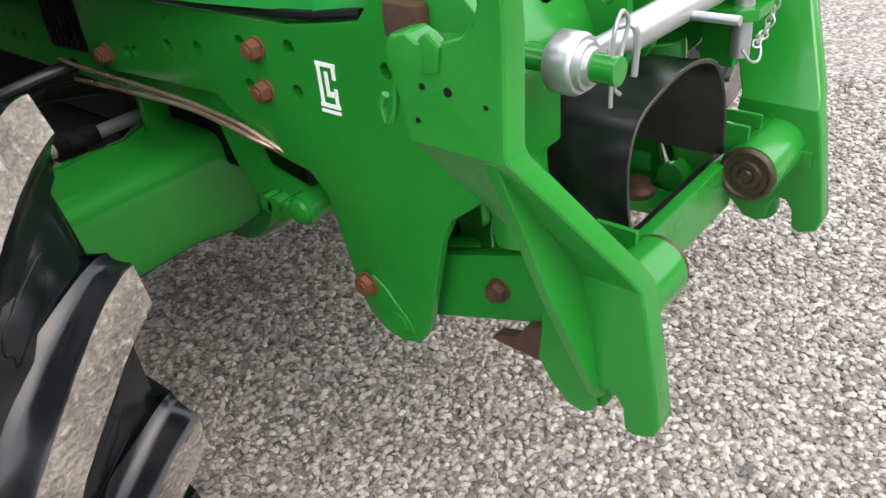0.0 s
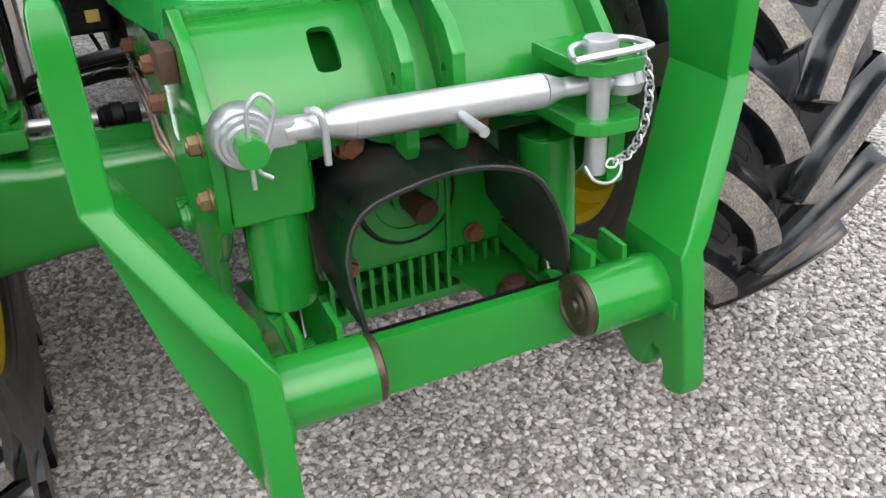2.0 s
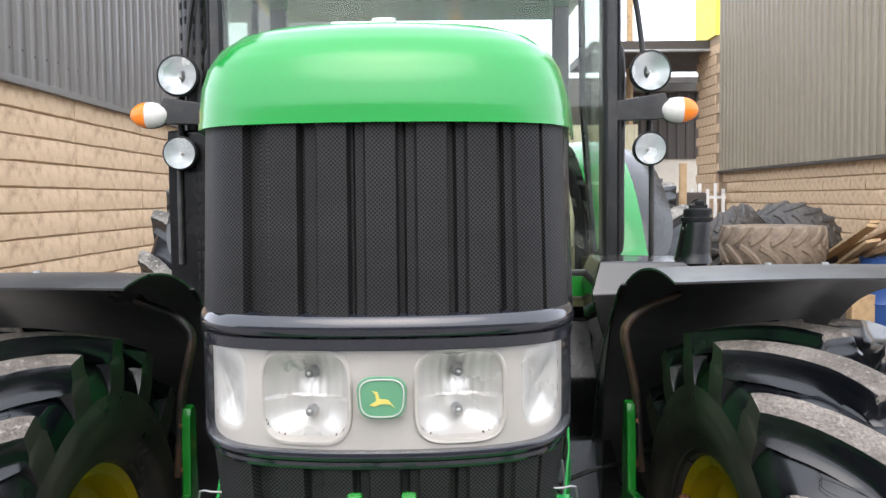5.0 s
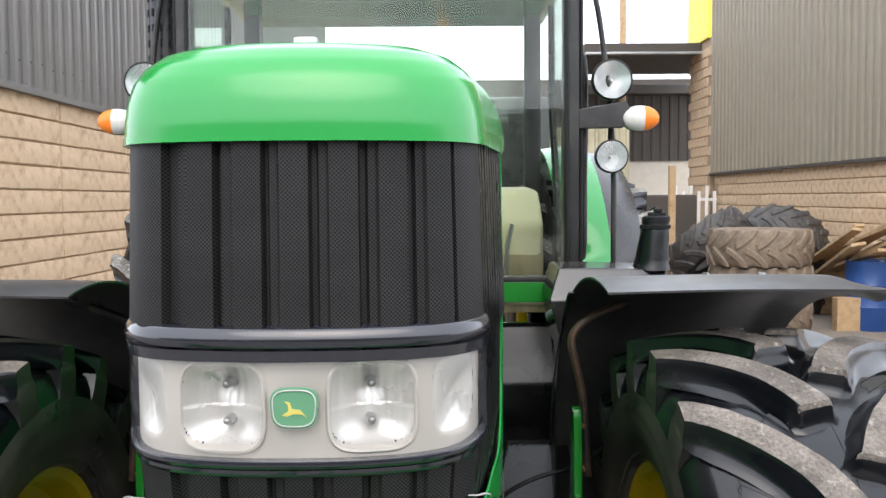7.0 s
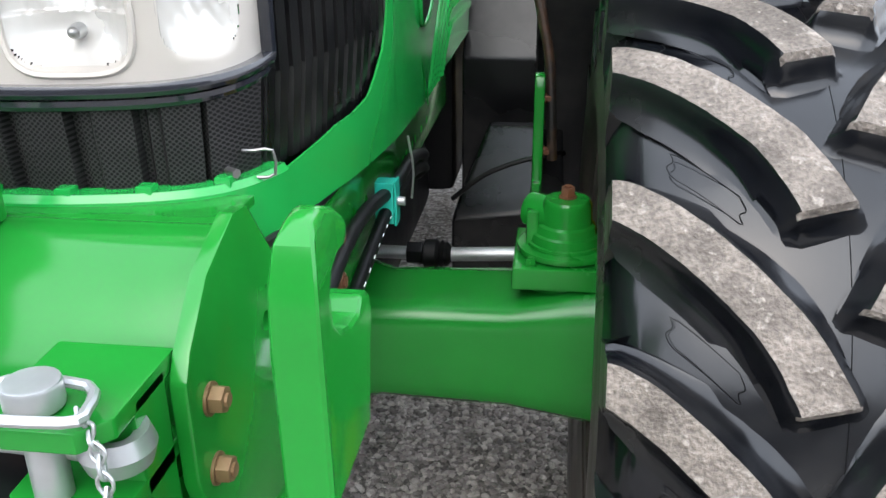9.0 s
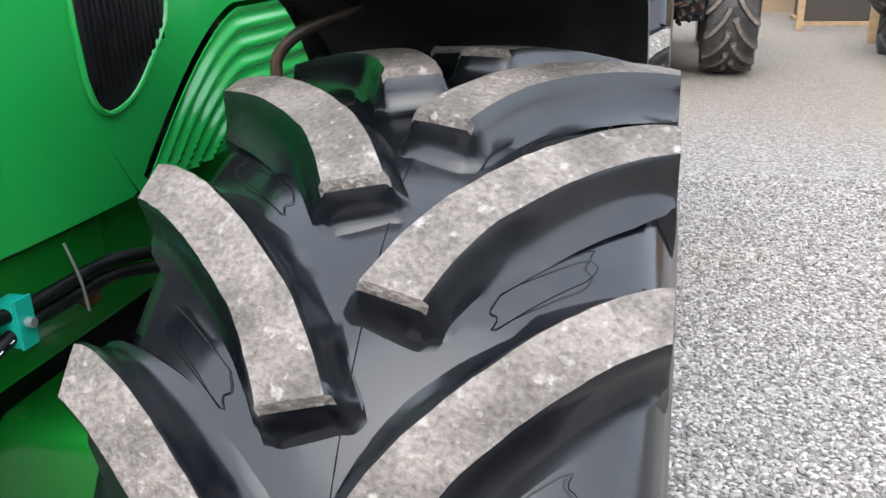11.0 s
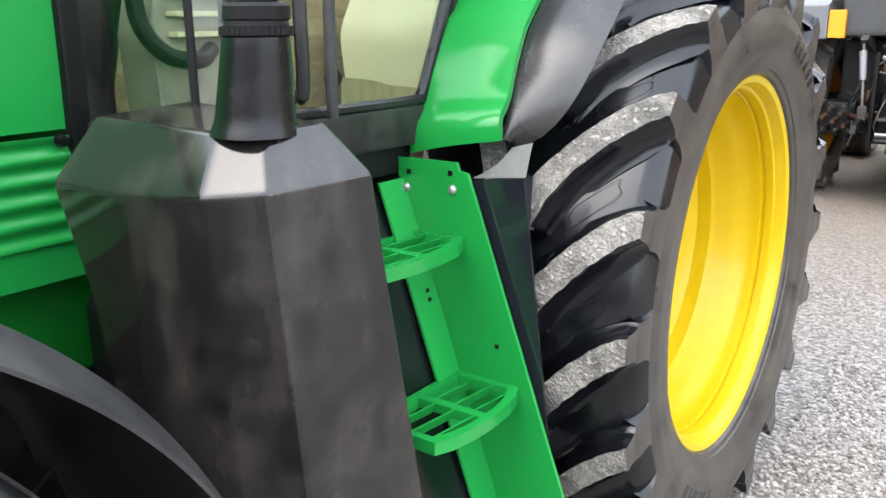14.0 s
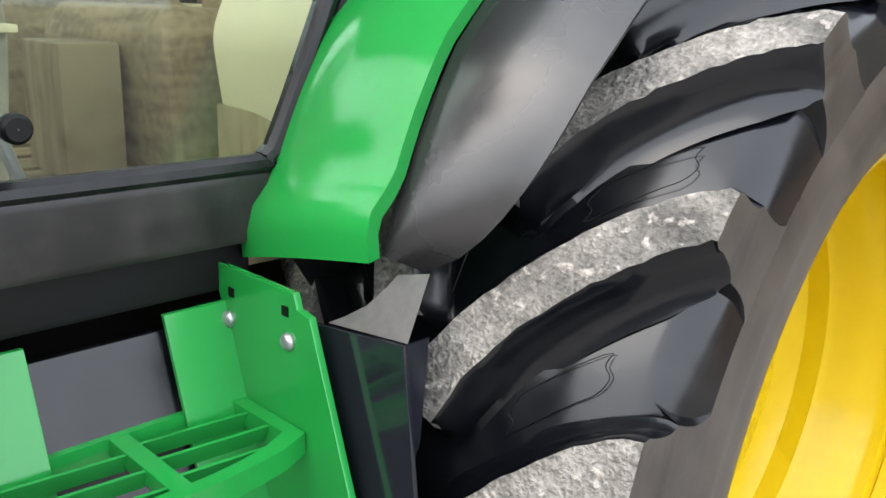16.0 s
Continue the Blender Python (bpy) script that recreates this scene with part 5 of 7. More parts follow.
cp = part("coupling", box((0.308, -0.58, 0.958), (0.342, -0.553, 0.996), 0.004), BLACK_MATT, tractor, "black hydraulic coupling")
part("coupling_body", rod((0.325, -0.575, 0.972), (0.3245, -0.59, 0.963), 0.017, n=20, bevel=0.002), ZINC, cp)
ring = lathe([(0.0, 0.012), (0.0, 0.0175), (-0.024, 0.0175), (-0.024, 0.011), (-0.010, 0.009), (-0.010, 0.001)], 24, "y")
part("coupling_ring", moved(ring, pose(0.3243, -0.59, 0.963, 28, 0, 0)), ZINC, cp)

# ---- hood, grille, headlights ----
HALF = smooth_path([(0, -0.655, 0), (0.09, -0.65, 0), (0.185, -0.630, 0), (0.245, -0.597, 0), (0.280, -0.54, 0), (0.295, -0.47, 0), (0.314, -0.37, 0), (0.335, -0.25, 0), (0.355, -0.05, 0), (0.362, 0.25, 0), (0.36, 0.7, 0), (0.352, 1.17, 0)], 10)
LEN = [0.0]
for a, b in zip(HALF, HALF[1:]):
    LEN.append(LEN[-1] + (b - a).length)
def plan(s, out=0.0):
    """The hood's outline in plan at the signed distance s from the middle of the nose: x, y, moved outwards by out."""
    d = min(abs(s), LEN[-1] - 1e-6)
    k = max(i for i in range(len(LEN) - 1) if LEN[i] <= d)
    p = HALF[k].lerp(HALF[k + 1], (d - LEN[k]) / (LEN[k + 1] - LEN[k]))
    t = (HALF[k + 1] - HALF[k]).normalized()
    x, y = p.x + t.y * out * 1.0, p.y - t.x * out
    return (x if s >= 0 else -x, y)
def along(y):
    """The distance along the outline at which it reaches y."""
    k = min(range(len(HALF)), key=lambda i: abs(HALF[i].y - y))
    return LEN[k]
def wrap(section, s0, s1, n=60, closed=True, bm=None, rise=None):
    """Sweeps a section of (outwards, z) along the outline from s0 to s1."""
    own = bmesh.new()
    rings = []
    for i in range(n + 1):
        s = s0 + (s1 - s0) * i / n
        rings.append([own.verts.new((*plan(s, d), z + (rise(s) if rise else 0))) for d, z in section])
    m = len(section)
    for r0, r1 in zip(rings, rings[1:]):
        for j in range(m if closed else m - 1):
            own.faces.new((r0[j], r0[(j + 1) % m], r1[(j + 1) % m], r1[j]))
    if closed:
        own.faces.new(rings[0])
        own.faces.new(rings[-1])
    bmesh.ops.recalc_face_normals(own, faces=own.faces)
    return join(bm, own)

S_END, S_SIDE = LEN[-1] - 0.001, along(-0.25)
CAP_C = [1.0, 1.0, 0.985, 0.955, 0.90, 0.82, 0.70, 0.52, 0.28, 0.0]
CAP_Z = [0.0, 0.022, 0.055, 0.085, 0.110, 0.130, 0.145, 0.155, 0.160, 0.162]
def cap_point(u, v):
    s = (2 * u - 1) * S_END
    x, y = plan(s, 0.006)
    k = min(int(v * (len(CAP_C) - 1)), len(CAP_C) - 2)
    f = v * (len(CAP_C) - 1) - k
    c, z = CAP_C[k] + (CAP_C[k + 1] - CAP_C[k]) * f, CAP_Z[k] + (CAP_Z[k + 1] - CAP_Z[k]) * f
    nose = min(1, max(0, (-0.25 - y) / 0.40))
    return (x * c, y + nose * 0.36 * (1 - c) ** 1.1, 1.797 + z * 1.04 + 0.03 * max(0, y + 0.3))
part("hood_top", grid_sheet(cap_point, 120, 27, 0.004), GREEN_HOOD, tractor, "glossy green domed hood top", 50)
part("hood_lip", wrap([(0.008, 1.789), (0.008, 1.800), (-0.02, 1.800), (-0.02, 1.789)], -S_SIDE, S_SIDE), GREEN_HOOD, tractor)
part("hood_badge", box((-0.02, -0.50, 1.95), (0.02, -0.47, 1.97), 0.006), ZINC, tractor)

# green side panels and chin round the grille
TOP = [(-0.70, 1.175), (-0.52, 1.175), (-0.40, 1.188), (-0.336, 1.197), (-0.282, 1.200), (-0.218, 1.210), (-0.184, 1.230), (-0.137, 1.268), (-0.108, 1.32), (-0.09, 1.40), (-0.08, 1.55), (-0.075, 1.797), (2.0, 1.797)]
def edge(y):
    for (a, za), (b, zb) in zip(TOP, TOP[1:]):
        if a <= y <= b:
            return za + (zb - za) * (y - a) / (b - a)
    return 1.797
for s in (-1, 1):
    def panel_point(u, v):
        d = (along(-0.075) + (S_END - along(-0.075)) * u) if u > 0 else along(-0.075)
        x, y = plan(d)
        low = 1.105 + 0.30 * (1 - (1 - max(0, min(1, (y - 0.22) / 0.45))) ** 1.5)
        z = low + (1.797 - low) * v
        return (s * (x + 0.003 * math.sin(math.pi * v)), y, z)
    side_panel = part("hood_side_panel", grid_sheet(panel_point, 70, 24, 0.004), GREEN_HOOD, tractor, "glossy green hood side panel", 45)
    # side air intake: dark ribbed inset with a green rim
    gr = [(0.125, 1.33), (0.14, 1.285), (0.17, 1.263), (0.21, 1.265), (0.26, 1.285), (0.31, 1.325), (0.36, 1.375), (0.385, 1.41), (0.395, 1.50), (0.36, 1.58), (0.26, 1.62), (0.16, 1.61), (0.125, 1.55), (0.118, 1.44)]
    part("side_intake", prism("x", gr, s * 0.355, s * 0.3668, 0.002), BLACK_MATT, side_panel, "black ribbed side air intake")
    for k in range(14):
        y = 0.150 + 0.0165 * k
        part("intake_rib", box((min(s * 0.364, s * 0.3695), y - 0.004, 1.30 + (0.008 * max(0, k - 5))), (max(s * 0.364, s * 0.3695), y + 0.004, 1.58), 0.001), BLACK, side_panel)
    ring = smooth_path([(s * 0.3655, y, z) for y, z in gr + gr[:1]], 4)
    part("intake_rim", pipe(ring[:-1], 0.006, 8, closed=True, curve=1), GREEN_HOOD, side_panel)
    # lower ribbed panel behind the wheel
    def lower_point(u, v):
        y = 0.235 + 0.95 * u
        top = 1.105 + 0.30 * (1 - (1 - max(0, min(1, (y - 0.24) / 0.45))) ** 1.5) - 0.012
        z = 1.10 + (top - 1.10) * v
        wave = 0.010 * (0.5 + 0.5 * math.cos(2 * math.pi * (top - z) / 0.042)) if top - z < 0.215 else 0
        return (s * (0.352 + wave), y, z)
    part("ribbed_side_panel", grid_sheet(lower_point, 60, 70, 0.003), GREEN_HOOD, tractor, "green side panel with moulded ribs", 40)
part("hood_chin", wrap([(0.012, 1.10), (0.012, 1.184), (0.006, 1.192), (-0.02, 1.192), (-0.02, 1.10)], -along(-0.505), along(-0.505), 90), GREEN_HOOD, tractor)
for s in (-1, 1):
    # the curved shoulder that carries the chin up into the side panel
    def shoulder_point(u, v):
        d = along(-0.50) + (along(-0.075) - along(-0.50)) * u
        x, y = plan(d)
        return (s * (x + 0.003 * math.sin(math.pi * v) * u), y, 1.105 + (edge(y) - 1.105) * v)
    part("hood_shoulder", grid_sheet(shoulder_point, 60, 24, 0.004), GREEN_HOOD, tractor)
for k in range(-3, 4):
    x, y = plan(k * 0.088 if k else 0.0, -0.002)
    part("chin_tab", box((x - 0.010, y - 0.008, 1.184), (x + 0.010, y + 0.012, 1.199), 0.003), GREEN_HOOD, tractor)

# grille: perforated panels between raised seams, upper and lower
MESH = bpy.data.materials.new("perforated_grille")
MESH.use_nodes = True
nt = MESH.node_tree
b = nt.nodes["Principled BSDF"]
tc = nt.nodes.new("ShaderNodeTexCoord")
vor = nt.nodes.new("ShaderNodeTexVoronoi")
vor.voronoi_dimensions = "2D"
vor.inputs["Scale"].default_value, vor.inputs["Randomness"].default_value = 225, 0.0
mp = nt.nodes.new("ShaderNodeMapping")
mp.inputs["Rotation"].default_value = (radians(-90), 0, radians(45))
nt.links.new(tc.outputs["Object"], mp.inputs["Vector"])
nt.links.new(mp.outputs[0], vor.inputs["Vector"])
rmp = nt.nodes.new("ShaderNodeMapRange")
rmp.inputs["From Min"].default_value, rmp.inputs["From Max"].default_value = 0.32, 0.44
nt.links.new(vor.outputs["Distance"], rmp.inputs["Value"])
ns = nt.nodes.new("ShaderNodeTexNoise")
ns.inputs["Scale"].default_value = 5
mx = nt.nodes.new("ShaderNodeMix")
mx.data_type = "RGBA"
mx.inputs[6].default_value, mx.inputs[7].default_value = (0.0006, 0.0006, 0.0007, 1), (0.036, 0.034, 0.034, 1)
nt.links.new(rmp.outputs[0], mx.inputs["Factor"])
mx2 = nt.nodes.new("ShaderNodeMix")
mx2.data_type, mx2.blend_type = "RGBA", "MULTIPLY"
mx2.inputs["Factor"].default_value = 0.6
nt.links.new(mx.outputs[2], mx2.inputs[6])
nt.links.new(ns.outputs["Fac"], mx2.inputs[7])
nt.links.new(mx2.outputs[2], b.inputs["Base Color"])
b.inputs["Roughness"].default_value = 0.55
b.inputs["Specular IOR Level"].default_value = 0.2
PITCH = 0.0735
def grille_depth(s):
    """How far the grille stands back at the distance s along the outline: wide panels, narrow stepped seams."""
    if abs(s) > 0.34:
        q = (abs(s) - 0.34) % 0.034
        return -0.012 if q < 0.010 else -0.004
    if not -0.192 < s < 0.252:
        return -0.020 if -0.204 < s < 0 else -0.003
    q = (s + 10 * PITCH + 0.020) % PITCH
    if q < 0.047:
        return -0.003
    return -0.021 if q < 0.057 else -0.011
def grille(z0, z1, lean, name, s0, s1):
    own = bmesh.new()
    n = 420
    cols = []
    for i in range(n + 1):
        s = s0 + (s1 - s0) * i / n
        d = grille_depth(s)
        cols.append([own.verts.new((*plan(s, d + lean * (1 - k / 3)), z0 + (z1 - z0) * k / 3)) for k in range(4)])
    for i, (a, c) in enumerate(zip(cols, cols[1:])):
        plain = abs(s0 + (s1 - s0) * i / n) > 0.335
        for k in range(3):
            own.faces.new((a[k], c[k], c[k + 1], a[k + 1])).material_index = 1 if plain else 0
    bmesh.ops.recalc_face_normals(own, faces=own.faces)
    return part(name, own, [MESH, BLACK], tractor, "black perforated grille with vertical seams", 25)
grille(1.47, 1.797, 0.010, "upper_grille", -along(-0.055), along(-0.055))
grille(1.180, 1.298, -0.012, "lower_grille", -along(-0.055), along(-0.055))
for s in (-1, 1):
    grille(1.298, 1.47, 0.0, "side_grille", s * along(-0.50) * 0.97, s * along(-0.055))

S_LENS = along(-0.515)
def lift(s):
    """How far the lower edge of the lamp panel rises towards its ends."""
    return 0.017 * min(1, abs(s) / S_LENS) ** 5
bar = part("trim_bar", wrap([(-0.01, 1.4800), (0.010, 1.4800), (0.0135, 1.4830), (0.0145, 1.4940), (0.011, 1.5060), (0.004, 1.5130), (-0.01, 1.5150)], -S_LENS - 0.004, S_LENS + 0.004, 90),
           material("gloss_black", (0.012, 0.013, 0.018), 0.12, coat=0.6, spread=0.1), tractor, "gloss black trim bar above the headlights", 60)
GLOSS = bar.data.materials[0]
part("lamp_surround", wrap([(-0.01, 1.2980), (0.006, 1.2980), (0.009, 1.3030), (0.009, 1.3100), (0.008, 1.3120), (-0.01, 1.3120)], -S_LENS - 0.003, S_LENS + 0.003, 90, rise=lift), GLOSS, tractor)
part("lamp_surround", wrap([(-0.01, 1.4610), (0.010, 1.4610), (0.012, 1.4780), (-0.01, 1.4780)], -S_LENS - 0.005, S_LENS + 0.005, 90), GLOSS, tractor)
part("lamp_chin", wrap([(-0.01, 1.2800), (-0.001, 1.2840), (0.002, 1.2890), (0.002, 1.2950), (-0.01, 1.2950)], -S_LENS, S_LENS, 90, rise=lift), GLOSS, tractor)
for s in (-1, 1):
    part("lamp_end", wrap([(-0.01, 1.3180), (0.006, 1.3180), (0.0085, 1.3240), (0.0085, 1.4760), (0.007, 1.4800), (-0.01, 1.4800)], s * (S_LENS - 0.004), s * (S_LENS + 0.006), 6), GLOSS, tractor)
SILVER = material("lamp_silver", (0.45, 0.41, 0.375), 0.38, metal=0.3, spread=0.08, grain=12)
REFLECT = material("lamp_reflector", (0.55, 0.525, 0.50), 0.28, metal=0.45, spread=0.1, grain=20, bump=0.15, bump_scale=25)
GLASS = bpy.data.materials.new("clear_glass")
GLASS.use_nodes = True
nt = GLASS.node_tree
nt.nodes.remove(nt.nodes["Principled BSDF"])
tr, gl, fr, pw, ml, ms = (nt.nodes.new("ShaderNode" + k) for k in ("BsdfTransparent", "BsdfGlossy", "LayerWeight", "Math", "Math", "MixShader"))
tr.inputs[0].default_value = (0.97, 0.98, 0.97, 1)
gl.inputs["Roughness"].default_value = 0.02
pw.operation, ml.operation = "POWER", "MULTIPLY_ADD"
pw.inputs[1].default_value, ml.inputs[1].default_value, ml.inputs[2].default_value = 5.0, 0.85, 0.03
nt.links.new(fr.outputs["Facing"], pw.inputs[0])
nt.links.new(pw.outputs[0], ml.inputs[0])
nt.links.new(ml.outputs[0], ms.inputs[0])
nt.links.new(tr.outputs[0], ms.inputs[1])
nt.links.new(gl.outputs[0], ms.inputs[2])
nt.links.new(ms.outputs[0], nt.nodes["Material Output"].inputs[0])
LAMP_Z, LAMP_S, LAMP_A = 1.390, 0.1165, 0.067
def squircle(s, z, mid, a, h):
    return (abs((s - mid) / a) ** 4 + abs((z - LAMP_Z) / h) ** 4) ** 0.25
def lamp_depth(s, z):
    """How far the panel lies behind the outline; sunk bowls for the headlights, shallow ones for the side lamps."""
    r = squircle(abs(s), z, LAMP_S, LAMP_A, 0.067)
    if r < 1:
        low = z < LAMP_Z - 0.006
        d = -0.008 - 0.036 * (1 - r ** 3) ** 0.7
        dz = z - (LAMP_Z - 0.028 if low else LAMP_Z + 0.030)
        d -= 0.012 * math.exp(-(dz ** 2 + (abs(s) - LAMP_S) ** 2) / 0.0006)
        return d + (0.006 if low else 0.0) + (0.0009 * math.cos((abs(s) - LAMP_S) * 420) if not low else 0)
    r = squircle(abs(s), z, 0.262, 0.050, 0.060)
    if r < 1:
        return -0.006 - 0.012 * (1 - r * r) ** 1.5 - 0.0010 * math.cos(z * 180 + s * 90) * math.cos(s * 240) * (1 - r)
    return -0.006
def lamp_sheet(name, s0, s1, keep, mat, label, parent, nu, nv=64):
    own = bmesh.new()
    vs = {}
    def vert(i, j):
        if (i, j) not in vs:
            s = s0 + (s1 - s0) * i / nu
            z = 1.310 + lift(s) + (0.154 - lift(s)) * j / nv
            vs[i, j] = own.verts.new((*plan(s, lamp_depth(s, z)), z))
        return vs[i, j]
    for i in range(nu):
        for j in range(nv):
            if keep(s0 + (s1 - s0) * (i + 0.5) / nu, 1.304 + 0.154 * (j + 0.5) / nv):
                own.faces.new((vert(i, j), vert(i + 1, j), vert(i + 1, j + 1), vert(i, j + 1)))
    bmesh.ops.recalc_face_normals(own, faces=own.faces)
    return part(name, own, mat, parent, label, 60)
def in_lamp(s, z):
    return squircle(abs(s), z, LAMP_S, LAMP_A, 0.067) < 1
def in_side(s, z):
    return squircle(abs(s), z, 0.262, 0.050, 0.060) < 1
lamps = lamp_sheet("headlight_panel", -S_LENS, S_LENS, lambda s, z: not in_lamp(s, z) and not in_side(s, z), SILVER, "silver headlight panel", tractor, 260)
part("panel_back", wrap([(-0.06, 1.311), (-0.06, 1.468), (-0.065, 1.468), (-0.065, 1.311)], -S_LENS, S_LENS, 60), BLACK_MATT, lamps)
lens = part("headlight_lens", grid_sheet(lambda u, v: (*plan((2 * u - 1) * S_LENS, 0.002 + 0.007 * math.sin(math.pi * v) ** 0.5), 1.310 + lift((2 * u - 1) * S_LENS) * (1 - v) + 0.154 * v), 100, 10), GLASS, lamps, "clear headlight lens", 60)
lens.visible_shadow = False
for s in (-1, 1):
    lo, hi = sorted((s * (LAMP_S - 0.07), s * (LAMP_S + 0.07)))
    lamp_sheet("reflector", lo, hi, in_lamp, REFLECT, "chrome headlight reflector", lamps, 60)
    lo, hi = sorted((s * 0.208, s * 0.316))
    lamp_sheet("side_reflector", lo, hi, in_side, REFLECT, "chrome side lamp reflector", lamps, 40)
    ring = []
    for k in range(48):
        an = 2 * math.pi * k / 48
        c, sn = math.cos(an), math.sin(an)
        q = (abs(c) ** 4 + abs(sn) ** 4) ** -0.25
        ring.append((*plan(s * LAMP_S + LAMP_A * 1.02 * q * c, -0.005), LAMP_Z + 0.0685 * q * sn))
    part("lamp_ring", pipe(ring, 0.0042, 6, closed=True, curve=1), SILVER, lamps)
    for dz in (-0.028, 0.030):
        x0, y0 = plan(s * LAMP_S, -0.058)
        x1, y1 = plan(s * LAMP_S, -0.028)
        bulb = part("bulb", rod((x0, y0, LAMP_Z + dz), (x1, y1, LAMP_Z + dz), 0.010, 0.007), ZINC, lamps)
        part("bulb_cap", ball((x1, y1, LAMP_Z + dz), 0.0065), STEEL, bulb)
BADGE_G = material("badge_green", (0.09, 0.235, 0.13), 0.3, spread=0.05)
BADGE_Y = material("badge_yellow", (0.50, 0.42, 0.10), 0.35, spread=0.05)
bx, by = plan(0, 0.011)
def oval(a, h, n=40):
    """A softly squared oval in x, z, wider above than below."""
    pts = []
    for k in range(n):
        an = 2 * math.pi * k / n
        c, sn = math.cos(an), math.sin(an)
        q = (abs(c) ** 3.4 + abs(sn) ** 3.4) ** (-1 / 3.4)
        pts.append((a * q * c * (1 + 0.06 * sn), 1.393 + h * q * sn))
    return pts
badge = part("badge", prism("y", oval(0.0355, 0.031), by - 0.002, by + 0.006, 0.0015), BADGE_G, tractor, "green and yellow maker's badge")
part("badge_rim", pipe([(x, by - 0.003, z) for x, z in oval(0.0315, 0.0272)], 0.0011, 6, closed=True, curve=1), REFLECT, badge)
part("badge_shape", prism("y", [(-0.018, 1.3830), (-0.008, 1.3890), (-0.009, 1.3980), (-0.014, 1.4040), (-0.006, 1.4020), (-0.003, 1.3920), (0.009, 1.3910), (0.019, 1.3790), (0.012, 1.3840), (0.0, 1.3850), (-0.010, 1.3810)], by - 0.0035, by - 0.002, 0), BADGE_Y, badge)
for s in (-1, 1):
    clip = part("latch_clip", pipe([(s * 0.262, -0.560, 1.221), (s * 0.278, -0.562, 1.222), (s * 0.297, -0.556, 1.221), (s * 0.298, -0.556, 1.192), (s * 0.280, -0.562, 1.189), (s * 0.262, -0.560, 1.190)], 0.002, 8, curve=2), STEEL, tractor, "bent wire hood clip")
    part("clip_screw", rod((s * 0.248, -0.575, 1.200), (s * 0.262, -0.584, 1.200), 0.006, n=6), STEEL, clip)
for s in (-1, 1):
    part("hood_pin", hexbolt((s * 0.362, 1.145, 1.385), (s, 0, 0), 0.012, 0.014), BLACK_MATT, tractor)

# ---- mudguards, tank, cab and steps ----
def arc(cy, cz, r, deg):
    """A point in y, z on an arc: 0 degrees on top, positive towards the rear."""
    return cy + r * math.sin(radians(deg)), cz + r * math.cos(radians(deg))
for s in (-1, 1):
    def guard_sheet(u, v):
        deg = -11 + 114 * u
        lip = max(0, (v - 0.86) / 0.14) ** 1.2
        rise = min(1, max(0, (deg + 11) / 9))
        drop = 0.052 * rise * rise * (3 - 2 * rise) * (1 - 0.40 * min(1, max(0, (deg + 1) / 28)))
        y, z = arc(AXF, ZF, 0.842 - drop * lip + 0.005 * math.sin(math.pi * v), deg)
        return (s * (0.585 + 0.655 * v), y, z)
    mg = part("front_mudguard", grid_sheet(guard_sheet, 90, 36, 0.005), MUDGUARD, tractor, "scuffed black plastic front mudguard", 45)
    def skirt(u, v):
        deg = 22 + 76 * u
        y, z = arc(AXF, ZF, 0.838 - 0.24 * v * min(1, max(0, (deg - 26) / 50)), deg)
        return (s * (0.588 - 0.015 * v), y, z)
    part("inner_skirt", grid_sheet(skirt, 30, 6, 0.005), BLACK, mg)
    for x in (0.859, 0.993):
        y, z = arc(AXF, ZF, 0.842, 2.5)
        bm = rod((s * x, y, z), (s * x, y, z + 0.003), 0.015, n=20)
        bm = rod((s * x, y, z + 0.003), (s * x, y, z + 0.009), 0.0105, 0.009, n=6, bm=bm)
        part("mudguard_bolt", bm, STEEL, mg, "bright bolt on the mudguard")
    part("mount_plate", box((min(s * 0.83, s * 1.02), 0.105, ZF + 0.838), (max(s * 0.83, s * 1.02), 0.125, ZF + 0.845), 0.001), BLACK, mg)

# fuel tank on the left, with chamfered top and filler neck
def loft(rings, bevel):
    own = bmesh.new()
    vs = [[own.verts.new(p) for p in ring] for ring in rings]
    n = len(vs[0])
    for a, c in zip(vs, vs[1:]):
        for k in range(n):
            own.faces.new((a[k], a[(k + 1) % n], c[(k + 1) % n], c[k]))
    own.faces.new(vs[0])
    own.faces.new(vs[-1])
    return clean(own, bevel, 3, 12)
TANK_MAT = material("tank_plastic", (0.011, 0.0098, 0.0093), 0.12, spec=0.65, spread=0.25, grain=14, dirt=(0.055, 0.049, 0.043), dirt_amount=0.10, dirt_scale=6, stretch=(1.4, 1.4, 0.3), bump=0.03, bump_scale=14)
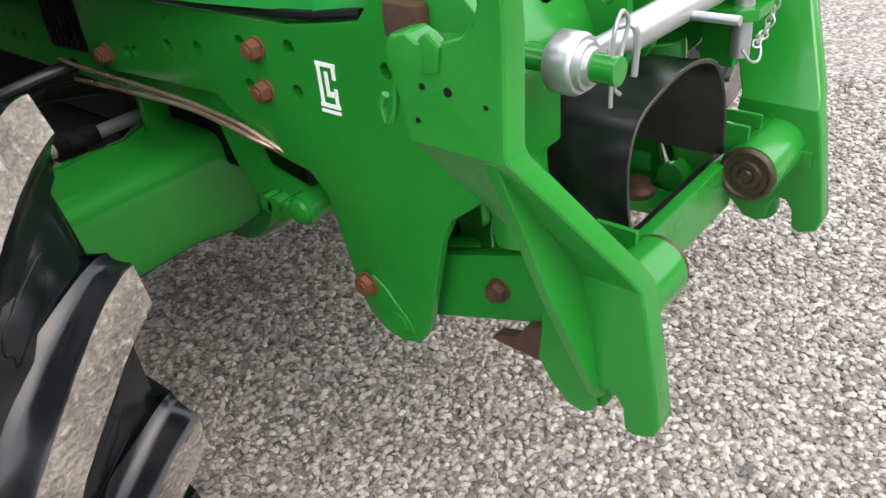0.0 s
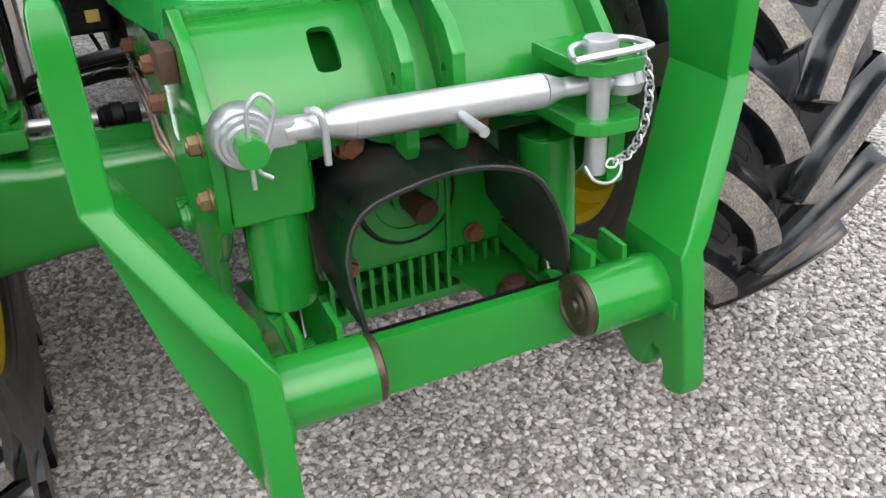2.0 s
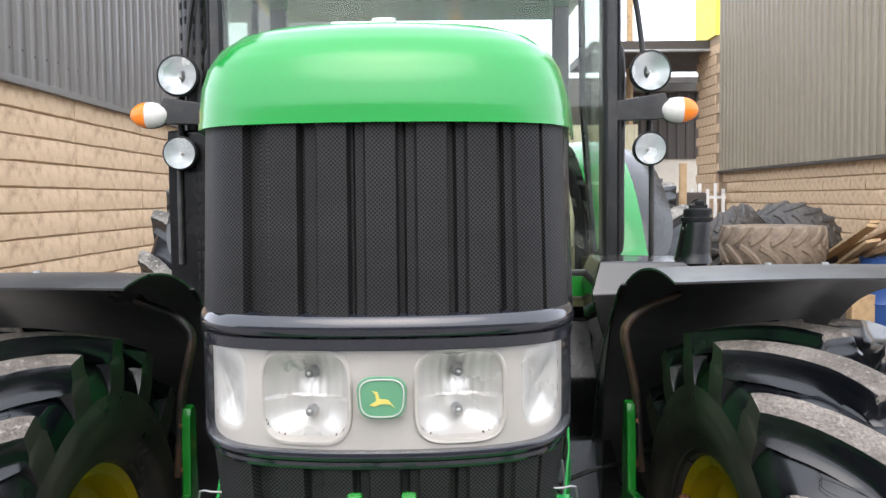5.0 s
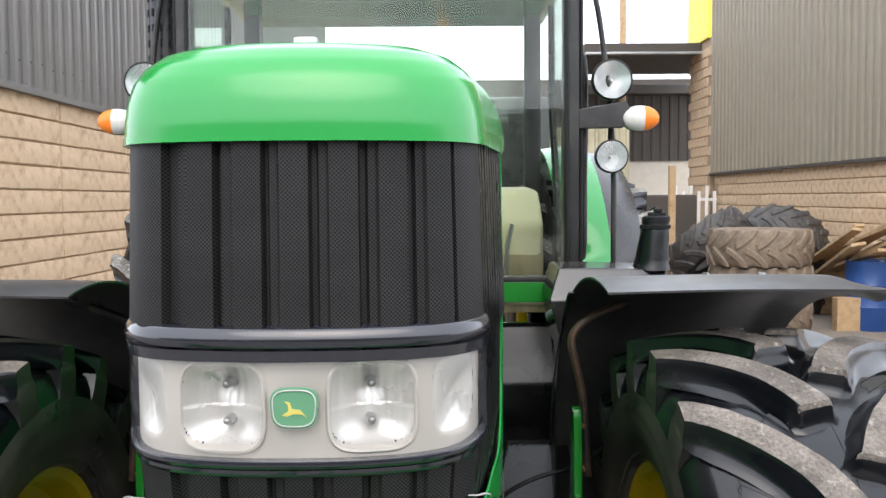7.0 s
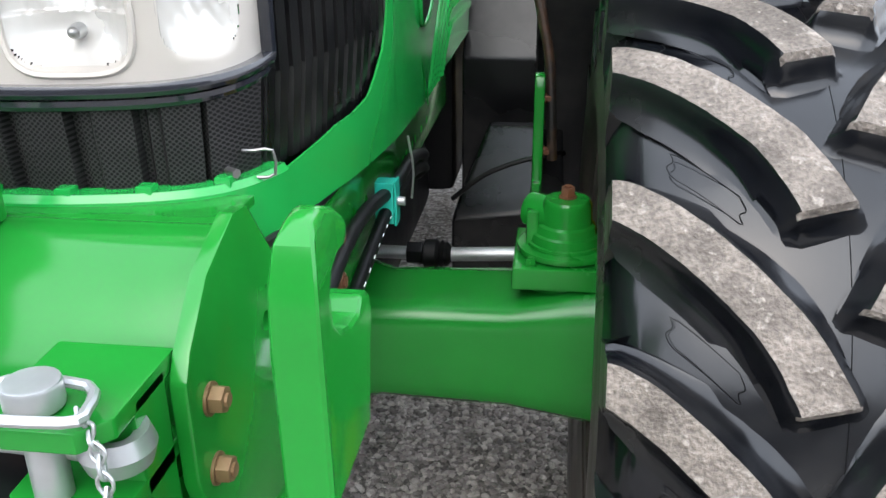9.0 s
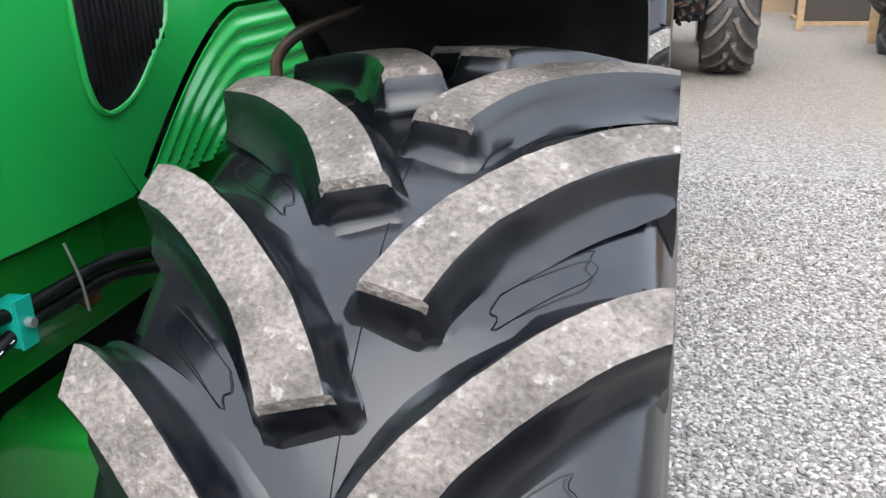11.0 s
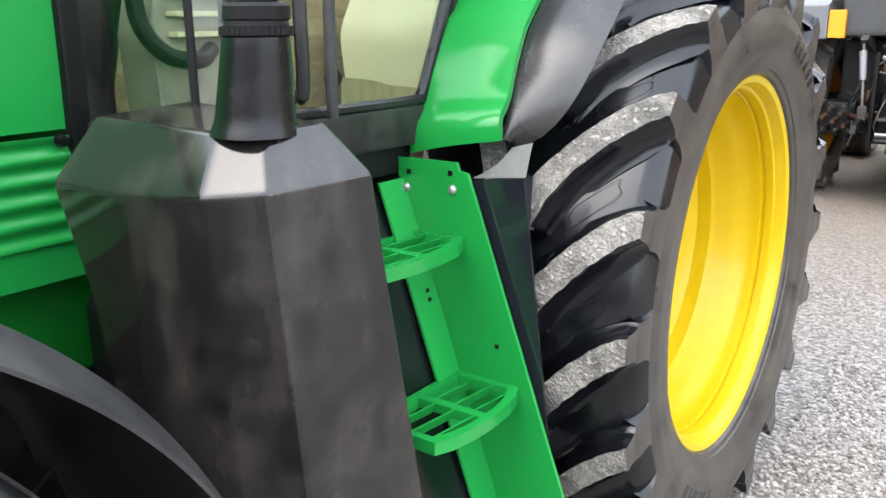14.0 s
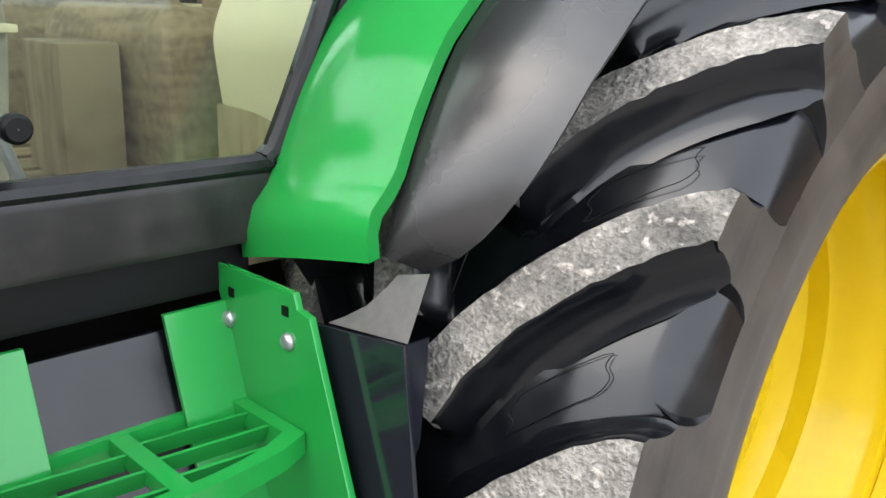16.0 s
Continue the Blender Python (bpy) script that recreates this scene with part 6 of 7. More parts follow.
bm = loft([
    [(0.66, 1.07, 0.42), (0.80, 1.07, 0.42), (0.93, 1.09, 0.42), (1.01, 1.17, 0.42), (1.06, 1.42, 0.42), (0.62, 1.42, 0.42)],
    [(0.67, 1.045, 0.60), (0.80, 1.045, 0.60), (0.945, 1.07, 0.60), (1.03, 1.15, 0.60), (1.08, 1.40, 0.60), (0.62, 1.40, 0.60)],
    [(0.675, 1.015, 0.95), (0.80, 1.01, 0.95), (0.955, 1.035, 0.95), (1.045, 1.10, 0.95), (1.09, 1.32, 0.95), (0.64, 1.34, 0.95)],
    [(0.650, 1.000, 1.17), (0.80, 0.995, 1.17), (0.960, 1.015, 1.17), (1.048, 1.075, 1.17), (1.095, 1.27, 1.17), (0.64, 1.31, 1.17)],
    [(0.598, 0.985, 1.350), (0.80, 0.978, 1.356), (0.968, 1.000, 1.364), (1.054, 1.050, 1.372), (1.100, 1.228, 1.381), (0.60, 1.28, 1.381)],
    [(0.640, 1.052, 1.458), (0.81, 1.047, 1.456), (0.950, 1.053, 1.452), (1.014, 1.084, 1.453), (1.054, 1.172, 1.463), (0.64, 1.255, 1.468)],
], 0.008)
tank = part("fuel_tank", bm, TANK_MAT, tractor, "scuffed black plastic fuel tank", 25)
def leaning(bm):
    """Tilts the filler outwards from its root on the tank's top."""
    return moved(bm, Matrix.Translation((0.976, 1.104, 1.454)) @ Matrix(((1, 0, 0.10, 0), (0, 1, 0.0, 0), (0, 0, 1, 0), (0, 0, 0, 1))))
part("filler_neck", leaning(lathe([(-0.008, 0.068), (0.004, 0.065), (0.014, 0.061), (0.03, 0.059), (0.12, 0.051), (0.135, 0.049), (0.135, 0.001)], 40, "z")), BLACK, tank)
own = bmesh.new()
n, prof = 72, [(0.135, 0.047), (0.138, 0.052), (0.150, 0.052), (0.151, 0.047), (0.158, 0.046), (0.160, 0.049), (0.178, 0.049), (0.183, 0.043), (0.183, 0.002)]
rings = [[own.verts.new(((r + (0.002 if (j % 2 and i in (1, 2)) else 0)) * math.cos(2 * math.pi * j / n), (r + (0.002 if (j % 2 and i in (1, 2)) else 0)) * math.sin(2 * math.pi * j / n), u)) for j in range(n)] for i, (u, r) in enumerate(prof)]
for r0, r1 in zip(rings, rings[1:]):
    for j in range(n):
        own.faces.new((r0[j], r0[(j + 1) % n], r1[(j + 1) % n], r1[j]))
join(own, box((-0.030, -0.013, 0.178), (0.030, 0.013, 0.196), 0.004))
join(own, box((-0.013, -0.017, 0.193), (0.015, 0.005, 0.210), 0.003))
join(own, rod((-0.025, 0.003, 0.203), (-0.007, -0.005, 0.216), 0.003, n=8))
bmesh.ops.recalc_face_normals(own, faces=own.faces)
part("filler_cap", leaning(own), BLACK_MATT, tank, "black ribbed filler cap", 30)
part("tank_right", box((-1.0, 0.95, 0.45), (-0.58, 1.5, 1.30), 0.04), TANK_MAT, tractor, "black plastic battery and tool box")

bm = loft([[(0.333, 1.17, 0.46), (0.656, 1.17, 0.46), (0.656, 1.34, 0.46), (0.333, 1.34, 0.46)], [(0.333, 1.17, 1.020), (0.656, 1.17, 1.020), (0.656, 1.34, 1.020), (0.333, 1.34, 1.020)], [(0.343, 1.25, 1.2245), (0.641, 1.25, 1.2245), (0.641, 1.34, 1.2245), (0.343, 1.34, 1.2245)]], 0.01)
part("battery_box", bm, BLACK, tractor, "black plastic battery box")
bm = loft([[(0.36, 0.66, 0.50), (0.66, 0.66, 0.50), (0.66, 0.95, 0.50), (0.36, 0.95, 0.50)], [(0.36, 0.66, 0.68), (0.66, 0.66, 0.72), (0.66, 0.95, 0.72), (0.36, 0.95, 0.68)], [(0.44, 0.90, 0.88), (0.65, 0.90, 0.88), (0.65, 0.95, 0.88), (0.44, 0.95, 0.88)]], 0.012)
part("box_cover", bm, BLACK, tractor, "black plastic cover beside the frame")
part("cover_lip", pipe([(0.36, 0.678, 0.731), (0.438, 0.678, 0.796), (0.518, 0.678, 0.835), (0.598, 0.680, 0.858), (0.655, 0.70, 0.862)], 0.007, 8), BLACK, tractor, "curved black lip of the cover")
tool = part("tool_box", box((-0.50, 1.20, 0.72), (-0.265, 1.42, 1.0), 0.03), BLACK, tractor, "black plastic box under the cab")
part("box_emblem", box((-0.362, 1.197, 0.765), (-0.318, 1.201, 0.805), 0.001), BADGE_Y, tool, "small yellow emblem")
part("box_bracket", pipe([(-0.29, 1.25, 0.74), (-0.27, 1.22, 0.66), (-0.31, 1.22, 0.60), (-0.36, 1.25, 0.72)], 0.008), BLACK_MATT, tool)
# cab: floor, sill, pillars, glass, roof, seat
CAB = material("cab_black", (0.008, 0.0078, 0.0078), 0.40, spread=0.2, grain=25, dirt=(0.045, 0.04, 0.036), dirt_amount=0.12, dirt_scale=5)
DGLASS = GLASS.copy()
DGLASS.name = "cab_glass"
DGLASS.node_tree.nodes["Transparent BSDF"].inputs[0].default_value = (0.93, 0.97, 0.93, 1)
CREAM = material("cream_trim", (0.52, 0.47, 0.31), 0.55, spread=0.08, dirt=(0.55, 0.48, 0.30), dirt_amount=0.15, dirt_scale=4)
MAT = material("tan_floor_mat", (0.31, 0.25, 0.145), 0.85, spread=0.25, grain=25, dirt=(0.16, 0.12, 0.07), dirt_amount=0.4, dirt_scale=7, stretch=(5.0, 0.5, 1.0), bump=0.4, bump_scale=60)
SEAT = material("seat_cloth", (0.17, 0.13, 0.075), 0.9, spread=0.35, grain=60, dirt=(0.28, 0.22, 0.13), dirt_amount=0.3, dirt_scale=7, stretch=(0.6, 0.6, 5.0), bump=0.4, bump_scale=90)
part("cab_floor", box((-0.69, 1.24, 1.275), (0.69, 2.40, 1.305), 0.01), MAT, tractor, "dusty tan rubber cab floor mat")
for s in (-1, 1):
    part("cab_sill", box((min(s * 0.70, s * 0.775), 1.335, 1.335), (max(s * 0.70, s * 0.775), 1.80, 1.425), 0.012), CAB, tractor, "dark cab sill")
part("cab_front_panel", box((-0.70, 1.205, 1.318), (0.70, 1.235, 1.395), 0.006), GREEN, tractor, "green lower cab panel")
part("cab_front_seal", box((-0.70, 1.20, 1.395), (0.70, 1.24, 1.415), 0.005), CAB, tractor)
part("cab_roof", box((-0.80, 1.10, 2.62), (0.80, 2.75, 2.82), 0.06), GREEN_HOOD, tractor, "green cab roof")
part("windscreen", box((-0.69, 1.218, 1.41), (0.69, 1.224, 2.62), 0), DGLASS, tractor, "curved cab windscreen").visible_shadow = False
part("rear_window", box((-0.66, 2.44, 1.55), (0.66, 2.446, 2.62), 0), DGLASS, tractor, "cab rear window").visible_shadow = False
for s in (-1, 1):
    part("a_pillar", prism("x", [(1.285, 1.33), (1.345, 1.33), (1.350, 1.6), (1.340, 2.62), (1.285, 2.62), (1.278, 1.9)], s * 0.69, s * 0.75, 0.012), CAB, tractor, "black cab front pillar")
    part("pillar_foot", box((min(s * 0.69, s * 0.75), 1.205, 1.32), (max(s * 0.69, s * 0.75), 1.30, 1.412), 0.010), CAB, tractor)
    quarter = part("quarter_glass", grid_sheet(lambda u, v: (s * (0.692 + 0.030 * u), 1.224 + 0.066 * u, 1.41 + 1.21 * v), 2, 2, 0.004), DGLASS, tractor, "narrow curved glass beside the pillar")
    quarter.visible_shadow = False
    part("glass_seal", pipe([(s * 0.692, 1.220, 1.40), (s * 0.692, 1.218, 2.0), (s * 0.690, 1.220, 2.63)], 0.008, 8), BLACK_MATT, quarter)
    part("hood_seal", box((min(s * 0.345, s * 0.375), 1.165, 1.30), (max(s * 0.345, s * 0.375), 1.21, 1.95), 0.008), BLACK_MATT, tractor)
    part("c_pillar", box((min(s * 0.66, s * 0.74), 2.38, 1.30), (max(s * 0.66, s * 0.74), 2.46, 2.62), 0.012), CAB, tractor)
    door = part("cab_door", prism("x", [(1.345, 1.428), (1.79, 1.428), (1.815, 1.45), (1.90, 1.64), (2.10, 2.10), (2.14, 2.60), (1.345, 2.60)], s * 0.755, s * 0.759, 0), DGLASS, tractor, "glass cab door in a black frame")
    door.visible_shadow = False
    fr = smooth_path([(s * 0.757, y, z) for y, z in ((1.35, 2.60), (1.35, 1.46), (1.365, 1.436), (1.40, 1.430), (1.77, 1.430), (1.80, 1.44), (1.822, 1.47), (1.90, 1.645), (2.03, 1.95), (2.10, 2.15), (2.13, 2.60))], 4)
    part("door_frame", pipe(fr, 0.016, 10, curve=1), BLACK, door)
    part("door_seal", pipe([p + Vector((s * 0.004, 0.024 if p.y > 1.6 else -0.02, -0.012 if p.z < 1.46 else 0)) for p in fr], 0.010, 8, curve=1), BLACK_MATT, door)
    part("door_knob", lathe([(s * 0.76, 0.012), (s * 0.772, 0.0155), (s * 0.783, 0.0155), (s * 0.787, 0.012), (s * 0.787, 0.001)], 28), BLACK_MATT, door).location = (0, 1.495, 1.50)
    part("grab_rail", pipe([(s * 0.70, 1.41, 1.48), (s * 0.765, 1.40, 1.47), (s * 0.785, 1.40, 1.50), (s * 0.785, 1.395, 1.75), (s * 0.785, 1.385, 2.2), (s * 0.75, 1.38, 2.25)], 0.014, 12), CAB, tractor, "black grab rail")
part("quarter_frame", box((0.70, 1.345, 1.43), (0.75, 1.36, 2.6), 0.004), CAB, tractor)
# seat, console and trim seen through the glass
seat = part("driver_seat", loft([[(-0.26, 1.95, 1.30), (0.26, 1.95, 1.30), (0.26, 2.38, 1.30), (-0.26, 2.38, 1.30)], [(-0.27, 1.92, 1.56), (0.27, 1.92, 1.56), (0.27, 2.40, 1.56), (-0.27, 2.40, 1.56)], [(-0.24, 1.95, 1.62), (0.24, 1.95, 1.62), (0.24, 2.38, 1.60), (-0.24, 2.38, 1.60)]], 0.04), SEAT, tractor, "brown upholstered driver's seat")
part("seat_back", loft([[(-0.25, 2.28, 1.58), (0.25, 2.28, 1.58), (0.25, 2.38, 1.58), (-0.25, 2.38, 1.58)], [(-0.24, 2.33, 2.15), (0.24, 2.33, 2.15), (0.24, 2.42, 2.15), (-0.24, 2.42, 2.15)]], 0.04), SEAT, seat)
console = part("side_console", loft([[(0.36, 1.99, 1.30), (0.70, 1.99, 1.30), (0.70, 2.36, 1.30), (0.36, 2.36, 1.30)], [(0.36, 1.95, 1.58), (0.70, 1.94, 1.58), (0.70, 2.36, 1.58), (0.36, 2.36, 1.58)], [(0.40, 2.00, 1.74), (0.68, 2.00, 1.74), (0.68, 2.36, 1.76), (0.40, 2.36, 1.76)]], 0.03), CREAM, tractor, "cream plastic side console")
part("console_lower", box((0.36, 1.965, 1.305), (0.70, 1.98, 1.46), 0.004), MAT, console)
part("far_console", loft([[(-0.72, 1.45, 1.30), (-0.40, 1.45, 1.30), (-0.40, 2.40, 1.30), (-0.72, 2.40, 1.30)], [(-0.72, 1.50, 1.52), (-0.46, 1.50, 1.50), (-0.46, 2.40, 1.55), (-0.72, 2.40, 1.58)], [(-0.72, 1.70, 1.62), (-0.56, 1.70, 1.60), (-0.56, 2.40, 1.66), (-0.72, 2.40, 1.68)]], 0.02), SEAT, tractor, "brown trimmed console with controls")
part("seat_box", box((-0.06, 1.80, 1.305), (0.12, 1.915, 1.55), 0.01), MAT, tractor, "tan box in front of the seat")
part("kick_panel", box((-0.66, 1.25, 1.30), (0.20, 1.28, 1.47), 0.006), CREAM, tractor, "cream panel under the windscreen")
for k in range(4):
    part("kick_mark", box((0.02 + 0.03 * k, 1.279, 1.41), (0.035 + 0.03 * k, 1.284, 1.45), 0.001), MAT, tractor)
part("rear_cab_trim", box((-0.62, 2.41, 1.30), (0.62, 2.435, 1.62), 0.006), CREAM, tractor)
for k in range(4):
    part("arm_rest", box((-0.62, 1.62 + 0.10 * k, 1.70 + 0.03 * k), (-0.46, 1.69 + 0.10 * k, 1.72 + 0.03 * k), 0.006), CREAM, tractor)
col = part("steering_column", rod((0, 1.42, 1.30), (0, 1.55, 1.78), 0.05, 0.035), BLACK_MATT, tractor)
wheel_pts = [(0.19 * math.cos(a), 1.57 + 0.19 * math.sin(a) * 0.85, 1.80 - 0.19 * math.sin(a) * 0.5) for a in (2 * math.pi * k / 20 for k in range(20))]
part("steering_wheel", pipe(wheel_pts, 0.014, 8, closed=True, curve=1), BLACK_MATT, col, "black steering wheel")
part("dash", box((-0.16, 1.29, 1.30), (0.16, 1.42, 1.68), 0.03), CAB, tractor)
CAB_GREY = material("grey_cab_plastic", (0.33, 0.305, 0.235), 0.5, spread=0.15, grain=20, dirt=(0.12, 0.11, 0.09), dirt_amount=0.25, dirt_scale=6)
pedestal = part("pedestal", loft([[(0.17, 1.44, 1.305), (0.30, 1.44, 1.305), (0.30, 1.64, 1.305), (0.17, 1.64, 1.305)], [(0.17, 1.42, 1.58), (0.31, 1.42, 1.58), (0.31, 1.66, 1.58), (0.17, 1.66, 1.58)], [(0.19, 1.46, 1.78), (0.29, 1.46, 1.78), (0.29, 1.64, 1.78), (0.19, 1.64, 1.78)]], 0.012), CAB_GREY, tractor, "grey moulded control pedestal")
for k in range(4):
    part("vent_slat", box((0.295, 1.46, 1.575 + 0.045 * k), (0.345, 1.66, 1.587 + 0.045 * k), 0.003), CREAM, pedestal)
part("cable_loom", pipe([(0.34, 1.36, 1.80), (0.33, 1.37, 1.62), (0.35, 1.42, 1.54), (0.36, 1.50, 1.525), (0.33, 1.56, 1.545)], 0.020, 12), BLACK_MATT, pedestal)
for k in range(7):
    part("mat_rib", box((-0.32 + 0.14 * k, 1.30, 1.303), (-0.30 + 0.14 * k, 2.38, 1.312), 0.003), MAT, tractor)
part("gear_lever", pipe([(0.50, 1.62, 1.30), (0.50, 1.56, 1.48), (0.52, 1.53, 1.60)], 0.009), ZINC, tractor)

# rear mudguards: a green band and a black rubber extension
for s in (-1, 1):
    def band(u, v):
        deg = -66 + 129 * u
        toe = max(0, (-deg - 49) / 16)
        y, z = arc(AXR, ZR, 1.062 - 0.050 * min(1, toe) + 0.012 * math.sin(math.pi * v) + (0.022 * math.sin(math.pi * min(1, (-deg - 60.0) / 6.6)) if deg < -60.0 else 0), deg)
        return (s * (0.757 + 0.222 * v + 0.012 * toe * v), y + 0.01 * toe * v, z + 0.042 * v * toe)
    rg = part("rear_mudguard", grid_sheet(band, 74, 10, 0.02), GREEN_HOOD, tractor, "green rear mudguard", 40)
    def ext(u, v):
        deg = -63 + 127 * u
        tip = max(0.0, (-deg - 44) / 19)
        w = 0.165 * math.sqrt(max(0.02, 1 - tip ** 2.2))
        y, z = arc(AXR, ZR, 1.050 - 0.045 * min(1, max(0, (-deg - 49) / 16)) - 0.05 * v * v, deg)
        return (s * (0.978 + w * v), y + 0.012, z)
    part("mudguard_extension", grid_sheet(ext, 80, 10, 0.010), EXTENSION, rg, "black rubber mudguard extension", 40)
    part("inner_fender", prism("x", [(1.84, 1.30), (2.0, 1.05), (3.3, 1.05), (3.5, 1.5), (3.2, 1.85), (2.7, 1.90), (2.3, 1.80), (2.0, 1.62)], s * 0.745, s * 0.755, 0.004), BLACK_MATT, rg)
    part("rear_axle", rod((s * 0.2, AXR, ZR), (s * 0.90, AXR, ZR), 0.13, n=28), GREEN, tractor)
part("transmission", box((-0.3, 1.25, 0.55), (0.3, 3.0, 1.25), 0.04), BLACK_MATT, tractor)

# steps on the left
X_OF = lambda z: 0.745 + (1.285 - z) * 0.36
ladder = part("ladder_rear_plate", prism("y", [(0.73, 1.31), (0.905, 1.31), (0.912, 1.292), (0.935, 1.288), (1.235, 0.47), (1.225, 0.44), (1.03, 0.44)], 1.732, 1.742, 0.002), GREEN_HOOD, tractor, "green ladder side plate")
own = bmesh.new()
for y0, y1 in ((1.648, 1.738),):
    q = [(X_OF(1.262) - 0.003, 1.262), (X_OF(0.44) - 0.003, 0.44), (X_OF(0.44) + 0.005, 0.44), (X_OF(1.262) + 0.005, 1.262)]
    join(own, prism("y", q, y0, y1, 0.001))
part("ladder_flange", own, GREEN_HOOD, ladder)
for x, z in ((0.896, 1.249), (0.768, 1.241)):
    bm = ball((x, 1.730, z), 0.011, squash=(1, 0.7, 1))
    part("coach_bolt", bm, ZINC, ladder, "zinc coach bolt")
for x, z, r in ((0.775, 1.278, 0.006), (0.89, 1.285, 0.006), (1.016, 0.907, 0.005)):
    part("bolt_hole", box((x - r, 1.7305, z - r), (x + r, 1.7315, z + r), 0), BLACK_MATT, ladder)
for z in (1.015, 0.995, 0.70, 0.68):
    part("bolt_hole", rod((X_OF(z) + 0.0045, 1.70, z), (X_OF(z) + 0.0065, 1.70, z), 0.006, n=12), BLACK_MATT, ladder)
front = part("ladder_front_plate", prism("y", [(0.715, 1.27), (0.755, 1.27), (1.050, 0.44), (1.01, 0.44)], 1.405, 1.415, 0.002), GREEN_HOOD, tractor, "green ladder side plate")
q = [(X_OF(1.262) - 0.003, 1.262), (X_OF(0.44) - 0.003, 0.44), (X_OF(0.44) + 0.005, 0.44), (X_OF(1.262) + 0.005, 1.262)]
part("ladder_flange", prism("y", q, 1.409, 1.487, 0.001), GREEN_HOOD, front)
for z in (1.015, 0.99, 0.70, 0.68):
    part("bolt_hole", rod((X_OF(z) + 0.0045, 1.455, z), (X_OF(z) + 0.0065, 1.455, z), 0.006, n=12), BLACK_MATT, front)
q = [(X_OF(1.24) - 0.02, 1.24), (X_OF(0.50) - 0.02, 0.50), (X_OF(0.50) - 0.012, 0.50), (X_OF(1.24) - 0.012, 1.24)]
part("ladder_back_board", prism("y", q, 1.417, 1.73, 0.001), RUBBER, tractor, "dark board behind the ladder")
def tread(z, x0, x1, y0, y1):
    """A cast step: a rim with a bowed outer edge, a middle bar and slanting slots."""
    own = bmesh.new()
    def outline(inset):
        pts = [(x0 + inset, y0 + inset), (x0 + inset, y1 - inset)]
        for k in range(9):
            f = k / 8
            y = y1 - inset - (y1 - y0 - 2 * inset) * f
            pts.append((x1 - inset - 0.03 + 0.03 * math.sin(math.pi * f) ** 0.6, y))
        return pts
    a, b2 = outline(0.0), outline(0.019)
    for zz0, zz1 in ((z - 0.028, z),):
        va = [own.verts.new((x, y, zz1)) for x, y in a]
        vb = [own.verts.new((x, y, zz1)) for x, y in b2]
        la = [own.verts.new((x, y, zz0)) for x, y in a]
        lb = [own.verts.new((x, y, zz0)) for x, y in b2]
        n = len(a)
        for k in range(n):
            j = (k + 1) % n
            own.faces.new((va[k], va[j], vb[j], vb[k]))
            own.faces.new((la[k], lb[k], lb[j], la[j]))
            own.faces.new((va[k], la[k], la[j], va[j]))
            own.faces.new((vb[k], vb[j], lb[j], lb[k]))
    bmesh.ops.recalc_face_normals(own, faces=own.faces)
    t = part("step_tread", own, GREEN_HOOD, tractor, "cast green step with slanting slots", 35)
    ym = (y0 + y1) / 2
    part("tread_bar", box((x0 + 0.01, ym - 0.012, z - 0.024), (x1 - 0.012, ym + 0.012, z - 0.001), 0.003), GREEN_HOOD, t)
    for k in range(1, 4):
        for ya, yb in ((y0 + 0.012, ym - 0.01), (ym + 0.01, y1 - 0.012)):
            x = x0 + (x1 - x0) * k / 4 - 0.012
            # each slat leans, its upper edge towards the outside
            bm = prism("z", [(x - 0.003, ya), (x + 0.003, ya), (x + 0.017, yb), (x + 0.011, yb)], z - 0.028, z - 0.003, 0.001)
            for v in bm.verts:
                v.co.x += 0.45 * (v.co.z - z + 0.028)
            part("tread_slat", bm, GREEN_HOOD, t)
    return t
tread(1.145, 0.775, 0.958, 1.405, 1.730)
tread(0.825, 0.905, 1.105, 1.417, 1.730)
tread(0.535, 1.010, 1.225, 1.417, 1.730)
pan = part("mudguard_panel", prism("y", [(0.87, 1.262), (1.058, 1.285), (1.070, 1.20), (1.165, 0.46), (1.05, 0.46)], 1.762, 1.768, 0.001), GLOSS, tractor, "glossy black sheet metal panel")
own = bmesh.new()
fl = [own.verts.new(p) for p in ((0.925, 1.767, 1.272), (1.060, 1.767, 1.287), (1.057, 1.800, 1.357), (1.006, 1.800, 1.343), (0.994, 1.794, 1.326), (0.975, 1.782, 1.303), (0.952, 1.772, 1.287))]
own.faces.new(fl)
bmesh.ops.solidify(own, geom=own.faces[:], thickness=0.003)
bmesh.ops.recalc_face_normals(own, faces=own.faces)
# Pale grey puts the sky's sheen on this flange into its colour.
part("panel_top", own, material("dusty_metal", (0.40, 0.385, 0.37), 0.35, metal=0.5, spread=0.2), pan)
part("panel_return", prism("x", [(1.766, 1.285), (1.766, 1.12), (1.79, 1.16), (1.80, 1.285)], 1.056, 1.059, 0), GLOSS, pan)
part("under_sill", box((0.45, 1.345, 1.27), (0.745, 1.78, 1.335), 0.01), BLACK_MATT, tractor)

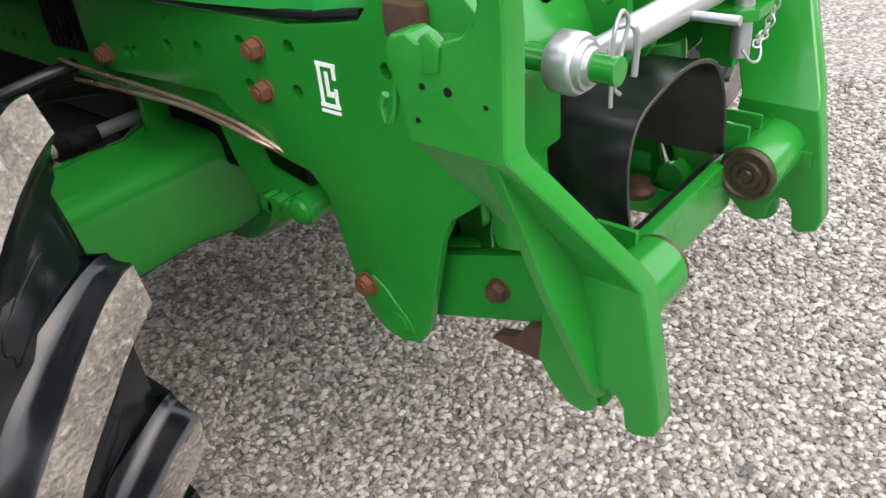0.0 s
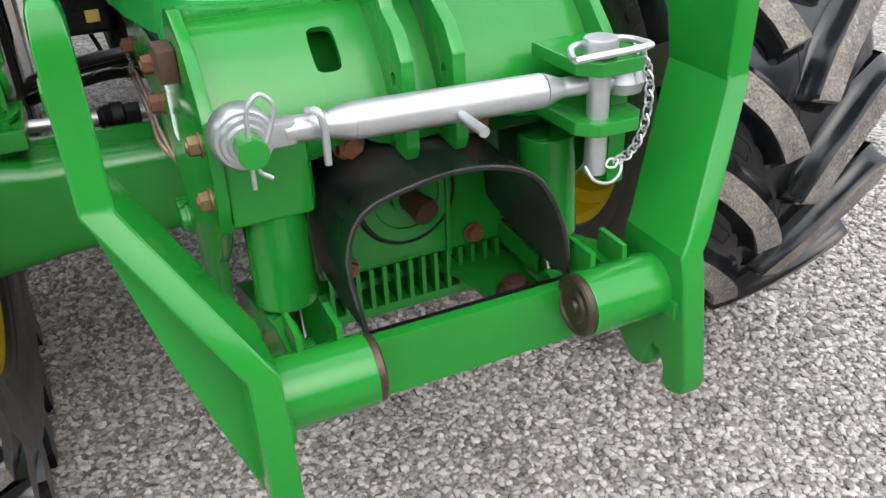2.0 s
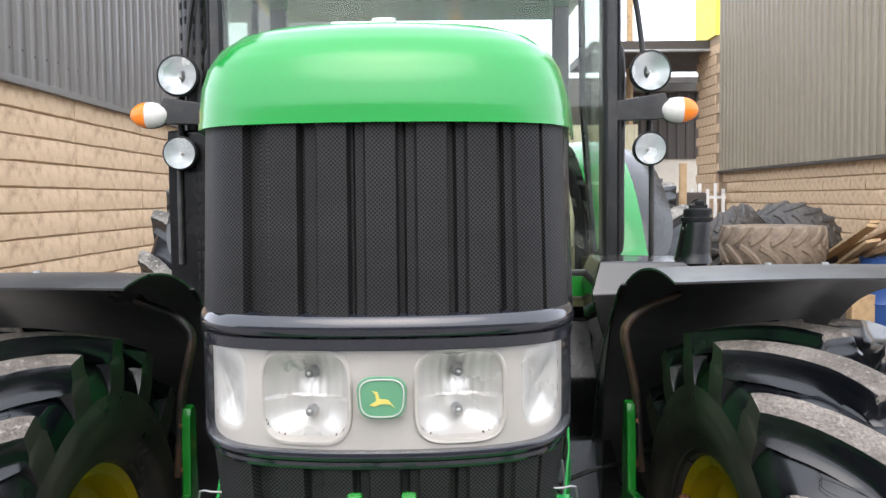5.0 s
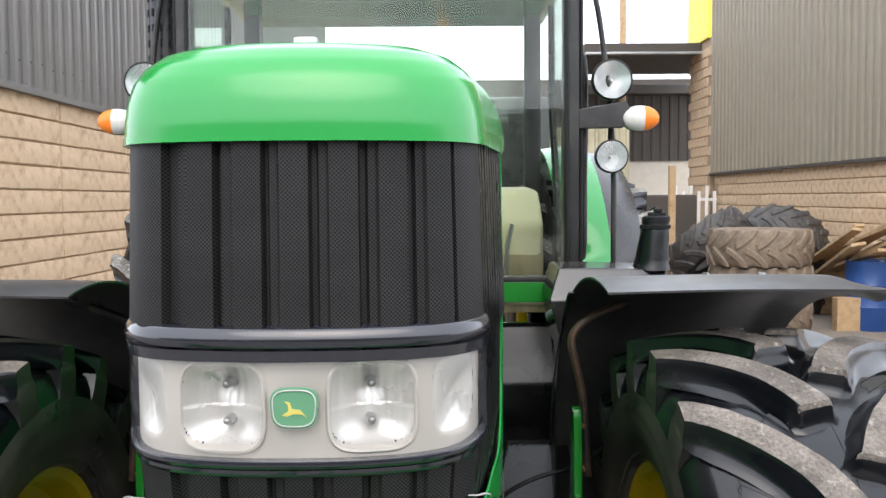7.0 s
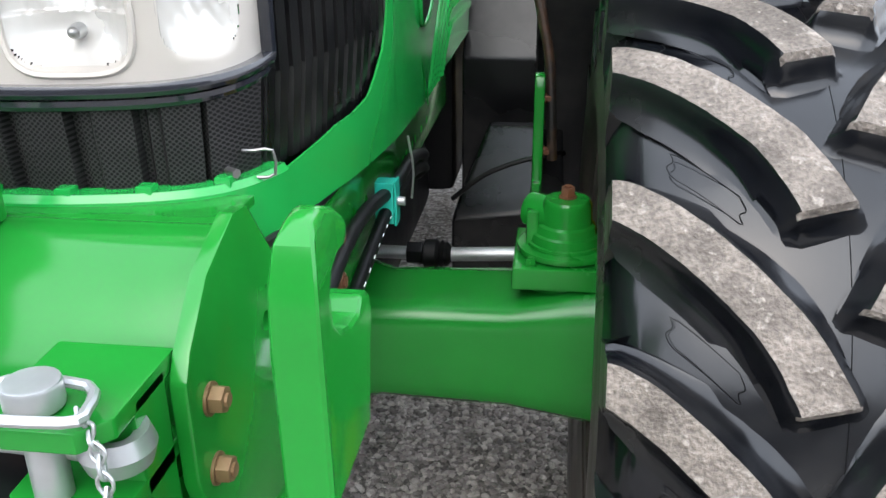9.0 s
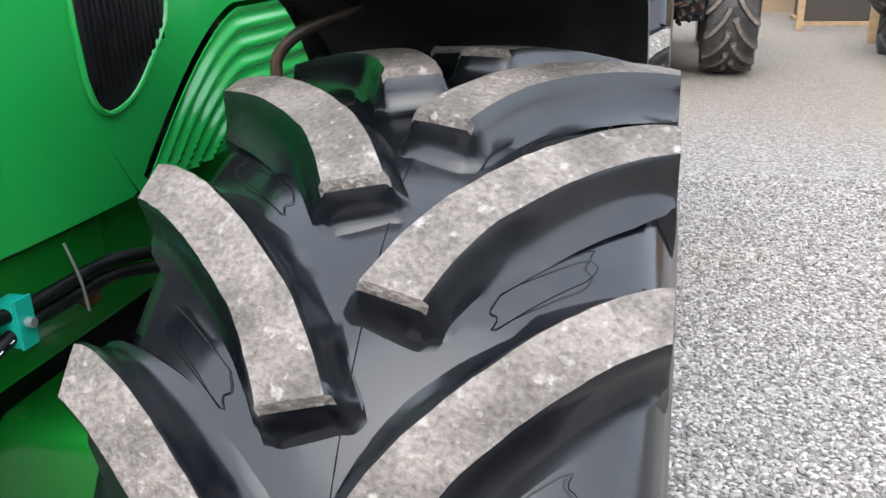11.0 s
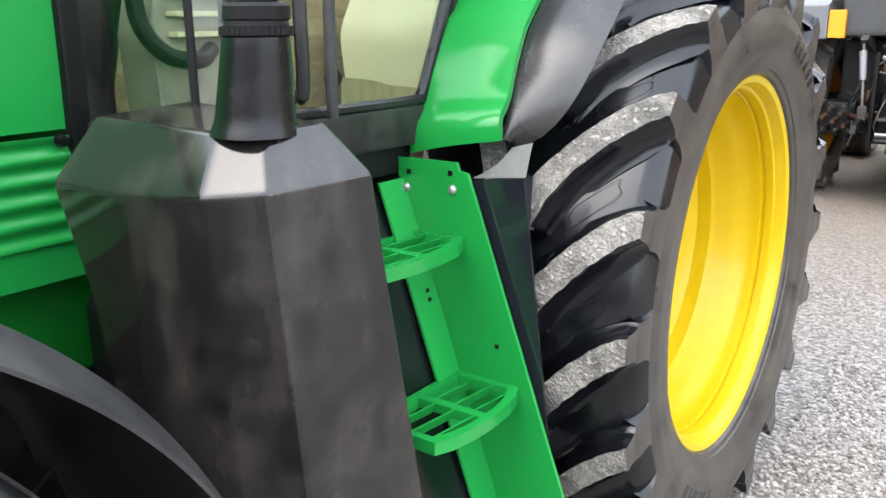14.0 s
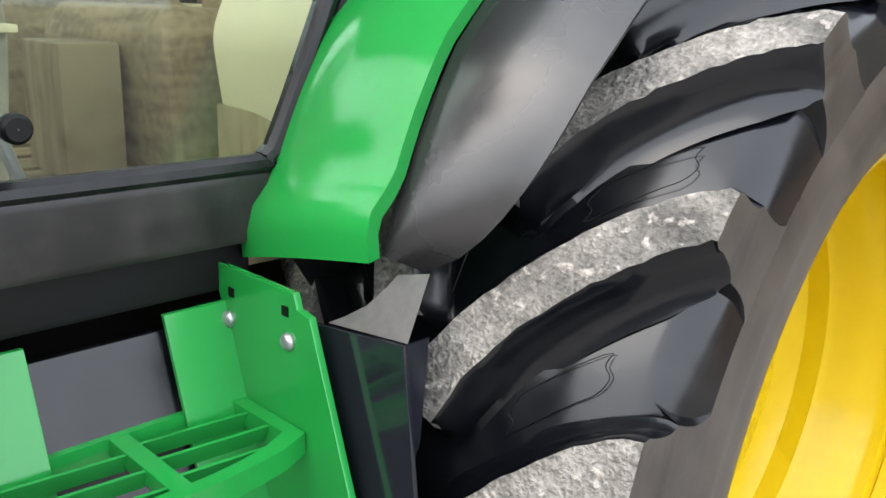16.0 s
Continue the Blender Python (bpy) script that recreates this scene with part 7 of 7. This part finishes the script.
# lamps on arms beside the cab, indicator, exhaust
LAMPG = material("lamp_chrome", (0.56, 0.57, 0.58), 0.22, metal=0.5, spread=0.2, grain=40, bump=0.5, bump_scale=45)
AMBER = material("amber_lens", (0.70, 0.17, 0.008), 0.2, spread=0.1)
CLEARL = material("clear_lens", (0.50, 0.48, 0.45), 0.2, spread=0.1, bump=0.4, bump_scale=120)
for s in (-1, 1):
    arm = part("lamp_arm", prism("y", [(0.69, 1.96), (0.72, 2.03), (0.93, 2.065), (0.95, 2.02), (0.92, 1.965)], 1.30, 1.33, 0.006) if s > 0 else mirrored(prism("y", [(0.69, 1.96), (0.72, 2.03), (0.93, 2.065), (0.95, 2.02), (0.92, 1.965)], 1.30, 1.33, 0.006)), CAB, tractor, "black lamp bracket arm")
    for z, r in ((2.145, 0.078), (1.858, 0.064)):
        bm = lathe([(1.395, 0.01), (1.385, r * 0.6), (1.35, r * 0.95), (1.325, r), (1.312, r), (1.308, r * 0.9)], 36, "y")
        lp = part("work_lamp", moved(bm, Matrix.Translation((s * 0.878, 0, z))), BLACK_MATT, tractor, "round black work lamp")
        bm = lathe([(1.309, r * 0.9), (1.314, r * 0.84), (1.330, r * 0.62), (1.345, r * 0.34), (1.350, r * 0.16), (1.350, 0.001)], 36, "y")
        part("lamp_reflector", moved(bm, Matrix.Translation((s * 0.878, 0, z))), LAMPG, lp, "chrome lamp reflector")
        part("lamp_bulb", rod((s * 0.878, 1.350, z), (s * 0.878, 1.322, z), r * 0.10, r * 0.07, n=12), CLEARL, lp)
        bm = lathe([(1.309, r * 0.9), (1.300, r * 0.6), (1.296, 0.001)], 36, "y")
        pane = part("lamp_glass", moved(bm, Matrix.Translation((s * 0.878, 0, z))), GLASS, lp, "clear domed lamp glass")
        pane.visible_shadow = False
        part("lamp_stem", rod((s * 0.878, 1.345, z - r if z > 2 else z + r), (s * 0.878, 1.33, 2.0 if z > 2 else 1.97), 0.010), BLACK_MATT, lp)
    ind = part("indicator_body", ball((s * 0.985, 1.325, 2.0), 0.05, squash=(1.5, 0.7, 1.0)), BLACK_MATT, tractor, "black indicator housing")
    bm = ball((s * 0.985, 1.312, 2.0), 0.048, squash=(1.5, 0.8, 1.0), n=24)
    bm2 = bm.copy()
    bmesh.ops.bisect_plane(bm, geom=bm.verts[:] + bm.edges[:] + bm.faces[:], plane_co=(s * 0.995, 0, 0), plane_no=(s, 0, 0), clear_inner=True)
    bmesh.ops.bisect_plane(bm2, geom=bm2.verts[:] + bm2.edges[:] + bm2.faces[:], plane_co=(s * 0.995, 0, 0), plane_no=(s, 0, 0), clear_outer=True)
    part("amber_lens", bm, AMBER, ind, "amber indicator lens")
    part("clear_lens", bm2, CLEARL, ind, "clear side light lens")
    part("mirror_rail", pipe([(s * 0.895, 1.36, 1.44), (s * 0.89, 1.36, 1.9), (s * 0.84, 1.35, 2.35), (s * 0.78, 1.33, 2.6)], 0.011), CAB, tractor, "thin black rail")
ex = part("exhaust_guard", rod((-0.836, 1.45, 1.25), (-0.836, 1.45, 2.75), 0.062, n=32), CAB, tractor, "black perforated exhaust guard")
for k in range(22):
    for j in range(5):
        a = radians(-150 + 30 * j)
        z = 1.32 + 0.058 * k
        c = Vector((-0.836 + 0.0622 * math.cos(a), 1.45 + 0.0622 * math.sin(a), z))
        part("guard_slot", rod(c + Vector((0, 0, -0.014)), c + Vector((0, 0, 0.014)), 0.006, n=6), BLACK_MATT, ex)
filter_box = part("air_box", box((-0.945, 1.372, 1.28), (-0.765, 1.55, 1.95), 0.018), BLACK, tractor, "black slotted plastic air box")
for k in range(13):
    for j in range(4):
        x, z = -0.832 + 0.018 * j, 1.33 + 0.042 * k
        part("guard_slot", box((x - 0.0045, 1.3705, z), (x + 0.0045, 1.376, z + 0.030), 0.001), BLACK_MATT, filter_box)

# ---- pieces: lugs and raised marks of the tyres ----
for ty, side, width, radius, rim_r, lugs, depth, sweep, ph_in, ph_out, bar in pieces_later:
    for row in (-1, 1):
        shapes = []
        for k in range(3):
            bm = lug_mesh(width, radius, depth, sweep, bar, row, k + row * 5 + radius, 0.0011 if radius < 0.8 else 0.0036, 2 * math.pi * (radius - depth) / lugs, 0.32 if radius < 0.8 else 0.66)
            shapes.append(part("lug", bm if side > 0 else mirrored(bm), RUBBERS if radius < 0.8 else [RUBBER, LUG_MUD, SIDEWALL], ty, smooth=50))
        phase = (ph_in if row < 0 else ph_out) + (3.6 if side < 0 and radius < 0.8 else 0)
        for k in range(lugs):
            o = shapes[k] if k < 3 else new("lug", shapes[k * 7 % 3].data)
            o.parent = ty
            o.rotation_euler = (radians(phase + 360 * k / lugs), 0, 0)
    h = width / 2
    rows = ((-42, 6, 0.345, 0.056, 0.030), (140, 6, 0.345, 0.056, 0.030), (60, 9, 0.20, 0.014, 0.007), (235, 9, 0.20, 0.014, 0.007))
    for base, count, frac, tall, wide in rows if radius < 0.8 else rows[:2]:
        for k in range(count):
            r = rim_r + (radius - rim_r) * frac * (1.05 if radius < 0.8 else 1.15)
            a = base + k * math.degrees(wide * 1.55 / r)
            lean = 0.25 * tall
            bm = prism("x", [(-wide / 2 - lean, -tall / 2), (wide / 2 - lean, -tall / 2), (wide / 2 + lean, tall / 2), (-wide / 2 + lean, tall / 2)], -0.004, 0.004, 0.001)
            o = part("raised_mark", bm, RUBBER if tall > 0.02 else SIDEWALL, ty)
            o.location = (side * (h * 1.018 - 0.0025), -r * math.sin(radians(a)), r * math.cos(radians(a)))
            o.rotation_euler = (radians(a), 0, 0)

# fine moulding of the tyres: wavy and hooked lines on the tread floor, wavy lines on the shoulders
def moulded_line(width, radius, depth, sweep, bar, side, gap, path):
    h, rc, drop = width / 2, radius - depth, 0.035
    line = []
    for u, d in path:
        th = radians(sweep * (1 - u) ** 1.35) + bar / 2 / radius + gap + 0.036 * d
        r = rc - drop * (0.3 * 4 * u * u if u < 0.5 else 0.3 + 0.7 * (2 * u - 1) ** 2) + 0.0002
        line.append((side * h * u, -r * math.sin(th), r * math.cos(th)))
    return pipe(line, 0.0007, 4, closed=True, curve=1)
PUZZLE = [(0.44 + 0.044 * k, -0.9 + 0.03 * k) for k in range(7)] + [(0.735 - 0.014 * math.sin(2 * math.pi * k / 10), -0.6 + 0.14 * k) for k in range(11)]
PUZZLE += [(0.71 - 0.044 * k, 0.93 - 0.03 * k) for k in range(7)] + [(0.43 + 0.014 * math.sin(2 * math.pi * k / 10), 0.6 - 0.13 * k) for k in range(11)]
def wavy_line(width, radius, bar):
    h, drop = width / 2, 0.035
    pts = []
    for k in range(11):
        f = k / 10
        r = radius - drop - 0.006 - 0.056 * f
        th = (bar / 2 + 0.0035 * math.sin(k * 1.9)) / radius
        pts.append((h * 1.0006, -r * math.sin(th), r * math.cos(th)))
    return pipe(pts, 0.0008, 4, curve=2)
for ty, side, width, radius, rim_r, lugs, depth, sweep, ph_in, ph_out, bar in pieces_later:
    for row in (-1, 1):
        phase = (ph_in if row < 0 else ph_out) + (3.6 if side < 0 and radius < 0.8 else 0)
        if row > 0:
            part("mould_seam", lathe([(-0.0008, radius - depth), (0.0, radius - depth + 0.0012), (0.0008, radius - depth)], 96), BLACK_MATT, ty, smooth=0)
        # Matt black puts the shade of the moulded grooves into the lines' colour.
        kinds = [("moulded_line", moulded_line(width, radius, depth, sweep, bar, row, math.pi / lugs, PUZZLE), BLACK_MATT)]
        for nm, bm, mt in kinds:
            if side < 0:
                mirrored(bm)
            first = part(nm, bm, mt, ty, smooth=0)
            for k in range(lugs):
                o = first if k == 0 else new(nm, first.data)
                o.parent = ty
                o.rotation_euler = (radians(phase + 360 * k / lugs), 0, 0)
    if radius < 0.8:
        bm = wavy_line(width, radius, bar)
        first = part("wavy_line", bm if side > 0 else mirrored(bm), RUBBER, ty, smooth=0)
        for k in range(lugs * 3):
            o = first if k == 0 else new("wavy_line", first.data)
            o.parent = ty
            o.rotation_euler = (radians(phase + 360 * (k // 3) / lugs) + (k % 3 - 1) * 0.014 / radius, 0, 0)

for ty, s in second_tyres:
    for row in (-1, 1):
        first = part("lug", lug_mesh(0.54, 0.76, 0.04, 26, 0.045, row), [AGED, LUG_TOP, AGED], ty)
        for k in range(17):
            o = first if k == 0 else new("lug", first.data)
            o.parent = ty
            o.rotation_euler = (radians(360 / 17 * k + (0 if row < 0 else 10)), 0, 0)

# ---- blocks of the stone walls ----
def block_mesh(w, h, d, seed):
    """A split-faced block: flat back, rough flat face towards +x, chipped along its bed edges."""
    bm = bmesh.new()
    us = [0, 0.01, 0.12, 0.25, 0.38, 0.5, 0.62, 0.75, 0.88, 0.99, 1]
    vv = [0, 0.05, 0.3, 0.6, 0.95, 1]
    vs = []
    for i, u in enumerate(us):
        row = []
        for j, v in enumerate(vv):
            rough = noise.noise((u * 6 + seed * 9, v * 3, seed))
            chip = noise.noise((u * 9 + seed * 5, 8 + v, seed))
            if i in (0, len(us) - 1) or j in (0, len(vv) - 1):
                b = 0.0
            elif j in (1, len(vv) - 2):
                b = d - 0.006 + 0.012 * chip
            else:
                b = d + 0.010 * rough
            z = -h / 2 + h * v + (0.010 * chip if j in (1, len(vv) - 2) else 0)
            row.append(bm.verts.new((b, -w / 2 + w * u, z)))
        vs.append(row)
    for i in range(len(us) - 1):
        for j in range(len(vv) - 1):
            bm.faces.new((vs[i][j], vs[i + 1][j], vs[i + 1][j + 1], vs[i][j + 1]))
    bmesh.ops.recalc_face_normals(bm, faces=bm.faces)
    return bm
def block_wall(parent, x, turn, y0, y1, z1, w, h, near0, near1):
    """Courses of blocks; those of the stretch from near0 to near1 are pieces, the rest one joined mesh."""
    meshes = []
    for k in range(6):
        ob = part("block", block_mesh(w - 0.004, h - 0.006, 0.030, k + x), BLOCK, parent, smooth=35)
        meshes.append(ob.data)
        bpy.data.objects.remove(ob)
    rest = bmesh.new()
    z, row = h / 2, 0
    while z < z1:
        y = y0 + (w / 2 if row % 2 and w < 1 else 0)
        while y < y1:
            me = random.choice(meshes)
            m = pose(x, y, z, 0, 0, turn + 0.0)
            if near0 < y < near1:
                o = new("block", me)
                o.parent = parent
                o.matrix_basis = m
            else:
                n0 = len(rest.verts)
                rest.from_mesh(me)
                rest.verts.ensure_lookup_table()
                bmesh.ops.transform(rest, matrix=m, verts=rest.verts[n0:])
            y += w
        z += h
        row += 1
    tagged(part("far_blocks", rest, BLOCK, parent, smooth=60), kind="stuff")
random.seed(3)
block_wall(wall_west, -3.135, 0, 3.204, 14, 2.55, 1.648, 0.2, 2.3, 10.0)
block_wall(wall_east, 6.34, 180, 5.25, 16.6, 2.1, 0.46, 0.218, 8.5, 15.5)
block_wall(column, 6.26, 180, 17.1, 18.3, 5.1, 0.46, 0.218, 17, 18.4)

# ---- loose stones of the gravel ----
rng = np.random.default_rng(5)
ico = bmesh.new()
bmesh.ops.create_icosphere(ico, subdivisions=1, radius=1.0)
BASE_V = np.array([v.co[:] for v in ico.verts])
BASE_F = np.array([[v.index for v in f.verts] for f in ico.faces])
ico.free()
def stones(name, count, x0, x1, y0, y1, size0, size1, label):
    """A bed of loose stones over a stretch of the yard."""
    c = np.c_[rng.uniform(x0, x1, count), rng.uniform(y0, y1, count)]
    r = rng.uniform(size0, size1, count)
    v = BASE_V[None] * (1 + rng.uniform(-0.28, 0.28, (count, len(BASE_V), 1)))
    v = v * np.stack([rng.uniform(0.8, 1.35, count), rng.uniform(0.7, 1.1, count), rng.uniform(0.45, 0.8, count)], 1)[:, None]
    a = rng.uniform(0, 2 * np.pi, count)
    ca, sa = np.cos(a)[:, None], np.sin(a)[:, None]
    v = np.stack([v[..., 0] * ca - v[..., 1] * sa, v[..., 0] * sa + v[..., 1] * ca, v[..., 2]], -1) * r[:, None, None]
    v[..., 0] += c[:, :1]
    v[..., 1] += c[:, 1:]
    v[..., 2] += (r * rng.uniform(0.15, 0.5, count))[:, None]
    f = BASE_F[None] + (np.arange(count) * len(BASE_V))[:, None, None]
    me = bpy.data.meshes.new(name)
    me.from_pydata(v.reshape(-1, 3).tolist(), [], f.reshape(-1, 3).tolist())
    me.materials.append(STONE)
    ob = new(name, me)
    return tagged(ob, label, "gravel", kind="stuff")
STONE = material("crushed_stone", (0.290, 0.268, 0.247), 0.9, spread=0.25, grain=120, dirt=(0.18, 0.165, 0.15), dirt_amount=0.3, dirt_scale=60, spec=0.3, island=True)
stones("gravel_front", 80000, -1.4, 2.6, -1.9, 1.3, 0.0052, 0.0122, "loose grey and white crushed stones")
stones("gravel_side", 26000, 1.25, 3.6, 1.2, 4.6, 0.005, 0.011, "loose grey crushed stones beside the tractor")
stones("gravel_right", 12000, -2.6, -1.4, -1.2, 1.2, 0.005, 0.011, "loose grey crushed stones beside the wall")
